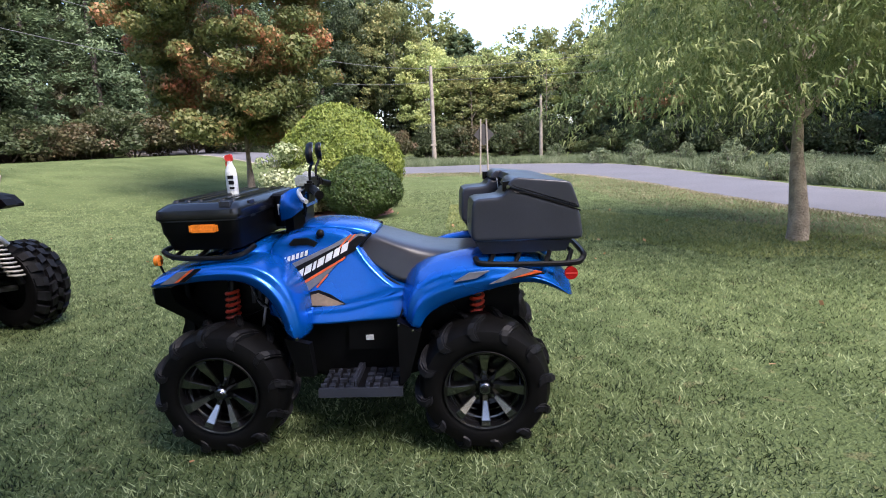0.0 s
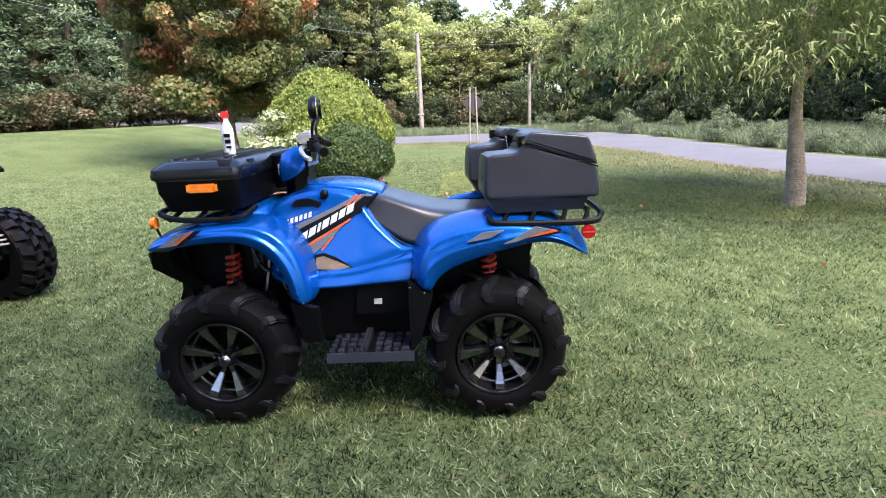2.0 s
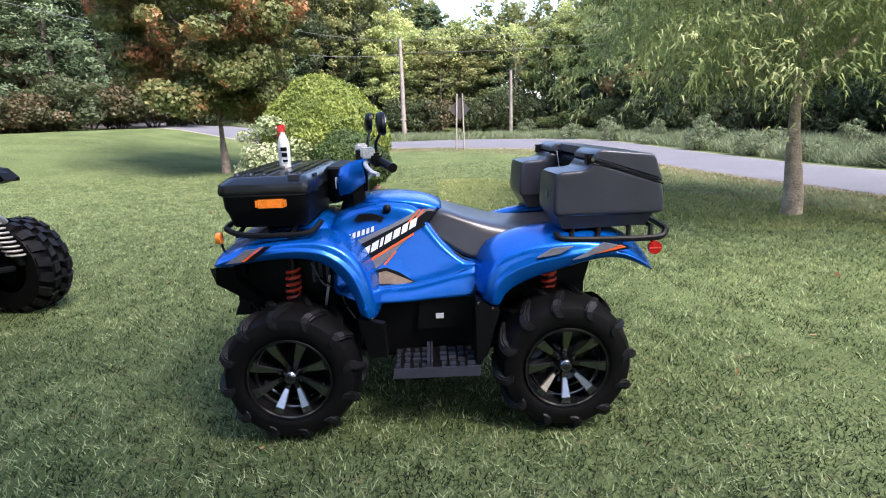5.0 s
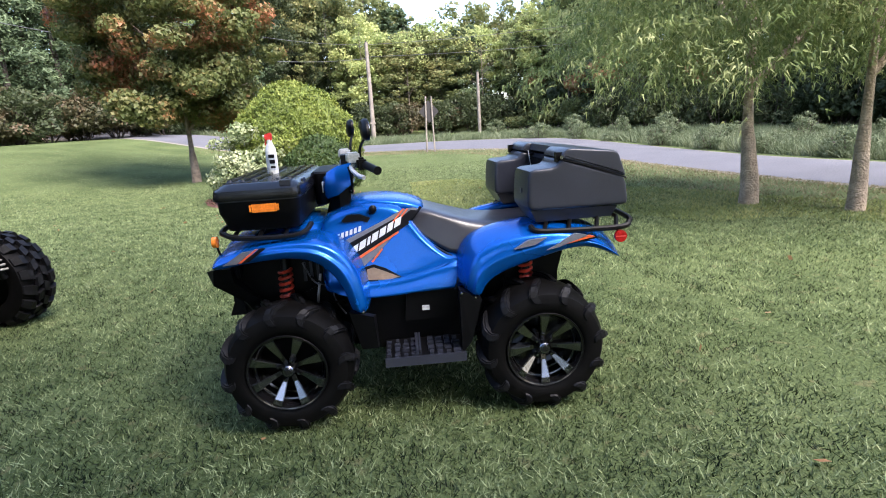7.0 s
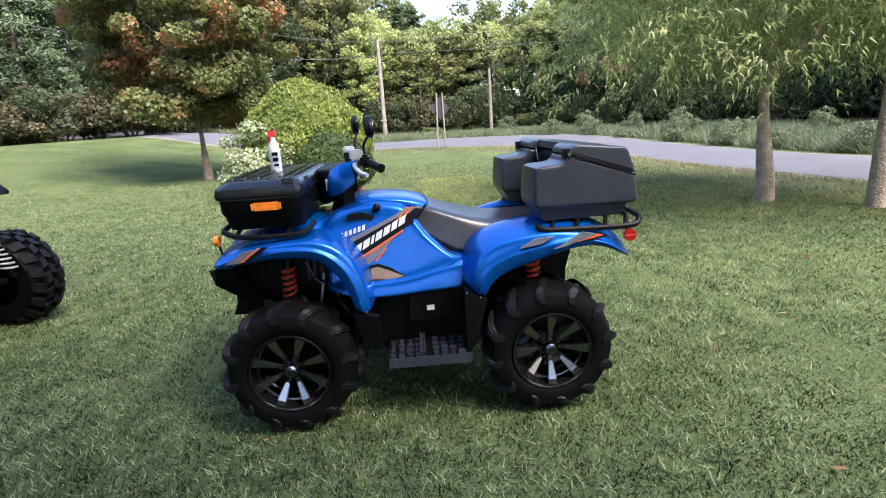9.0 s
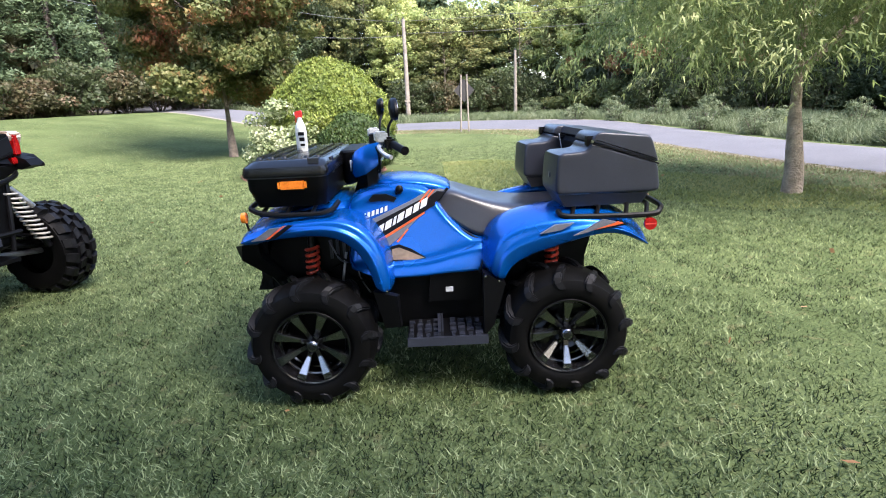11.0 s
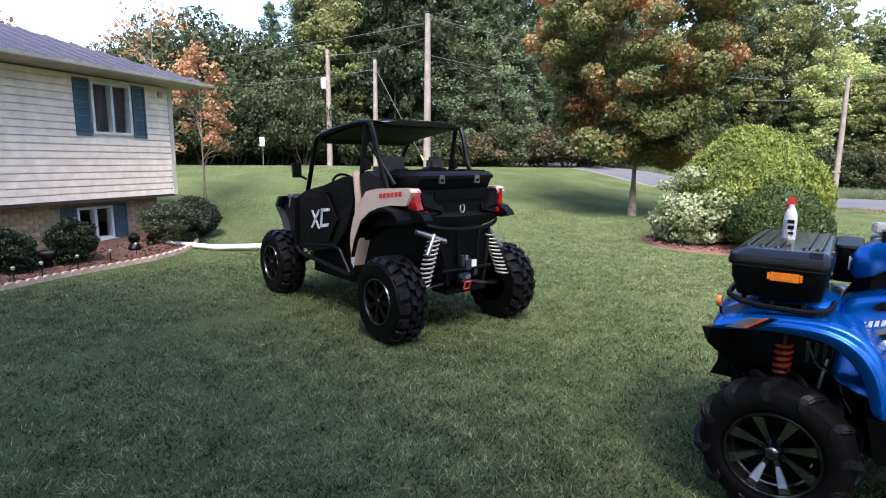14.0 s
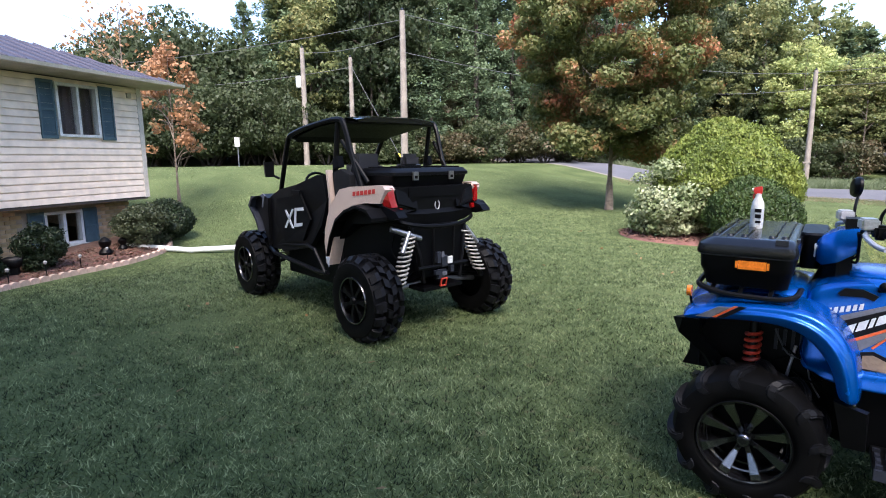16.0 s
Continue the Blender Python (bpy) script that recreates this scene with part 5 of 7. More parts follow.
    part("tank_cover", loft([[(x, CY - w, z0), (x, CY - w * 0.99, z1 - 0.03), (x, CY - w * 0.94, z1 - 0.012), (x, CY - w * 0.5, z1), (x, CY + w * 0.5, z1), (x, CY + w * 0.94, z1 - 0.012), (x, CY + w * 0.99, z1 - 0.03), (x, CY + w, z0)] for x, w, z0, z1 in ((-0.31, 0.10, 0.98, 1.04), (-0.29, 0.15, 0.99, 1.062), (-0.22, 0.185, 1.0, 1.066), (-0.12, 0.195, 0.99, 1.064), (0.0, 0.185, 0.96, 1.046), (0.075, 0.16, 0.93, 1.018), (0.09, 0.15, 0.92, 1.005), (0.095, 0.14, 0.92, 0.995))]), "blue_paint", q, smooth=True, subsurf=2)
    part("nose", loft([[(x, CY - w, z0), (x, CY - w * 0.95, z1 - 0.03), (x, CY - w * 0.7, z1), (x, CY + w * 0.7, z1), (x, CY + w * 0.95, z1 - 0.03), (x, CY + w, z0)] for x, w, z0, z1 in ((-0.97, 0.2, 0.80, 0.86), (-0.92, 0.30, 0.79, 0.90), (-0.75, 0.36, 0.82, 0.95), (-0.55, 0.34, 0.84, 0.975), (-0.42, 0.28, 0.84, 0.98))]), "blue_paint", q, smooth=True, subsurf=2)
    up = [(-0.935, 0.845), (-0.90, 0.882), (-0.78, 0.912), (-0.62, 0.932), (-0.47, 0.935), (-0.37, 0.905), (-0.29, 0.835), (-0.245, 0.74), (-0.225, 0.63), (-0.222, 0.53)]
    lo = [(-0.925, 0.815), (-0.88, 0.822), (-0.78, 0.838), (-0.64, 0.850), (-0.53, 0.848), (-0.45, 0.825), (-0.385, 0.77), (-0.34, 0.70), (-0.312, 0.62), (-0.30, 0.545)]
    for f, lab in (((lambda b: b), "blue front fender with an orange and grey stripe"), (flip, "")):
        part("front_fender", f(fender(up, lo, 0.075, 0.36)), "blue_paint", q, lab, smooth=True, subsurf=2)
    up2 = [(0.255, 0.60), (0.262, 0.70), (0.295, 0.782), (0.355, 0.832), (0.46, 0.866), (0.62, 0.886), (0.76, 0.884), (0.88, 0.862), (0.98, 0.806), (1.05, 0.725)]
    lo2 = [(0.33, 0.565), (0.345, 0.62), (0.385, 0.665), (0.45, 0.70), (0.54, 0.73), (0.64, 0.757), (0.75, 0.79), (0.86, 0.80), (0.95, 0.772), (1.045, 0.715)]
    for f in ((lambda b: b), flip):
        part("rear_fender", f(fender(up2, lo2, 0.085, 0.38, rise=0.055)), "blue_paint", q, smooth=True, subsurf=2)
        part("fender_skirt", f(loft([[(-0.315, 0.085, 0.56), (-0.20, 0.085, 0.53), (-0.19, 0.12, 0.53), (-0.31, 0.12, 0.56)], [(-0.27, 0.10, 0.36), (-0.19, 0.10, 0.36), (-0.185, 0.14, 0.36), (-0.26, 0.14, 0.36)]])), "black_plastic", q, bevel=0.01)
        part("rear_skirt", f(loft([[(0.225, 0.09, 0.63), (0.335, 0.09, 0.57), (0.335, 0.16, 0.57), (0.225, 0.16, 0.63)], [(0.225, 0.08, 0.30), (0.275, 0.08, 0.36), (0.275, 0.16, 0.36), (0.225, 0.16, 0.30)]])), "black_plastic", q, bevel=0.008)
        # footwell: side wall, ribbed tray, rim
        part("footwell", f(loft([[(-0.26, 0.30, 0.30), (0.24, 0.30, 0.30), (0.24, 0.34, 0.30), (-0.26, 0.34, 0.30)], [(-0.30, 0.27, 0.60), (0.27, 0.27, 0.63), (0.27, 0.33, 0.63), (-0.30, 0.33, 0.60)]])), "black_plastic", q, bevel=0.01)
        tray = part("foot_tray", f(box(-0.16, 0.235, 0.05, 0.31, 0.285, 0.315)), "satin_black", q, "ribbed black footrest tray", bevel=0.006)
        # edge and pads in lighter grey than the tray, for the light they catch
        part("tray_edge", f(loft([[(-0.16, 0.035, 0.28), (-0.16, 0.055, 0.28), (-0.16, 0.055, 0.322), (-0.16, 0.04, 0.322)], [(0.24, 0.035, 0.28), (0.24, 0.055, 0.28), (0.24, 0.055, 0.322), (0.24, 0.04, 0.322)]])), "grey_plastic", tray, bevel=0.005)
        rng = random.Random(7)
        bm = bmesh.new()
        for i in range(9):
            for j in range(4):
                x, y = -0.142 + i * 0.0425, 0.075 + j * 0.056
                w, d = rng.uniform(0.008, 0.02), rng.uniform(0.006, 0.022)
                if i == 4:
                    continue
                box(x - w, x + w, y - d, y + d, 0.315, 0.328 + rng.uniform(0, 0.006), bm)
        box(-0.008, 0.008, 0.06, 0.30, 0.315, 0.345, bm)
        box(0.012, 0.02, 0.06, 0.30, 0.315, 0.345, bm)
        part("tread_pad", f(bm), "grey_plastic", tray)["kind"] = "stuff"
        part("heat_shield", f(slab([(-0.225, 0.664), (-0.12, 0.658), (-0.062, 0.668), (-0.132, 0.70), (-0.19, 0.724), (-0.226, 0.716)], -0.03, 0.004)), "tan_heat_shield", q, "tan heat-shield padding behind an opening", bevel=0.006)
        part("panel_gap", f(slab([(0.268, 0.752), (0.274, 0.752), (0.222, 0.59), (0.215, 0.59)], 0.0, 0.0375)), "decal_black", q)
        part("opening_trim", f(slab([(-0.238, 0.656), (-0.118, 0.648), (-0.044, 0.662), (-0.129, 0.715), (-0.189, 0.738), (-0.238, 0.728)], -0.03, 0.002)), "decal_black", q)
        # side graphic: black band with pale slanted bars, grey and orange stripes
        band = part("side_decal", f(slab([(-0.345, 0.836), (-0.303, 0.764), (0.012, 0.932), (-0.035, 0.974)], 0.0, 0.0055)), "decal_black", q, "black and grey side graphic with orange stripes")
        for i, w in enumerate((0.034, 0.034, 0.015, 0.033, 0.033, 0.030, 0.034)):
            x0 = -0.302 + sum((0.034, 0.034, 0.015, 0.033, 0.033, 0.030, 0.034)[:i]) + 0.0085 * i
            z0 = 0.790 + (x0 + 0.302) * 0.53
            part("pale_bar", f(slab([(x0, z0), (x0 + w, z0 + w * 0.53), (x0 + w + 0.010, z0 + w * 0.53 + 0.042), (x0 + 0.010, z0 + 0.042)], 0.005, 0.0075)), "decal_white", band, "pale slanted block")
        part("panel_crease", f(slab([(-0.215, 0.640), (-0.06, 0.646), (0.09, 0.676), (0.205, 0.724), (0.08, 0.690), (-0.06, 0.664), (-0.212, 0.656)], -0.01, 0.011)), "blue_paint", q, bevel=0.004, smooth=True)
        part("grey_stripe", f(slab([(-0.298, 0.766), (-0.272, 0.722), (-0.245, 0.73), (-0.165, 0.79), (-0.06, 0.892)], 0.0, 0.004)), "decal_grey", band)
        part("grey_stripe", f(slab([(-0.345, 0.832), (-0.03, 0.968), (0.06, 1.0), (0.035, 1.008), (-0.03, 1.0), (-0.12, 0.955), (-0.36, 0.855)], 0.0, 0.004)), "decal_grey", band)
        part("orange_stripe", f(slab([(-0.292, 0.768), (-0.286, 0.757), (-0.05, 0.888), (-0.05, 0.898)], 0.0, 0.0065)), "decal_orange", band)
        part("orange_stripe", f(slab([(-0.20, 0.755), (-0.192, 0.750), (-0.135, 0.812), (-0.142, 0.816)], 0.0, 0.006)), "decal_orange", band)
        for dx in (0.0, 0.022):
            part("orange_stripe", f(slab([(-0.085 + dx, 0.938), (-0.076 + dx, 0.936), (-0.012 + dx, 1.006), (-0.022 + dx, 1.006)], 0.0, 0.006)), "decal_orange", band)
        part("black_stripe", f(slab([(-0.045, 0.955), (-0.005, 0.93), (0.062, 0.992), (0.02, 0.998)], 0.0, 0.005)), "decal_black", band)
        for i in range(6):
            x0 = -0.368 + i * 0.0225
            part("pale_mark", f(slab([(x0, 0.874 + i * 0.0065), (x0 + 0.015, 0.878 + i * 0.0065), (x0 + 0.017, 0.903 + i * 0.0065), (x0 + 0.004, 0.899 + i * 0.0065)], 0.0, 0.006)), "decal_white", q)
        for pts, mat in (([(-0.865, 0.845), (-0.80, 0.850), (-0.72, 0.908), (-0.775, 0.902)], "decal_grey"), ([(-0.795, 0.852), (-0.78, 0.853), (-0.695, 0.914), (-0.712, 0.912)], "decal_orange"), ([(-0.778, 0.852), (-0.745, 0.856), (-0.66, 0.915), (-0.69, 0.915)], "decal_black")):
            part("fender_stripe", f(plate(pts, 0.0615, 0.075)), mat, q)
        for pts, mat in (([(0.66, 0.80), (0.715, 0.81), (0.86, 0.858), (0.80, 0.872)], "decal_grey"), ([(0.735, 0.82), (0.752, 0.823), (0.895, 0.85), (0.87, 0.857)], "decal_orange"), ([(0.755, 0.822), (0.80, 0.826), (0.91, 0.842), (0.90, 0.85)], "decal_black"), ([(0.50, 0.815), (0.60, 0.83), (0.66, 0.862), (0.57, 0.855)], "decal_grey")):
            part("fender_stripe", f(plate(pts, 0.0715, 0.09)), mat, q)
        for x, y, z in ((-0.245, 0.062, 0.565), (0.30, 0.07, 0.59), (0.235, 0.075, 0.615)):
            part("bolt", f(weld(lathe([(0.001, -0.004), (0.007, -0.003), (0.008, 0.006)], 8))), "machined", q).location = (x, y if f is not flip else -y, z)
    part("warning_label", loft([[(0.042, 0.2525, 0.482), (0.080, 0.2525, 0.482), (0.080, 0.262, 0.482), (0.042, 0.262, 0.482)], [(0.042, 0.2510, 0.508), (0.080, 0.2510, 0.508), (0.080, 0.262, 0.508), (0.042, 0.262, 0.508)]]), "decal_white", q, "small white label with dark bars")
    part("footwell_cover", loft([[(-0.05, 0.26, 0.43), (0.22, 0.26, 0.43), (0.22, 0.29, 0.43), (-0.05, 0.29, 0.43)], [(-0.03, 0.25, 0.615), (0.235, 0.25, 0.635), (0.235, 0.28, 0.635), (-0.03, 0.28, 0.615)]]), "black_plastic", q, bevel=0.012)
    part("console_recess", slab([(-0.335, 0.968), (-0.325, 0.958), (-0.24, 0.962), (-0.205, 0.95), (-0.19, 0.972), (-0.245, 0.994), (-0.31, 0.992)], -0.02, 0.004), "black_plastic", q, bevel=0.004)
    part("shift_lever", tube([(-0.21, CY - 0.215, 0.96), (-0.178, CY - 0.245, 1.01)], 0.009, 8), "satin_black", q, smooth=True)
    part("shift_knob", tube(curve([(-0.182, CY - 0.24, 0.995), (-0.174, CY - 0.245, 1.012), (-0.170, CY - 0.246, 1.034)], 3), 0, 12, taper=[0.010, 0.016, 0.019, 0.021, 0.020, 0.017, 0.010]), "satin_black", q, smooth=True)
    # seat
    rings = []
    for x, w, zt, zb in ((0.0, 0.205, 0.955, 0.905), (0.03, 0.215, 0.99, 0.875), (0.09, 0.232, 1.0, 0.825), (0.16, 0.25, 0.972, 0.775), (0.225, 0.265, 0.95, 0.735), (0.27, 0.265, 0.938, 0.742), (0.34, 0.26, 0.915, 0.765), (0.48, 0.255, 0.898, 0.80), (0.62, 0.25, 0.90, 0.825), (0.74, 0.24, 0.908, 0.84), (0.80, 0.2, 0.905, 0.85)):
        h = zt - zb
        half = [(w + 0.004, zb), (w + 0.006, zb + h * 0.12), (w - 0.025 * h / 0.2, zb + h * 0.6), (w * 0.86, zt - 0.022), (w * 0.72, zt - 0.004), (w * 0.25, zt - 0.002)]
        rings.append([(x, CY - y, z) for y, z in half] + [(x, CY + y, z) for y, z in reversed(half)])
    seat = part("seat", loft(rings), "seat_vinyl", q, "smooth black vinyl seat", smooth=True, subsurf=2)
    for s in (-1, 1):
        part("seat_piping", tube(curve([(0.075, CY + s * 0.19, 1.0), (0.03, CY + s * 0.215, 0.95), (0.0, CY + s * 0.232, 0.903), (0.09, CY + s * 0.25, 0.825), (0.16, CY + s * 0.265, 0.776), (0.225, CY + s * 0.276, 0.737), (0.27, CY + s * 0.276, 0.743), (0.36, CY + s * 0.268, 0.771), (0.5, CY + s * 0.262, 0.803), (0.64, CY + s * 0.258, 0.828)], 4), 0.0085, 6), "black_plastic", seat, smooth=True)
    # handlebar, pod, mirrors
    part("headlamp_pod", loft([[(x, CY - w, z0), (x, CY - w, (z0 + z1) / 2), (x, CY - w * 0.7, z1), (x, CY + w * 0.7, z1), (x, CY + w, (z0 + z1) / 2), (x, CY + w, z0)] for x, w, z0, z1 in ((-0.435, 0.07, 1.085, 1.165), (-0.41, 0.11, 1.065, 1.20), (-0.35, 0.13, 1.085, 1.232), (-0.275, 0.12, 1.135, 1.245))]), "blue_paint", q, "blue headlamp pod", bevel=0.03, segs=4, smooth=True)
    part("pod_base", loft([[(x, CY - w, z0), (x, CY + w, z0), (x, CY + w, z1), (x, CY - w, z1)] for x, w, z0, z1 in ((-0.40, 0.08, 1.0, 1.09), (-0.35, 0.10, 0.98, 1.11), (-0.29, 0.09, 0.99, 1.15))]), "satin_black", q, bevel=0.015)
    part("pod_lens", loft([[(-0.442, CY - 0.06, 1.095), (-0.442, CY + 0.06, 1.095), (-0.442, CY + 0.06, 1.15), (-0.442, CY - 0.06, 1.15)], [(-0.42, CY - 0.07, 1.09), (-0.42, CY + 0.07, 1.09), (-0.42, CY + 0.07, 1.155), (-0.42, CY - 0.07, 1.155)]]), "white_plastic", q, bevel=0.01)
    part("steering_column", tube([(-0.42, CY, 0.9), (-0.30, CY, 1.21)], 0.045, 12), "satin_black", q, smooth=True)
    part("switch_box", loft([[(-0.37, CY - 0.06, 1.08), (-0.29, CY - 0.06, 1.09), (-0.29, CY + 0.06, 1.09), (-0.37, CY + 0.06, 1.08)], [(-0.34, CY - 0.07, 1.20), (-0.26, CY - 0.07, 1.21), (-0.26, CY + 0.07, 1.21), (-0.34, CY + 0.07, 1.20)]]), "satin_black", q, bevel=0.02)
    part("display", box(-0.33, -0.25, CY - 0.06, CY + 0.06, 1.235, 1.285), "satin_black", q, bevel=0.012)
    for s, f in ((0, steer), (1, lambda b: steer(flip(b)))):
        part("handlebar", f(tube(curve([(-0.30, CY, 1.22), (-0.30, CY - 0.10, 1.235), (-0.27, CY - 0.24, 1.245), (-0.235, CY - 0.37, 1.225)], 5), 0.013, 10)), "satin_black", q, smooth=True)
        part("grip", f(tube([(-0.263, CY - 0.265, 1.242), (-0.235, CY - 0.37, 1.225), (-0.225, CY - 0.40, 1.22)], 0, 12, taper=[0.02, 0.019, 0.022])), "rubber", q, smooth=True)
        part("control_housing", f(box(-0.305, -0.255, CY - 0.26, CY - 0.20, 1.215, 1.28)), "satin_black", q, bevel=0.012)
        part("reservoir", f(box(-0.35, -0.285, CY - 0.245, CY - 0.16, 1.255, 1.305)), "silver", q, "silver brake fluid reservoir", bevel=0.008)
        part("brake_lever", f(tube(curve([(-0.315, CY - 0.20, 1.245), (-0.335, CY - 0.25, 1.23), (-0.315, CY - 0.32, 1.20), (-0.29, CY - 0.37, 1.19)], 4), 0.011, 8)), "silver", q, "silver brake lever", smooth=True)
        part("mirror_stem", f(tube(curve([(-0.28, CY - 0.21, 1.27), (-0.275, CY - 0.22, 1.33), (-0.25, CY - 0.29, 1.385)], 4), 0.007, 8)), "satin_black", q, smooth=True)
        bm = loft([[(x + 0.018 * k, y, z) for k in (-1,) for y, z in [(CY - 0.315 + 0.074 * math.cos(t) * g, 1.415 + 0.053 * math.sin(t) * g + 0.012 * math.cos(t)) for t in [2 * math.pi * i / 16 for i in range(16)]]] for x, g in ((-0.262, 0.35), (-0.256, 0.8), (-0.24, 1.0), (-0.226, 0.97))])
        mir = part("mirror", f(bm), "satin_black", q, "black rear-view mirror", smooth=True)
        part("mirror_glass", f(loft([[(x, CY - 0.315 + 0.067 * math.cos(t), 1.415 + 0.046 * math.sin(t) + 0.012 * math.cos(t)) for t in [2 * math.pi * i / 16 for i in range(16)]] for x in (-0.2435, -0.242)])), "mirror", mir)
    for k in range(3):
        part("cable", tube(curve([(-0.28, CY - 0.20 + 0.05 * k, 1.23), (-0.275, CY - 0.13, 1.16 - 0.03 * k), (-0.31, CY - 0.06, 1.08), (-0.38, CY - 0.05, 0.95)], 5), 0.006, 6), "rubber", q, smooth=True)
    # racks
    part("rear_rack", tube(curve([(0.60, 0.16, 0.905), (0.63, 0.125, 0.885), (0.80, 0.12, 0.878), (1.04, 0.12, 0.878), (1.09, 0.14, 0.895), (1.10, 0.20, 0.915), (1.10, CY, 0.92), (1.10, 2 * CY - 0.20, 0.915), (1.09, 2 * CY - 0.14, 0.895), (1.04, 2 * CY - 0.12, 0.878), (0.63, 2 * CY - 0.125, 0.885), (0.60, 2 * CY - 0.16, 0.905)], 5), 0.014, 8), "satin_black", q, "black tubular rear rack", smooth=True)
    for x in (0.66, 0.78, 0.92, 1.02):
        part("rack_bar", tube([(x, 0.125, 0.88), (x + 0.03, 0.2, 0.915), (x + 0.03, 2 * CY - 0.2, 0.915), (x, 2 * CY - 0.125, 0.88)], 0.011, 8), "satin_black", q, smooth=True)
    part("front_rack", tube(curve([(-0.47, 0.24, 0.985), (-0.49, 0.15, 0.965), (-0.56, 0.125, 0.952), (-0.76, 0.125, 0.955), (-0.86, 0.15, 0.975), (-0.88, 0.25, 0.99), (-0.88, 2 * CY - 0.25, 0.99), (-0.86, 2 * CY - 0.15, 0.975), (-0.76, 2 * CY - 0.125, 0.955), (-0.56, 2 * CY - 0.125, 0.952), (-0.47, 2 * CY - 0.24, 0.985)], 5), 0.013, 8), "satin_black", q, "black tubular front rack", smooth=True)
    for x in (-0.82, -0.7, -0.58):
        part("rack_bar", tube([(x, 0.127, 0.955), (x, 0.25, 0.98), (x, 2 * CY - 0.25, 0.98), (x, 2 * CY - 0.127, 0.955)], 0.010, 8), "satin_black", q, smooth=True)
    for f in ((lambda b: b), flip):
        part("bumper", f(loft([[(-0.99, 0.2, 0.79), (-0.93, 0.12, 0.815), (-0.86, 0.14, 0.81), (-0.9, 0.34, 0.79)], [(-0.98, 0.22, 0.75), (-0.95, 0.15, 0.73), (-0.86, 0.17, 0.73), (-0.9, 0.34, 0.72)], [(-0.87, 0.30, 0.60), (-0.84, 0.26, 0.60), (-0.77, 0.27, 0.60), (-0.8, 0.36, 0.60)], [(-0.82, 0.36, 0.48), (-0.80, 0.34, 0.48), (-0.76, 0.34, 0.48), (-0.78, 0.4, 0.48)]])), "black_plastic", q, bevel=0.01)
    part("grille", box(-0.93, -0.88, CY - 0.25, CY + 0.25, 0.52, 0.80), "black_plastic", q, bevel=0.02)
    for s, f in ((0, lambda b: b), (1, flip)):
        mk = part("marker_lamp", f(tube([(-0.925, 0.165, 0.94), (-0.905, 0.165, 0.94)], 0.026, 16)), "amber", q, "round amber marker reflector", smooth=True)
        part("marker_bracket", f(tube([(-0.912, 0.17, 0.92), (-0.90, 0.2, 0.82)], 0.006, 6)), "satin_black", mk)
        rk = part("rear_reflector", f(tube([(1.03, 0.085, 0.838), (1.03, 0.10, 0.838)], 0.030, 18)), "red_lens", q, "round red reflector", smooth=True)
        part("reflector_cross", f(box(1.004, 1.056, 0.083, 0.0845, 0.835, 0.841)), "decal_red", rk)
        part("reflector_stalk", f(tube([(1.03, 0.1, 0.838), (1.02, 0.14, 0.89)], 0.007, 6)), "satin_black", rk)
    part("hitch_plate", box(0.80, 0.83, CY - 0.10, CY + 0.10, 0.45, 0.76), "black_plastic", q, bevel=0.01)
    return q


quad = build_quad()


def pillow(outline, y0, y1, r, steps=4):
    """A plate drawn in x and z whose outer edges are rounded off."""
    n = len(outline)
    area = sum(outline[i][0] * outline[(i + 1) % n][1] - outline[(i + 1) % n][0] * outline[i][1] for i in range(n))
    sg = 1 if area > 0 else -1

    def inset(d):
        out = []
        for i, (x, z) in enumerate(outline):
            a, b = Vector(outline[i - 1]), Vector(outline[(i + 1) % n])
            p = Vector((x, z))
            e = (p - a).normalized() + (b - p).normalized()
            e.normalize()
            out.append((x - sg * e.y * d, z + sg * e.x * d))
        return out

    rings = [[(x, y0, z) for x, z in inset(r + 0.008)]]
    for k in range(steps + 1):
        t = math.pi / 2 * k / steps
        rings.append([(x, y0 + r * (1 - math.cos(t)), z) for x, z in inset(r * (1 - math.sin(t)))])
    for k in range(steps, -1, -1):
        t = math.pi / 2 * k / steps
        rings.append([(x, y1 - r * (1 - math.cos(t)), z) for x, z in inset(r * (1 - math.sin(t)))])
    rings.append([(x, y1, z) for x, z in inset(r + 0.008)])
    return loft(rings)


def soft_corners(outline, r=0.016):
    """Cuts each corner of an outline into a short curve."""
    out, n = [], len(outline)
    for i, p in enumerate(outline):
        p, a, b = Vector(p), Vector(outline[i - 1]), Vector(outline[(i + 1) % n])
        u, w = a - p, b - p
        p0, p1 = p + u.normalized() * min(r, u.length * 0.4), p + w.normalized() * min(r, w.length * 0.4)
        for t in (0.0, 0.5, 1.0):
            out.append(tuple(p0 * (1 - t) ** 2 + p * 2 * t * (1 - t) + p1 * t * t))
    return out


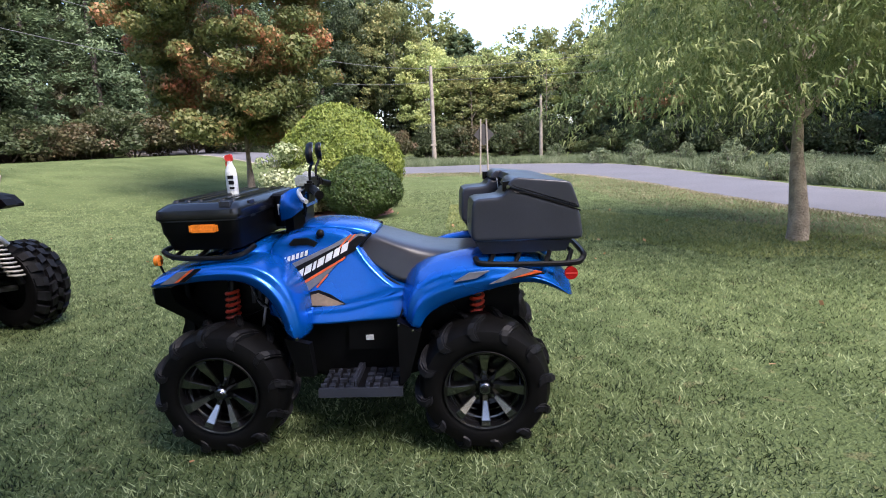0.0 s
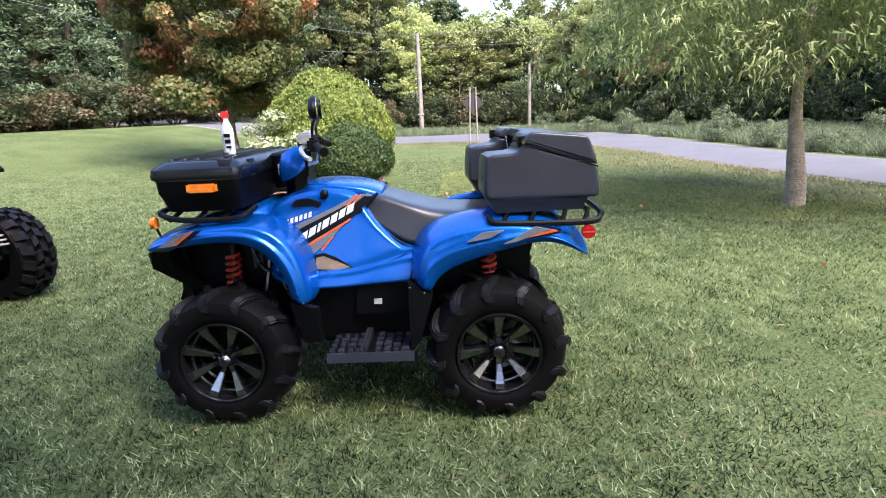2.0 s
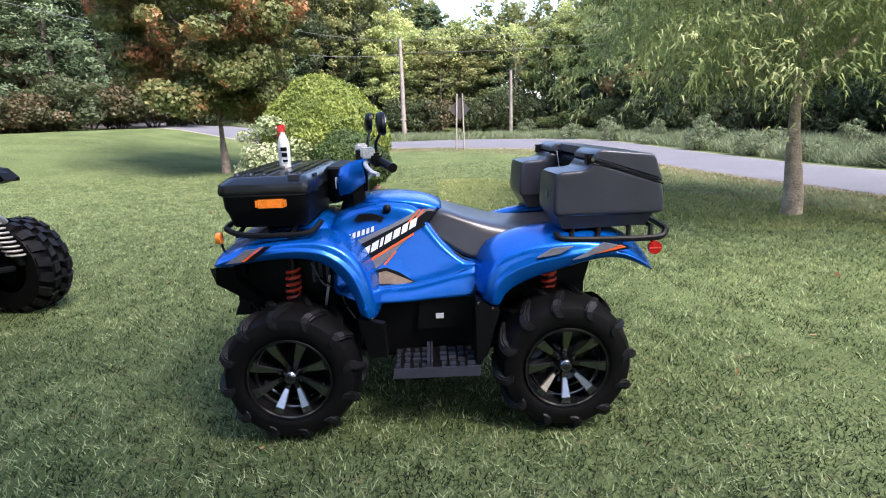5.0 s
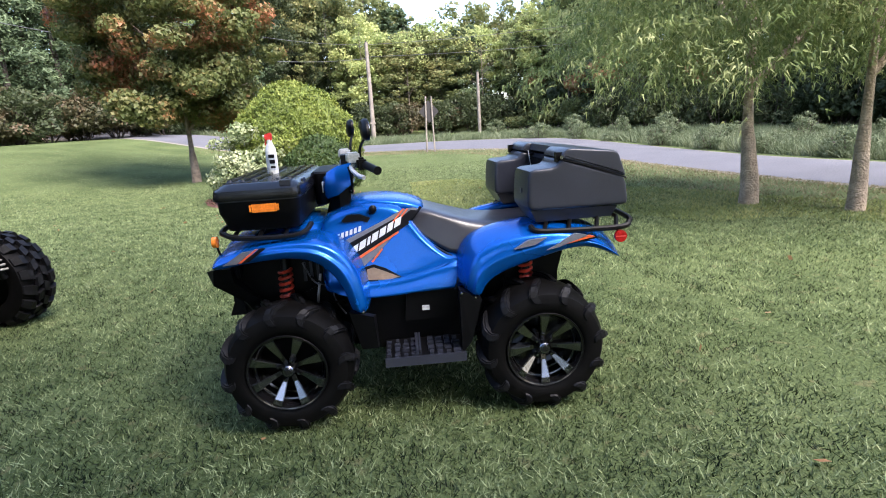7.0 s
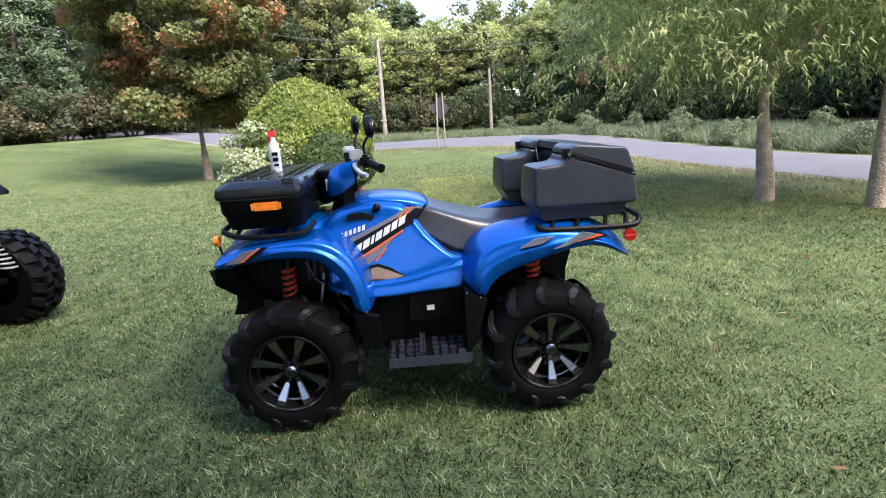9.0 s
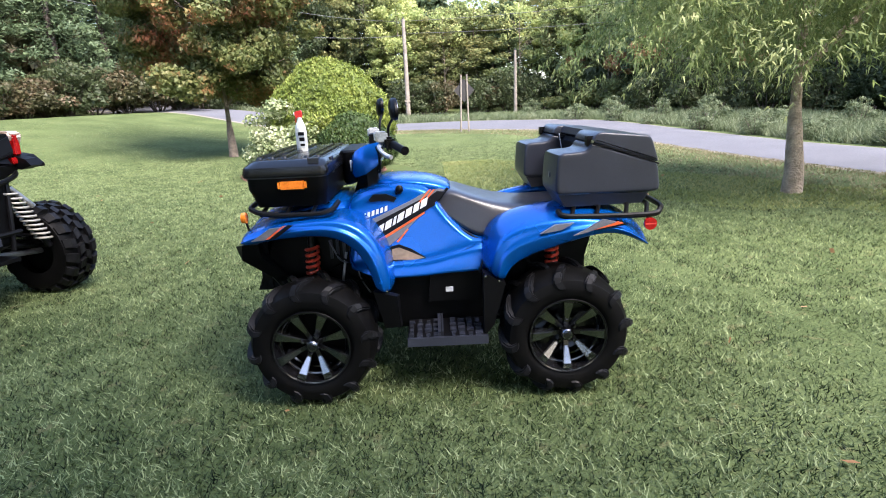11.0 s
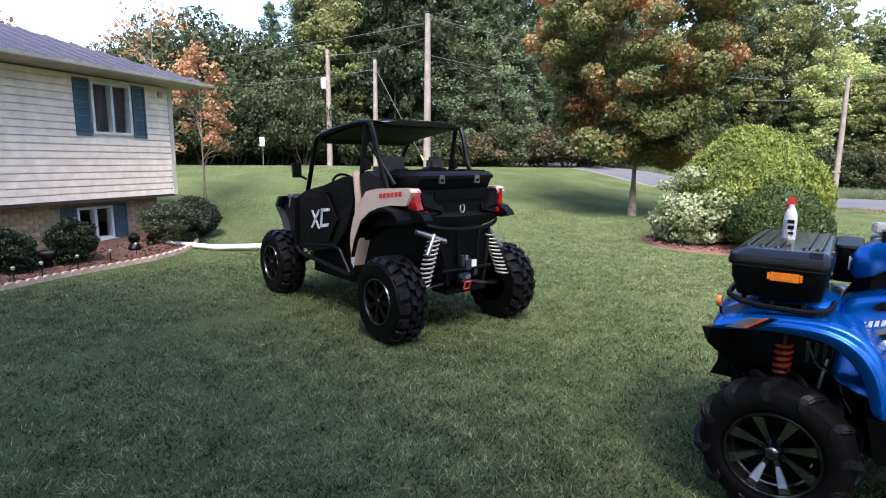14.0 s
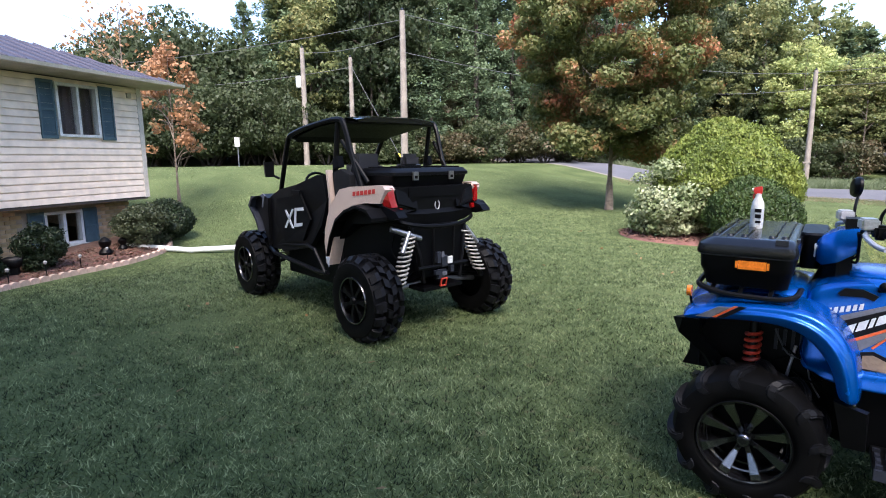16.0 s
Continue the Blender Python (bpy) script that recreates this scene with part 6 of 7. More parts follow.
def build_rear_box():
    """Moulded cargo box: two side pods reach forward past a recessed middle, sloping lid on top."""
    b = thing("rear_cargo_box", "dark grey moulded plastic cargo box on the quad's rear rack", "cargo box", pose(0.85, 0.16, 0) @ pose(0, 0, 0, 0, 0, 4.5) @ pose(-0.85, -0.16, 0))
    body = [(0.59, 0.982), (0.584, 1.03), (0.594, 1.18), (0.735, 1.186), (0.752, 1.227), (1.088, 1.118), (1.108, 0.975)]
    lid = [(0.746, 1.229), (0.785, 1.274), (1.045, 1.246), (1.092, 1.115)]
    for y0, y1 in ((0.16, 0.41), (2 * CY - 0.41, 2 * CY - 0.16)):
        part("side_pod", pillow(soft_corners(body, 0.03), y0, y1, 0.016), "grey_plastic", b, smooth=True)
        part("pod_base", loft([[(0.60, y0 + 0.01, 0.984), (1.05, y0 + 0.01, 0.974), (1.05, y1 - 0.01, 0.974), (0.60, y1 - 0.01, 0.984)], [(0.64, y0 + 0.035, 0.918), (1.03, y0 + 0.035, 0.918), (1.03, y1 - 0.02, 0.918), (0.64, y1 - 0.02, 0.918)]]), "grey_plastic", b, bevel=0.012)
        part("pod_lid", pillow(soft_corners(lid, 0.022), y0 - 0.003, y1 + 0.003, 0.010), "grey_plastic", b, smooth=True)
        yl = y0 if y0 < CY else y1
        s = 1 if y0 < CY else -1
        part("latch", box(0.735, 0.775, yl + s * 0.03 - 0.014, yl + s * 0.03 + 0.014, 1.21, 1.255), "satin_black", b, bevel=0.006)
        part("latch_pin", tube([(0.755, yl - s * 0.006, 1.232), (0.755, yl + s * 0.01, 1.232)], 0.009, 8), "machined", b, smooth=True)
        part("lid_strap", tube(curve([(0.76, yl - s * 0.003, 1.219), (0.88, yl - s * 0.003, 1.186), (1.088, yl - s * 0.003, 1.111)], 4), 0.0035, 6), "black_plastic", b, smooth=True)
    part("middle_body", plate([(0.84, 0.93), (0.82, 1.2), (0.83, 1.215), (1.085, 1.115), (1.105, 0.975), (1.05, 0.93)], 0.405, 2 * CY - 0.405), "grey_plastic", b, bevel=0.01)
    part("middle_lid", plate([(0.80, 1.235), (0.815, 1.268), (1.02, 1.25), (1.055, 1.236), (1.07, 1.205), (1.088, 1.124)], 0.40, 2 * CY - 0.40), "grey_plastic", b, bevel=0.012, segs=2, smooth=True)
    part("recess_pad", box(0.80, 0.838, 0.43, 2 * CY - 0.43, 0.99, 1.19), "black_plastic", b, "black padded recess panel", bevel=0.012)
    for y in (0.42, 2 * CY - 0.42):
        part("recess_strap", tube([(0.79, y, 1.23), (0.80, y + (0.03 if y < CY else -0.03), 1.12)], 0.0028, 6), "decal_white", b)
    part("pod_badge", loft([[(0.5805, 0.26, 1.06), (0.5805, 0.28, 1.06), (0.5835, 0.28, 1.06), (0.5835, 0.26, 1.06)], [(0.582, 0.26, 1.085), (0.582, 0.28, 1.085), (0.585, 0.28, 1.085), (0.585, 0.26, 1.085)]]), "decal_grey", b)
    return b


build_rear_box()


def rounded(x0, x1, y0, y1, r, z, n=5):
    pts = []
    for cx, cy, a0 in ((x1 - r, y1 - r, 0), (x0 + r, y1 - r, 90), (x0 + r, y0 + r, 180), (x1 - r, y0 + r, 270)):
        for i in range(n + 1):
            a = radians(a0 + 90 * i / n)
            pts.append((cx + r * math.cos(a), cy + r * math.sin(a), z))
    return pts


def build_front_box():
    b = thing("front_cargo_box", "black plastic cargo box with amber reflector on the front rack", "cargo box")
    x0, x1, y0, y1 = -0.885, -0.50, 0.135, 2 * CY - 0.135
    part("tub", loft([rounded(x0 + 0.03, x1 - 0.02, y0 + 0.035, y1 - 0.035, 0.05, 0.985), rounded(x0 + 0.014, x1 - 0.008, y0 + 0.014, y1 - 0.014, 0.05, 1.05), rounded(x0 + 0.006, x1 - 0.002, y0 + 0.008, y1 - 0.008, 0.045, 1.07), rounded(x0 + 0.004, x1, y0 + 0.004, y1 - 0.004, 0.045, 1.130)]), "black_plastic", b, smooth=True)
    part("lid", loft([rounded(x0 - 0.010, x1 + 0.010, y0 - 0.008, y1 + 0.008, 0.05, 1.133), rounded(x0 - 0.012, x1 + 0.012, y0 - 0.01, y1 + 0.01, 0.05, 1.148), rounded(x0 - 0.006, x1 + 0.008, y0 - 0.004, y1 + 0.004, 0.05, 1.178), rounded(x0 + 0.03, x1 - 0.01, y0 + 0.03, y1 - 0.03, 0.05, 1.204), rounded(x0 + 0.05, x1 - 0.03, y0 + 0.05, y1 - 0.05, 0.05, 1.208)]), "lid_plastic", b, "ribbed black lid", smooth=True)
    for x in (-0.83, -0.77, -0.71, -0.60, -0.55):
        part("lid_rib", loft([rounded(x - 0.016, x + 0.016, y0 + 0.09, y1 - 0.09, 0.014, 1.206), rounded(x - 0.012, x + 0.012, y0 + 0.10, y1 - 0.10, 0.012, 1.218)]), "lid_plastic", b, smooth=True)
    part("rear_bin", loft([rounded(-0.50, -0.40, 0.62, 1.04, 0.04, 1.02), rounded(-0.50, -0.385, 0.60, 1.06, 0.04, 1.19), rounded(-0.50, -0.395, 0.61, 1.05, 0.04, 1.20)]), "satin_black", b, smooth=True)
    part("seal", loft([rounded(x0 - 0.002, x1 + 0.002, y0 - 0.001, y1 + 0.001, 0.047, 1.126), rounded(x0 - 0.002, x1 + 0.002, y0 - 0.001, y1 + 0.001, 0.047, 1.1325)]), "grey_plastic", b, smooth=True)
    ref = part("reflector", box(-0.715, -0.605, 0.128, 0.146, 1.074, 1.112), "amber", b, "rectangular amber reflector", bevel=0.004)
    for x in (-0.722, -0.598):
        part("reflector_end", box(x - 0.005, x + 0.005, 0.129, 0.146, 1.078, 1.108), "amber", ref)
    part("buckle", box(-0.525, -0.495, 0.3, 0.36, 1.12, 1.20), "grey_plastic", b, bevel=0.006)
    part("buckle", box(-0.58, -0.53, 0.148, 0.19, 1.16, 1.212), "grey_plastic", b, bevel=0.006)
    return b


build_front_box()


def build_bottle():
    b = thing("spray_bottle", "white spray bottle with red trigger standing on a cargo box", "spray bottle", Matrix.Translation((-0.70, 0.60, 1.208)) @ Matrix.Diagonal((0.8, 0.8, 1.0, 1.0)))
    part("bottle", lathe_up([(0.001, 0), (0.034, 0), (0.037, 0.005), (0.037, 0.11), (0.033, 0.135), (0.022, 0.155), (0.016, 0.168), (0.016, 0.18), (0.001, 0.18)], (0, 0, 0)), "white_plastic", b, smooth=True)
    part("bottle_label", lathe_up([(0.0375, 0.02), (0.0378, 0.02), (0.0378, 0.10), (0.0375, 0.10)], (0, 0, 0)), "decal_white", b)
    for i, (z, h) in enumerate(((0.085, 0.018), (0.055, 0.02), (0.03, 0.012))):
        part("label_bar", plate([(-0.012 + 0.004 * i, z), (0.026, z), (0.026, z + h), (-0.012 + 0.004 * i, z + h)], -0.0385, -0.03), "decal_black", b, "dark bars of the label")
    part("spray_head", loft([[(x, -0.012, z0), (x, 0.012, z0), (x, 0.010, z1), (x, -0.010, z1)] for x, z0, z1 in ((-0.028, 0.190, 0.206), (-0.016, 0.176, 0.212), (0.012, 0.173, 0.216), (0.019, 0.184, 0.209))]), "red_plastic", b, "red spray trigger head", bevel=0.004)
    part("trigger", tube(curve([(-0.018, 0, 0.186), (-0.027, 0, 0.17), (-0.026, 0, 0.152)], 4), 0.005, 6), "red_plastic", b, smooth=True)
    part("nozzle", tube([(-0.028, 0, 0.198), (-0.038, 0, 0.198)], 0.008, 10), "white_plastic", b, smooth=True)
    return b


build_bottle()


# ---- side-by-side: local x forwards, y to its left, rear axle at x = 0 ----
def block_tread(r, width, count):
    """Stepped tread blocks with gaps, wrapped over the shoulders."""
    bm = bmesh.new()
    for k in range(count):
        for row, (y0, y1, da, skew) in enumerate(((-0.012, 0.27, 0.0, 0.05), (0.33, 0.50, 0.5, -0.06), (0.52, 0.69, 0.0, 0.06), (0.75, 1.03, 0.5, -0.05))):
            a = 2 * math.pi * (k + da) / count
            hw = 0.56 * math.pi / count
            rings = []
            for t in (0, 0.5, 1):
                y = (y0 + (y1 - y0) * t) * width
                edge = max(0, abs(y / width - 0.5) - 0.36) / 0.16
                rr = r - 0.036 * edge ** 1.6
                sk = skew * (t - 0.5)
                deep = rr - 0.036
                rings.append([(rr * math.cos(a + sk - hw), y, rr * math.sin(a + sk - hw)), (rr * math.cos(a + sk + hw), y, rr * math.sin(a + sk + hw)), (deep * math.cos(a + sk + hw * 1.15), y, deep * math.sin(a + sk + hw * 1.15)), (deep * math.cos(a + sk - hw * 1.15), y, deep * math.sin(a + sk - hw * 1.15))])
            loft(rings, bm=bm)
    return bm


def trail_wheel(parent, m, width, r=0.365, first={}):
    """Tyre and black beadlock rim; the outer face is at y = 0 and looks along -y."""
    w = width
    tyre = part("wheel", lathe([(0.185, 0.02), (0.2, -0.004), (0.25, -0.018), (0.31, -0.012), (0.325, 0.02), (0.333, 0.07), (0.334, w / 2), (0.333, w - 0.07), (0.325, w - 0.02), (0.31, w + 0.012), (0.25, w + 0.018), (0.185, w)], 52), "rubber", parent, "black knobbly trail tyre on a black rim", smooth=True)
    tyre.matrix_basis = m
    part("tread", block_tread(r + 0.003, w, 18), "lug_rubber", tyre, "chunky tread blocks")
    part("rim", weld(lathe([(0.200, -0.008), (0.196, -0.018), (0.186, -0.016), (0.178, 0.01), (0.172, 0.08), (0.06, 0.10), (0.001, 0.10)], 52)), "gloss_black", tyre, smooth=True)
    part("rim_ring", weld(lathe([(0.1845, -0.0165), (0.189, -0.0185), (0.1935, -0.018), (0.19, -0.012)], 52)), "machined", tyre, "bright machined rim ring", smooth=True)
    for k in range(7):
        bm = loft([[(r0, y0, -h0), (r0, y0, h0), (r0, y1, h0), (r0, y1, -h0)] for r0, h0, y0, y1 in ((0.03, 0.016, 0.0, 0.05), (0.11, 0.013, -0.004, 0.05), (0.178, 0.028, 0.0, 0.05))])
        part("spoke", bm, "satin_black", tyre, bevel=0.003, segs=1).matrix_basis = Matrix.Rotation(-2 * math.pi * k / 7, 4, "Y")
    part("hub_cap", weld(lathe([(0.001, -0.02), (0.026, -0.018), (0.034, -0.005), (0.036, 0.02)], 20)), "satin_black", tyre, smooth=True)
    part("back_plate", weld(lathe([(0.001, w - 0.09), (0.18, w - 0.09), (0.18, w - 0.07), (0.001, w - 0.07)], 24)), "black_plastic", tyre)
    return tyre


def mirror_y(bm):
    for v in bm.verts:
        v.co.y = -v.co.y
    bmesh.ops.reverse_faces(bm, faces=bm.faces)
    return bm


LOW_PARTS = ("wheel", "tread", "rim", "spoke", "hub", "back_plate", "trailing", "radius", "axle", "shock", "reservoir", "lower_frame", "skid", "chassis", "engine", "bracket", "front_", "frame_tube", "tow_hook", "plate_holder", "sill")


def narrow_tail(ob):
    """The upper body draws in towards the tail."""
    for c in ob.children_recursive:
        if c.type == "MESH" and not c.name.startswith(LOW_PARTS):
            for v in c.data.vertices:
                v.co.y *= 1 - 0.17 * min(1.25, max(0.0, 1.1 - v.co.x))


def build_utv():
    u = thing("side_by_side", "black and tan side-by-side off-road buggy with roll cage", "off-road buggy", pose(-3.495, 1.50, -0.02, 0, 0, 166.7))
    for x, yo, w in ((0.0, 0.83, 0.27), (2.3, 0.84, 0.25)):
        trail_wheel(u, Matrix.Translation((x, yo, 0.382)) @ Matrix.Rotation(math.pi, 4, "Z") @ Matrix.Scale(1.055, 4), w)
        trail_wheel(u, Matrix.Translation((x, -yo, 0.382)) @ Matrix.Scale(1.055, 4), w)
    same = (lambda b: b, mirror_y)
    part("chassis", loft([[(x, -w, z0), (x, w, z0), (x, w, z1), (x, -w, z1)] for x, w, z0, z1 in ((-0.18, 0.25, 0.52, 1.0), (0.1, 0.32, 0.42, 1.05), (0.6, 0.55, 0.36, 0.9), (1.7, 0.58, 0.36, 0.75), (2.1, 0.38, 0.4, 0.85), (2.5, 0.32, 0.5, 0.7))]), "black_plastic", u, bevel=0.02)
    part("bed_body", loft([[(x, -w, z0), (x, w, z0), (x, w * 1.0, z1), (x, -w * 1.0, z1)] for x, w, z0, z1 in ((-0.10, 0.56, 1.06, 1.33), (0.1, 0.66, 1.02, 1.345), (0.35, 0.68, 1.0, 1.345), (0.62, 0.66, 0.8, 1.34))]), "satin_black", u, bevel=0.03)
    for f in same:
        door = part("door", f(plate([(1.93, 1.08), (1.90, 1.16), (1.62, 1.27), (1.2, 1.34), (0.84, 1.44), (0.76, 1.44), (0.70, 1.2), (0.80, 0.95), (1.0, 0.72), (1.5, 0.62), (1.85, 0.62)], 0.64, 0.70)), "satin_black", u, "black half door with a pale emblem", bevel=0.015, segs=2)
        part("door_panel", f(plate([(1.72, 0.92), (1.66, 1.17), (1.12, 1.24), (0.96, 1.0), (1.1, 0.78), (1.5, 0.72)], 0.695, 0.715)), "black_plastic", door, bevel=0.012)
        part("door_handle", f(box(1.12, 1.30, 0.70, 0.722, 1.24, 1.28)), "black_plastic", door, bevel=0.008)
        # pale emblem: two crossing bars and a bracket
        for pts in ([(1.47, 1.065), (1.43, 1.065), (1.28, 0.885), (1.32, 0.885)], [(1.30, 1.085), (1.26, 1.085), (1.45, 0.875), (1.49, 0.875)], [(1.235, 1.10), (1.07, 1.115), (1.065, 1.085), (1.205, 1.07)], [(1.24, 1.10), (1.205, 1.10), (1.235, 0.905), (1.27, 0.905)], [(1.26, 0.935), (1.085, 0.96), (1.10, 0.925), (1.26, 0.90)]):
            part("emblem_bar", f(plate(pts, 0.714, 0.7215)), "decal_white", door)
        part("sill", f(tube([(2.0, 0.66, 0.60), (1.8, 0.70, 0.56), (0.75, 0.72, 0.50), (0.62, 0.72, 0.52)], 0.024, 8)), "satin_black", u, smooth=True)
        part("sill_guard", f(tube([(1.05, 0.70, 0.74), (0.84, 0.73, 0.72), (0.64, 0.73, 0.50)], 0.018, 8)), "satin_black", u, smooth=True)
        part("sill_guard", f(tube([(1.75, 0.68, 0.66), (1.05, 0.70, 0.735)], 0.016, 8)), "satin_black", u, smooth=True)
        quarter = part("quarter_panel", f(plate([(0.46, 1.315), (0.30, 1.345), (0.02, 1.362), (-0.12, 1.362), (-0.15, 1.33), (-0.08, 1.21), (0.12, 1.205), (0.30, 1.17), (0.45, 1.09), (0.53, 0.96), (0.585, 0.80), (0.625, 0.68), (0.665, 0.58), (0.70, 0.60), (0.70, 0.70), (0.715, 0.80), (0.70, 0.92), (0.655, 1.05), (0.60, 1.16)], 0.60, 0.735)), "tan_paint", u, "tan quarter panel with red marks", bevel=0.018, segs=2, smooth=True)
        part("pillar_trim", f(plate([(0.665, 1.49), (0.645, 1.49), (0.605, 1.22), (0.60, 1.10), (0.645, 1.06), (0.632, 1.22)], 0.66, 0.728)), "tan_paint", u, bevel=0.01)
        part("side_vent", f(plate([(0.61, 1.46), (0.50, 1.50), (0.36, 1.45), (0.36, 1.345), (0.5, 1.30), (0.575, 1.2)], 0.62, 0.69)), "grey_mesh", u, "dark mesh side vent", bevel=0.008)
        part("mark_patch", f(plate([(0.64, 0.66), (0.66, 0.56), (0.68, 0.60), (0.70, 0.66)], 0.734, 0.738)), "decal_white", quarter)
        for i in range(6):
            x0 = 0.27 - i * 0.052
            part("red_bar", f(plate([(x0, 1.262 + 0.006 * i), (x0 - 0.035, 1.265 + 0.006 * i), (x0 - 0.038, 1.305 + 0.006 * i), (x0 - 0.004, 1.30 + 0.006 * i)], 0.733, 0.741)), "decal_red", quarter)
        part("wheel_arch", f(loft([[(x, 0.5, z), (x, 0.715, z - 0.004), (x, 0.715, z - 0.03), (x, 0.5, z - 0.03)] for x, z in ((-0.14, 1.10), (-0.05, 1.17), (0.12, 1.195), (0.30, 1.145), (0.46, 1.05), (0.585, 0.86), (0.645, 0.70))])), "black_plastic", u)
        part("tail_light", f(loft([[(-0.07, 0.712, 1.35), (-0.13, 0.69, 1.345), (-0.15, 0.625, 1.34), (-0.07, 0.625, 1.34)], [(-0.08, 0.712, 1.25), (-0.15, 0.68, 1.24), (-0.165, 0.61, 1.24), (-0.07, 0.61, 1.24)], [(-0.09, 0.69, 1.18), (-0.165, 0.66, 1.175), (-0.175, 0.59, 1.18), (-0.06, 0.59, 1.18)]])), "red_lens", u, "angular red tail light", bevel=0.012)
        part("light_bezel", f(loft([[(0.0, 0.715, 1.352), (-0.068, 0.715, 1.352), (-0.068, 0.60, 1.348), (0.0, 0.60, 1.348)], [(-0.02, 0.715, 1.23), (-0.078, 0.715, 1.23), (-0.078, 0.59, 1.23), (-0.02, 0.59, 1.23)], [(-0.05, 0.695, 1.17), (-0.088, 0.695, 1.17), (-0.088, 0.58, 1.17), (-0.05, 0.58, 1.17)]])), "gloss_black", u)
        part("stop_light", f(loft([[(-0.06, 0.65, 1.17), (-0.172, 0.645, 1.168), (-0.178, 0.53, 1.165), (-0.06, 0.53, 1.168)], [(-0.06, 0.63, 1.12), (-0.176, 0.625, 1.118), (-0.182, 0.54, 1.115), (-0.06, 0.54, 1.118)]])), "red_lens", u, "small red stop light", bevel=0.008)
        part("tail_fin", f(loft([[(-0.14, 0.59, 1.335), (-0.15, 0.46, 1.30), (-0.10, 0.46, 1.30), (-0.09, 0.59, 1.335)], [(-0.17, 0.58, 1.21), (-0.185, 0.34, 1.155), (-0.12, 0.34, 1.155), (-0.1, 0.58, 1.2)], [(-0.165, 0.57, 1.18), (-0.165, 0.32, 1.13), (-0.12, 0.32, 1.13), (-0.1, 0.57, 1.17)]])), "satin_black", u, bevel=0.008)
        part("front_fender", f(plate([(1.84, 1.17), (1.98, 1.21), (2.12, 1.16), (2.20, 1.06), (2.10, 1.00), (2.0, 0.90), (1.93, 0.76), (1.86, 0.64)], 0.58, 0.735)), "satin_black", u, "dark sculpted front fender", bevel=0.025, segs=2)
        part("front_fender_edge", f(plate([(2.0, 1.19), (2.12, 1.15), (2.19, 1.06), (2.13, 1.02), (2.04, 0.93), (1.97, 0.80), (1.985, 0.79), (2.06, 0.91), (2.15, 1.0), (2.235, 1.07), (2.14, 1.18)], 0.72, 0.80)), "grey_plastic", u, "grey fender flare", bevel=0.008)
        part("fender_cap", f(plate([(2.05, 1.185), (1.94, 1.215), (1.90, 1.19), (1.97, 1.06), (1.985, 1.07), (1.95, 1.17)], 0.728, 0.745)), "decal_grey", u, "pale grey fender trim", bevel=0.004)
        part("mirror", f(loft([[(1.80, 0.66, 1.40), (1.80, 0.76, 1.40), (1.80, 0.77, 1.56), (1.80, 0.66, 1.57)], [(1.87, 0.68, 1.41), (1.87, 0.74, 1.41), (1.87, 0.75, 1.55), (1.87, 0.68, 1.56)]])), "satin_black", u, "black side mirror", bevel=0.02)
        part("mirror_arm", f(tube([(1.80, 0.60, 1.38), (1.84, 0.68, 1.43)], 0.014, 6)), "satin_black", u)
        # cage
        part("cage_tube", f(tube(curve([(1.92, 0.55, 1.16), (1.75, 0.58, 1.42), (1.56, 0.60, 1.76), (1.42, 0.61, 1.85), (0.9, 0.62, 1.93), (0.6, 0.62, 1.955), (0.50, 0.62, 1.90), (0.40, 0.62, 1.62), (0.28, 0.62, 1.34)], 5), 0.026, 8)), "satin_black", u, "black roll-cage tube", smooth=True)
        part("cage_tube", f(tube([(0.60, 0.61, 1.94), (0.68, 0.60, 1.5), (0.72, 0.60, 1.2)], 0.026, 8)), "satin_black", u, smooth=True)
        part("cage_tube", f(tube([(0.54, 0.62, 1.76), (0.20, 0.60, 1.38)], 0.02, 8)), "satin_black", u, smooth=True)
        part("shoulder_pad", f(plate([(0.66, 1.60), (0.60, 1.62), (0.58, 1.52), (0.66, 1.50)], 0.57, 0.64)), "black_plastic", u, bevel=0.01)
        # seats
        seat = part("seat", f(loft([[(x, 0.10, z), (x, 0.50, z), (x + 0.10, 0.48, z + 0.02), (x + 0.10, 0.12, z + 0.02)] for x, z in ((0.72, 0.7), (0.68, 0.95), (0.60, 1.3), (0.56, 1.52))])), "seat_vinyl", u, "black bucket seat", bevel=0.03)
        part("headrest", f(box(0.54, 0.64, 0.18, 0.42, 1.50, 1.64)), "seat_vinyl", seat, bevel=0.035)
        # suspension
        for dx, z in ((-0.02, 0.50), (-0.1, 0.42), (0.1, 0.42)):
            part("trailing_arm", f(tube([(dx + 0.02, 0.62, z), (0.1 + dx, 0.24, z + 0.08)], 0.02, 8)), "satin_black", u, smooth=True)
        part("trailing_arm", f(tube([(-0.02, 0.60, 0.46), (0.55, 0.52, 0.48)], 0.035, 8)), "satin_black", u, smooth=True)
        part("axle", f(tube([(0.0, 0.1, 0.44), (0.0, 0.66, 0.365)], 0.025, 8)), "steel", u, smooth=True)
        part("shock_spring", f(coil(-0.21, 0.50, 0.50, 0.92, (0.05, -0.17), 0.056, 0.0095, 11)), "white_spring", u, "pale coil spring", smooth=True)
        part("shock_body", f(tube([(-0.215, 0.52, 0.44), (-0.155, 0.32, 0.96)], 0.028, 10)), "satin_black", u, smooth=True)
        part("reservoir", f(tube([(-0.22, 0.46, 0.78), (-0.17, 0.34, 0.95)], 0.022, 10)), "steel", u, smooth=True)
        part("radius_rod", f(tube([(-0.13, 0.16, 0.6), (-0.12, 0.64, 0.48)], 0.014, 8)), "machined", u, smooth=True)
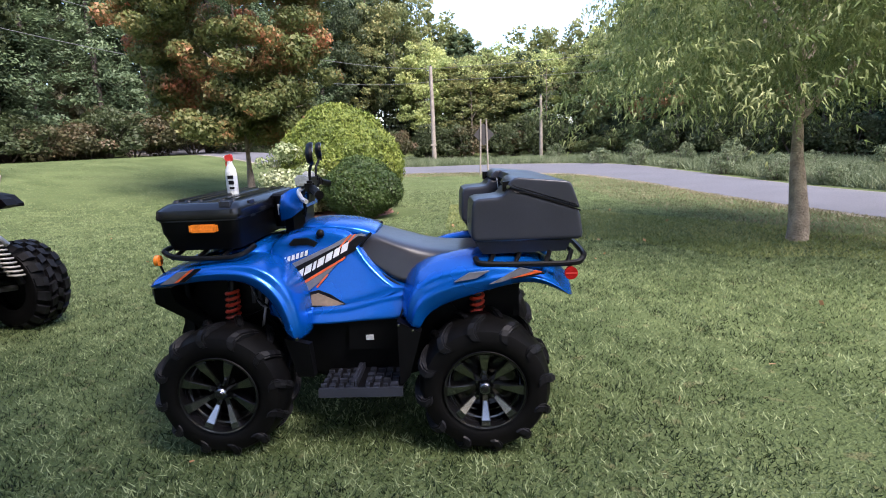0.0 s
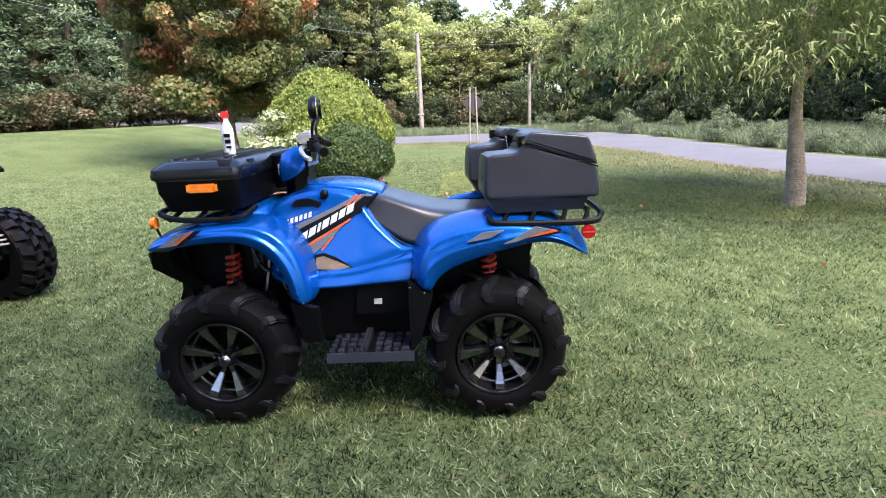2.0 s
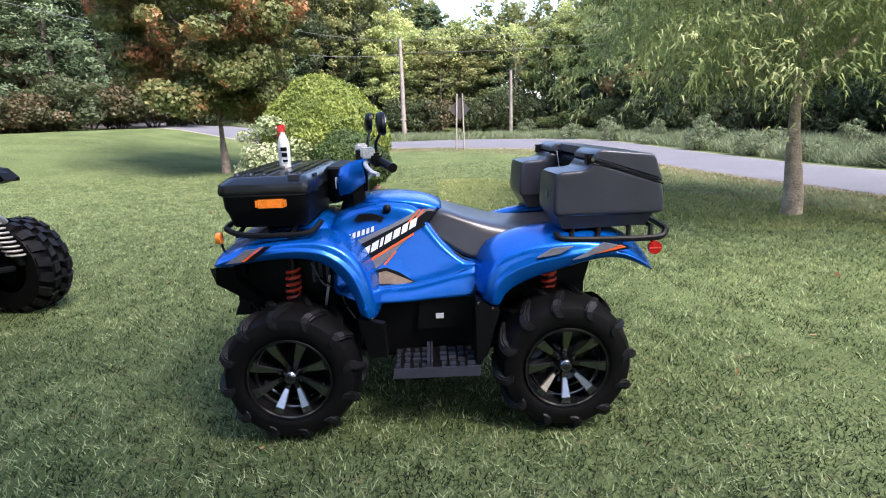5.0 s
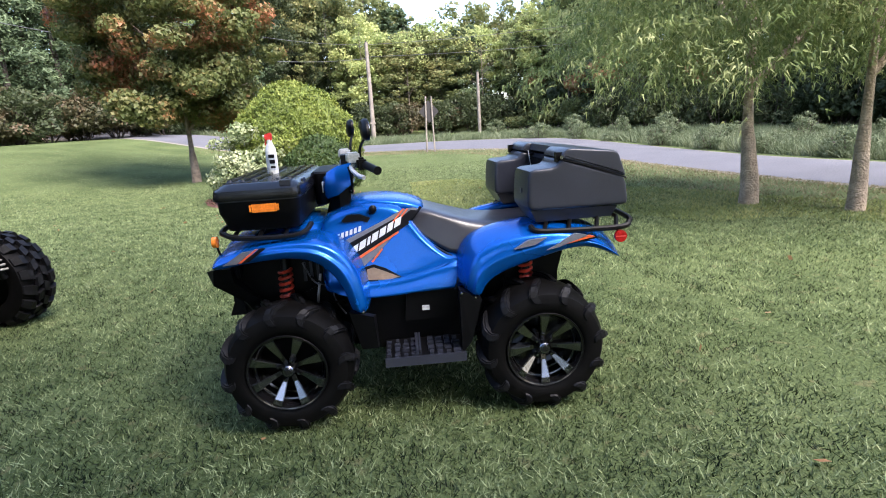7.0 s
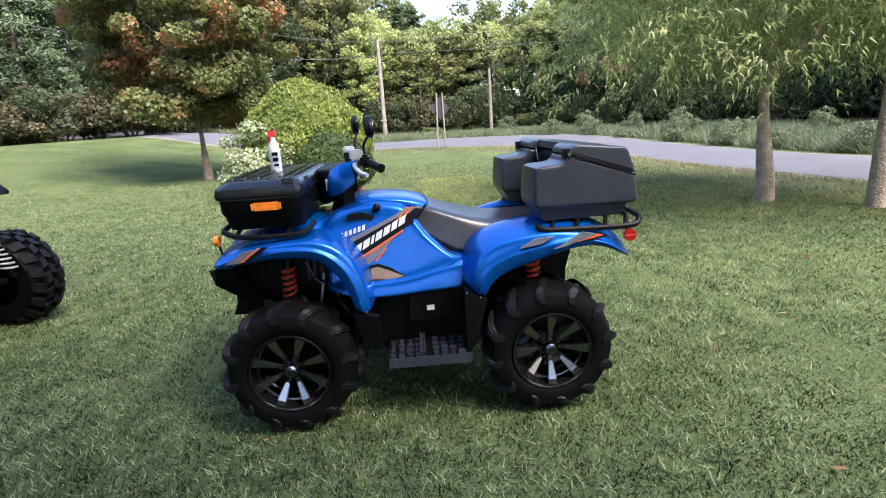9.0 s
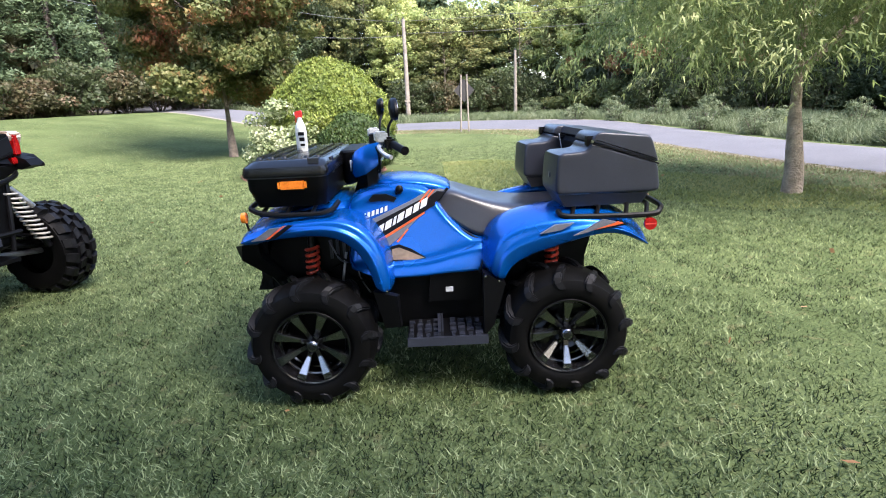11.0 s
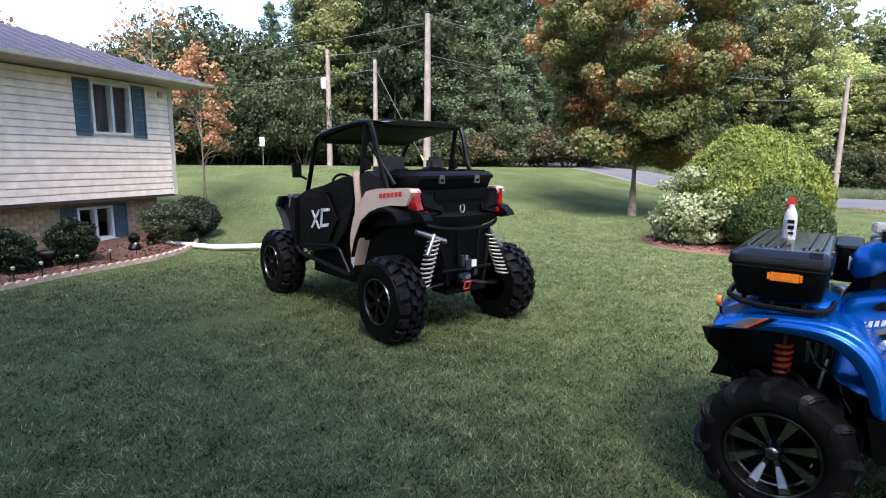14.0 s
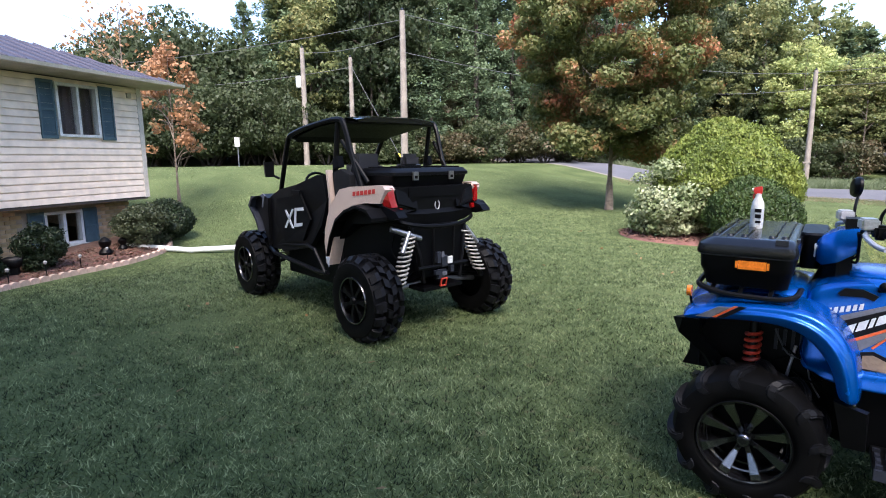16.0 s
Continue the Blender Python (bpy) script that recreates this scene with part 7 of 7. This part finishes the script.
        part("front_arm", f(tube([(2.2, 0.62, 0.36), (2.1, 0.3, 0.45)], 0.022, 8)), "satin_black", u, smooth=True)
        part("front_spring", f(coil(2.05, 0.48, 0.5, 0.95, (0.0, -0.12), 0.05, 0.0085, 10)), "white_spring", u, smooth=True)
    part("exhaust_pipe", tube(curve([(-0.10, 0.62, 0.985), (-0.17, 0.45, 0.93), (-0.20, 0.30, 0.885)], 5), 0.026, 10), "steel", u, "bright metal exhaust pipe", smooth=True)
    part("roof", loft([[(x, -w, z), (x, -w * 0.6, z + 0.03), (x, w * 0.6, z + 0.03), (x, w, z), (x, w * 0.95, z - 0.02), (x, -w * 0.95, z - 0.02)] for x, w, z in ((1.50, 0.56, 1.80), (1.40, 0.59, 1.855), (0.95, 0.605, 1.935), (0.62, 0.60, 1.965), (0.50, 0.57, 1.965), (0.42, 0.53, 1.95))]), "gloss_black", u, "glossy black plastic roof", smooth=True)
    for x, z in ((1.45, 1.82), (0.55, 1.94)):
        part("cage_cross_bar", tube([(x, -0.61, z), (x, 0.61, z)], 0.024, 8), "satin_black", u, smooth=True)
    part("roof_liner", loft([[(x, -w, z), (x, w, z), (x, w, z + 0.006), (x, -w, z + 0.006)] for x, w, z in ((1.48, 0.54, 1.77), (1.38, 0.57, 1.822), (0.95, 0.585, 1.90), (0.62, 0.58, 1.93), (0.46, 0.54, 1.925))]), "grey_mesh", u)
    part("dash", loft([[(x, -w, z0), (x, w, z0), (x, w, z1), (x, -w, z1)] for x, w, z0, z1 in ((1.72, 0.56, 0.9, 1.26), (1.98, 0.54, 0.9, 1.22))]), "black_plastic", u, bevel=0.03)
    part("hood", loft([[(x, -w, z0), (x, w, z0), (x, w * 0.9, z1), (x, -w * 0.9, z1)] for x, w, z0, z1 in ((1.92, 0.62, 1.0, 1.2), (2.2, 0.5, 0.85, 1.02), (2.5, 0.36, 0.6, 0.78))]), "satin_black", u, bevel=0.03)
    wheel = part("steering_wheel", tube([(1.45 + 0.09 * math.cos(a), 0.3 + 0.16 * math.sin(a), 1.30 + 0.14 * math.cos(a)) for a in [2 * math.pi * i / 20 for i in range(21)]], 0.015, 6), "satin_black", u, smooth=True)
    part("steering_hub", tube([(1.45, 0.3, 1.30), (1.62, 0.3, 1.16)], 0.03, 8), "satin_black", wheel, smooth=True)
    # tail: lower fascia, emblem, skid, hook, plates
    part("tail_fascia", loft([[(-0.06, y, z0), (-0.17 + 0.04 * abs(y), y, z0 + 0.02), (-0.19 + 0.06 * abs(y), y, z1 - 0.05), (-0.12, y, z1)] for y, z0, z1 in ((-0.60, 1.05, 1.16), (-0.45, 1.0, 1.16), (-0.2, 0.97, 1.15), (0.2, 0.97, 1.15), (0.45, 1.0, 1.16), (0.60, 1.05, 1.16))]), "black_plastic", u, bevel=0.012)
    part("tail_panel", box(-0.135, -0.09, -0.58, 0.58, 1.13, 1.345), "satin_black", u, bevel=0.015)
    for s in (-1, 1):
        part("tail_crease", loft([[(-0.15, s * 0.52, 1.16), (-0.15, s * 0.30, 1.22), (-0.13, s * 0.30, 1.19)], [(-0.17, s * 0.52, 1.12), (-0.17, s * 0.30, 1.15), (-0.14, s * 0.30, 1.14)]]), "black_plastic", u)
        part("tail_flap", plate([(-0.08, 1.19), (-0.25, 1.15), (-0.30, 1.10), (-0.20, 1.07), (-0.08, 1.08)], s * 0.58, s * 0.70), "black_plastic", u, bevel=0.006)
    part("rear_bumper", tube(curve([(-0.08, 0.62, 1.07), (-0.18, 0.52, 1.035), (-0.235, 0.30, 1.0), (-0.245, 0.0, 0.985), (-0.235, -0.30, 1.0), (-0.18, -0.52, 1.035), (-0.08, -0.62, 1.07)], 5), 0.02, 8), "satin_black", u, "curved black bumper tube", smooth=True)
    for y in (-0.16, 0.16):
        part("bumper_strut", tube([(-0.243, y, 0.99), (-0.235, y * 0.9, 0.62)], 0.014, 8), "satin_black", u, smooth=True)
    part("bed_gate", box(-0.145, -0.10, -0.40, 0.40, 1.25, 1.34), "black_plastic", u, bevel=0.012)
    part("round_emblem", tube([(-0.139 + 0.001 * math.cos(a), 0.034 * math.sin(a) - 0.02, 1.17 + 0.04 * math.cos(a)) for a in [math.pi * 0.25 + 1.6 * math.pi * i / 12 for i in range(13)]], 0.007, 6), "silver", u, "small silver ring emblem", smooth=True)
    part("lower_frame", loft([[(-0.20, -0.26, 0.55), (-0.20, 0.26, 0.55), (-0.16, 0.26, 0.55), (-0.16, -0.26, 0.55)], [(-0.18, -0.34, 0.98), (-0.18, 0.34, 0.98), (-0.14, 0.34, 0.98), (-0.14, -0.34, 0.98)]]), "black_plastic", u, bevel=0.01)
    for y in (-0.22, 0.22):
        part("frame_tube", tube([(-0.22, y, 0.48), (-0.215, y * 1.2, 0.75), (-0.17, y * 1.5, 1.0)], 0.018, 8), "satin_black", u, smooth=True)
    part("frame_tube", tube([(-0.235, -0.30, 0.62), (-0.235, 0.30, 0.62)], 0.018, 8), "satin_black", u, smooth=True)
    part("skid_plate", box(-0.24, 0.1, -0.24, 0.24, 0.40, 0.43), "black_plastic", u, bevel=0.008)
    part("tow_hook", tube([(-0.245, 0.045, 0.43), (-0.265, 0.045, 0.50), (-0.265, -0.02, 0.50), (-0.245, -0.02, 0.43), (-0.245, 0.045, 0.43)], 0.010, 6), "orange_spring", u, "red tow hook")
    for y, z, w, h in ((0.0, 0.66, 0.035, 0.05), (0.07, 0.70, 0.02, 0.05), (0.03, 0.545, 0.045, 0.04), (0.09, 0.56, 0.02, 0.02), (-0.09, 0.58, 0.02, 0.03)):
        part("bracket", box(-0.262, -0.225, y - w, y + w, z - h, z + h), "grey_plastic", u, "dull grey bracket", bevel=0.006)
    part("plate_holder", box(-0.272, -0.262, -0.085, -0.03, 0.635, 0.70), "white_plastic", u, "small pale plate", bevel=0.002)
    part("reflector", box(-0.27, -0.262, 0.02, 0.06, 0.70, 0.75), "decal_grey", u, "small pale grey tag", bevel=0.002)
    part("tail_tag", box(-0.272, -0.264, -0.02, 0.05, 0.53, 0.565), "decal_grey", u, "small pale grey tag", bevel=0.002)
    part("brake_hose", tube(curve([(-0.05, 0.4, 0.62), (0.0, 0.5, 0.75), (0.05, 0.42, 0.9)], 5), 0.009, 6), "satin_black", u, smooth=True)
    part("engine", box(0.0, 0.5, -0.28, 0.28, 0.5, 1.0), "black_plastic", u, bevel=0.04)
    narrow_tail(u)
    return u


build_utv()


def build_utv_box():
    m = pose(-3.495, 1.50, -0.02, 0, 0, 166.7)
    b = thing("utv_cargo_box", "black cargo box with two silver latches on the buggy's bed", "cargo box", m)
    part("tub", loft([rounded(-0.06, 0.36, -0.53, 0.53, 0.04, 1.345), rounded(-0.09, 0.38, -0.56, 0.56, 0.04, 1.44)]), "black_plastic", b, smooth=True)
    part("lid", loft([rounded(-0.105, 0.39, -0.575, 0.575, 0.04, 1.443), rounded(-0.105, 0.39, -0.575, 0.575, 0.04, 1.47), rounded(-0.07, 0.36, -0.54, 0.54, 0.04, 1.505), rounded(-0.04, 0.34, -0.51, 0.51, 0.04, 1.508)]), "satin_black", b, "black ridged lid", smooth=True)
    for y in (-0.44, -0.15, 0.15, 0.44):
        part("lid_rib", box(-0.05, 0.34, y - 0.03, y + 0.03, 1.506, 1.52), "satin_black", b, bevel=0.006)
    for y in (0.27, -0.27):
        latch = part("latch", box(-0.122, -0.10, y - 0.035, y + 0.035, 1.40, 1.475), "steel", b, "silver draw latch", bevel=0.006)
        part("latch_slot", box(-0.1235, -0.118, y - 0.02, y + 0.02, 1.415, 1.44), "black_plastic", latch)
    narrow_tail(b)
    return b


build_utv_box()


# ---- grass ----
def grass(name, label, n, spot, tall, wide, mat, seed, lie=0.8):
    """Thin upright pointed blades, bent to one side."""
    rng = np.random.default_rng(seed)
    x, y = spot(rng, n)
    n = len(x)
    h = tall * rng.uniform(0.5, 1.25, n)
    a = rng.uniform(0, 2 * np.pi, n)
    z = np.array([height(p, q) for p, q in zip(x.tolist(), y.tolist())]) - 0.004
    bx, by = rng.normal(0, lie, n) * h, rng.normal(0, lie, n) * h
    w = wide * rng.uniform(0.7, 1.3, n)
    cx, cy = np.cos(a) * w, np.sin(a) * w
    v = np.empty((n, 3, 3))
    v[:, 0] = np.stack([x - cx, y - cy, z], 1)
    v[:, 1] = np.stack([x + cx, y + cy, z], 1)
    v[:, 2] = np.stack([x + bx, y + by, z + h], 1)
    me = bpy.data.meshes.new(name)
    me.vertices.add(3 * n)
    me.vertices.foreach_set("co", v.ravel())
    me.loops.add(3 * n)
    me.loops.foreach_set("vertex_index", np.arange(3 * n))
    me.polygons.add(n)
    me.polygons.foreach_set("loop_start", np.arange(0, 3 * n, 3))
    me.update(calc_edges=True)
    me.materials.append(M[mat])
    return tagged(new(name, me), label, "grass", kind="stuff")


def lawn_spot(rng, n):
    """Blades all round, thinning out with the distance from the vehicles' side of the lawn."""
    r = 0.15 + 17.0 * rng.random(n) ** 1.15
    a = np.radians(np.where(rng.random(n) < 0.84, rng.uniform(-80, 50, n) + rng.normal(0, 12, n), rng.uniform(-180, 180, n)))
    x, y = r * np.sin(a) - 0.1 + rng.normal(0, 0.5, n), -3.1 + r * np.cos(a) + rng.normal(0, 0.5, n)
    bed = np.interp(y, [-2.9, -0.5, 0.25, 1.15, 2.15, 3.0, 3.63, 3.9], [-9.0, -9.5, -9.85, -10.1, -10.35, -10.9, -11.95, -16.0])
    k = (x > bed) & ~((x > 5.2) & (y > 4.2 + 0.9 * (6.5 - x))) & ~(((x + 2.25) / 1.85) ** 2 + ((y - 9) / 1.3) ** 2 < 1)
    return x[k], y[k]


def far_lawn_spot(rng, n):
    r = 6.0 + 19 * rng.random(n) ** 1.1
    a = np.radians(rng.uniform(-72, 50, n))
    x, y = r * np.sin(a) - 0.1, -2.3 + r * np.cos(a)
    k = ((x < 5.6) | (y < 4)) & (y < 21 - np.maximum(0, x)) & ~((x < -8.8) & (y < 4.6)) & ~(((x + 2.25) / 1.85) ** 2 + ((y - 9) / 1.3) ** 2 < 1)
    return x[k], y[k]


def bank_spot(rng, n):
    """The rougher, yellower grass between the mown lawn and the road."""
    x, y = rng.uniform(0.2, 7.5, n), rng.uniform(2.6, 10.0, n)
    k = (y > 6.4 - 0.62 * x + 0.25 * np.sin(3 * x)) & ~((x > 5.2) & (y > 4.2 + 0.9 * (6.5 - x))) & (y < 11.5 - 1.1 * x)
    return x[k], y[k]


def tuft_spot(rng, n):
    c = rng.uniform((-7, -1.6), (4.5, 6), (260, 2))
    i = rng.integers(0, 260, n)
    return c[i, 0] + rng.normal(0, 0.09, n), c[i, 1] + rng.normal(0, 0.09, n)


# near blades take the darker shaded tone, far ones the paler lit tone
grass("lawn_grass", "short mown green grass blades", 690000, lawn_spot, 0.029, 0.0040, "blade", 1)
grass("lawn_grass", "short mown green grass blades", 120000, far_lawn_spot, 0.03, 0.009, "straw", 2)
grass("bank_grass", "rough yellow-green grass on the bank by the road", 80000, bank_spot, 0.04, 0.0065, "bank_grass", 7)
grass("dry_grass", "pale dry grass tufts in the lawn", 26000, tuft_spot, 0.03, 0.0028, "straw", 3)


def verge_spot(rng, n):
    far = [Vector((*b, 0)) for a, b in ROAD[2:12]]
    line = np.array([q[:2] for q in curve(far, 8)])
    i = rng.integers(0, len(line) - 1, n)
    t = rng.random(n)[:, None]
    p = line[i] * (1 - t) + line[i + 1] * t
    d = line[i + 1] - line[i]
    d /= np.linalg.norm(d, axis=1)[:, None]
    out = np.stack([-d[:, 1], d[:, 0]], 1)
    k = 0.5 + rng.random(n)[:, None] ** 1.3 * 7
    q = p + out * k
    return q[:, 0], q[:, 1]


grass("roadside_weeds", "tall tangled roadside weeds and grasses", 60000, verge_spot, 0.34, 0.013, "weed_leaf", 4, 0.6)


def road_edge_spot(rng, n):
    near = [Vector((*p, 0)) for p, b in ROAD[3:12]]
    line = np.array([q[:2] for q in curve(near, 8)])
    i = rng.integers(0, len(line) - 1, n)
    t = rng.random(n)[:, None]
    p = line[i] * (1 - t) + line[i + 1] * t
    d = line[i + 1] - line[i]
    d /= np.linalg.norm(d, axis=1)[:, None]
    q = p - np.stack([-d[:, 1], d[:, 0]], 1) * (0.05 + rng.random(n)[:, None] ** 1.8 * 2.2)
    return q[:, 0], q[:, 1]


grass("dry_grass", "thin dry tan grass along the road's edge", 22000, road_edge_spot, 0.05, 0.009, "dry_straw", 6)


def build_fallen_leaves():
    rng = np.random.default_rng(9)
    pts = [(1.68, 0.45, 0.03), (3.3, 0.9, 0.03)]
    while len(pts) < 70:
        x, y = rng.uniform(-6, 4.5), rng.uniform(-1.4, 9)
        pts.append((x, y, height(x, y) + 0.03))
    tagged(new("fallen_leaves", leaf_mesh("fallen_leaves", pts, [(0, 0, 1)] * len(pts), 0.03, 1.4, "autumn_leaf", 0, 9)), "scattered fallen tan and orange leaves on grass", "leaves", kind="stuff")


build_fallen_leaves()
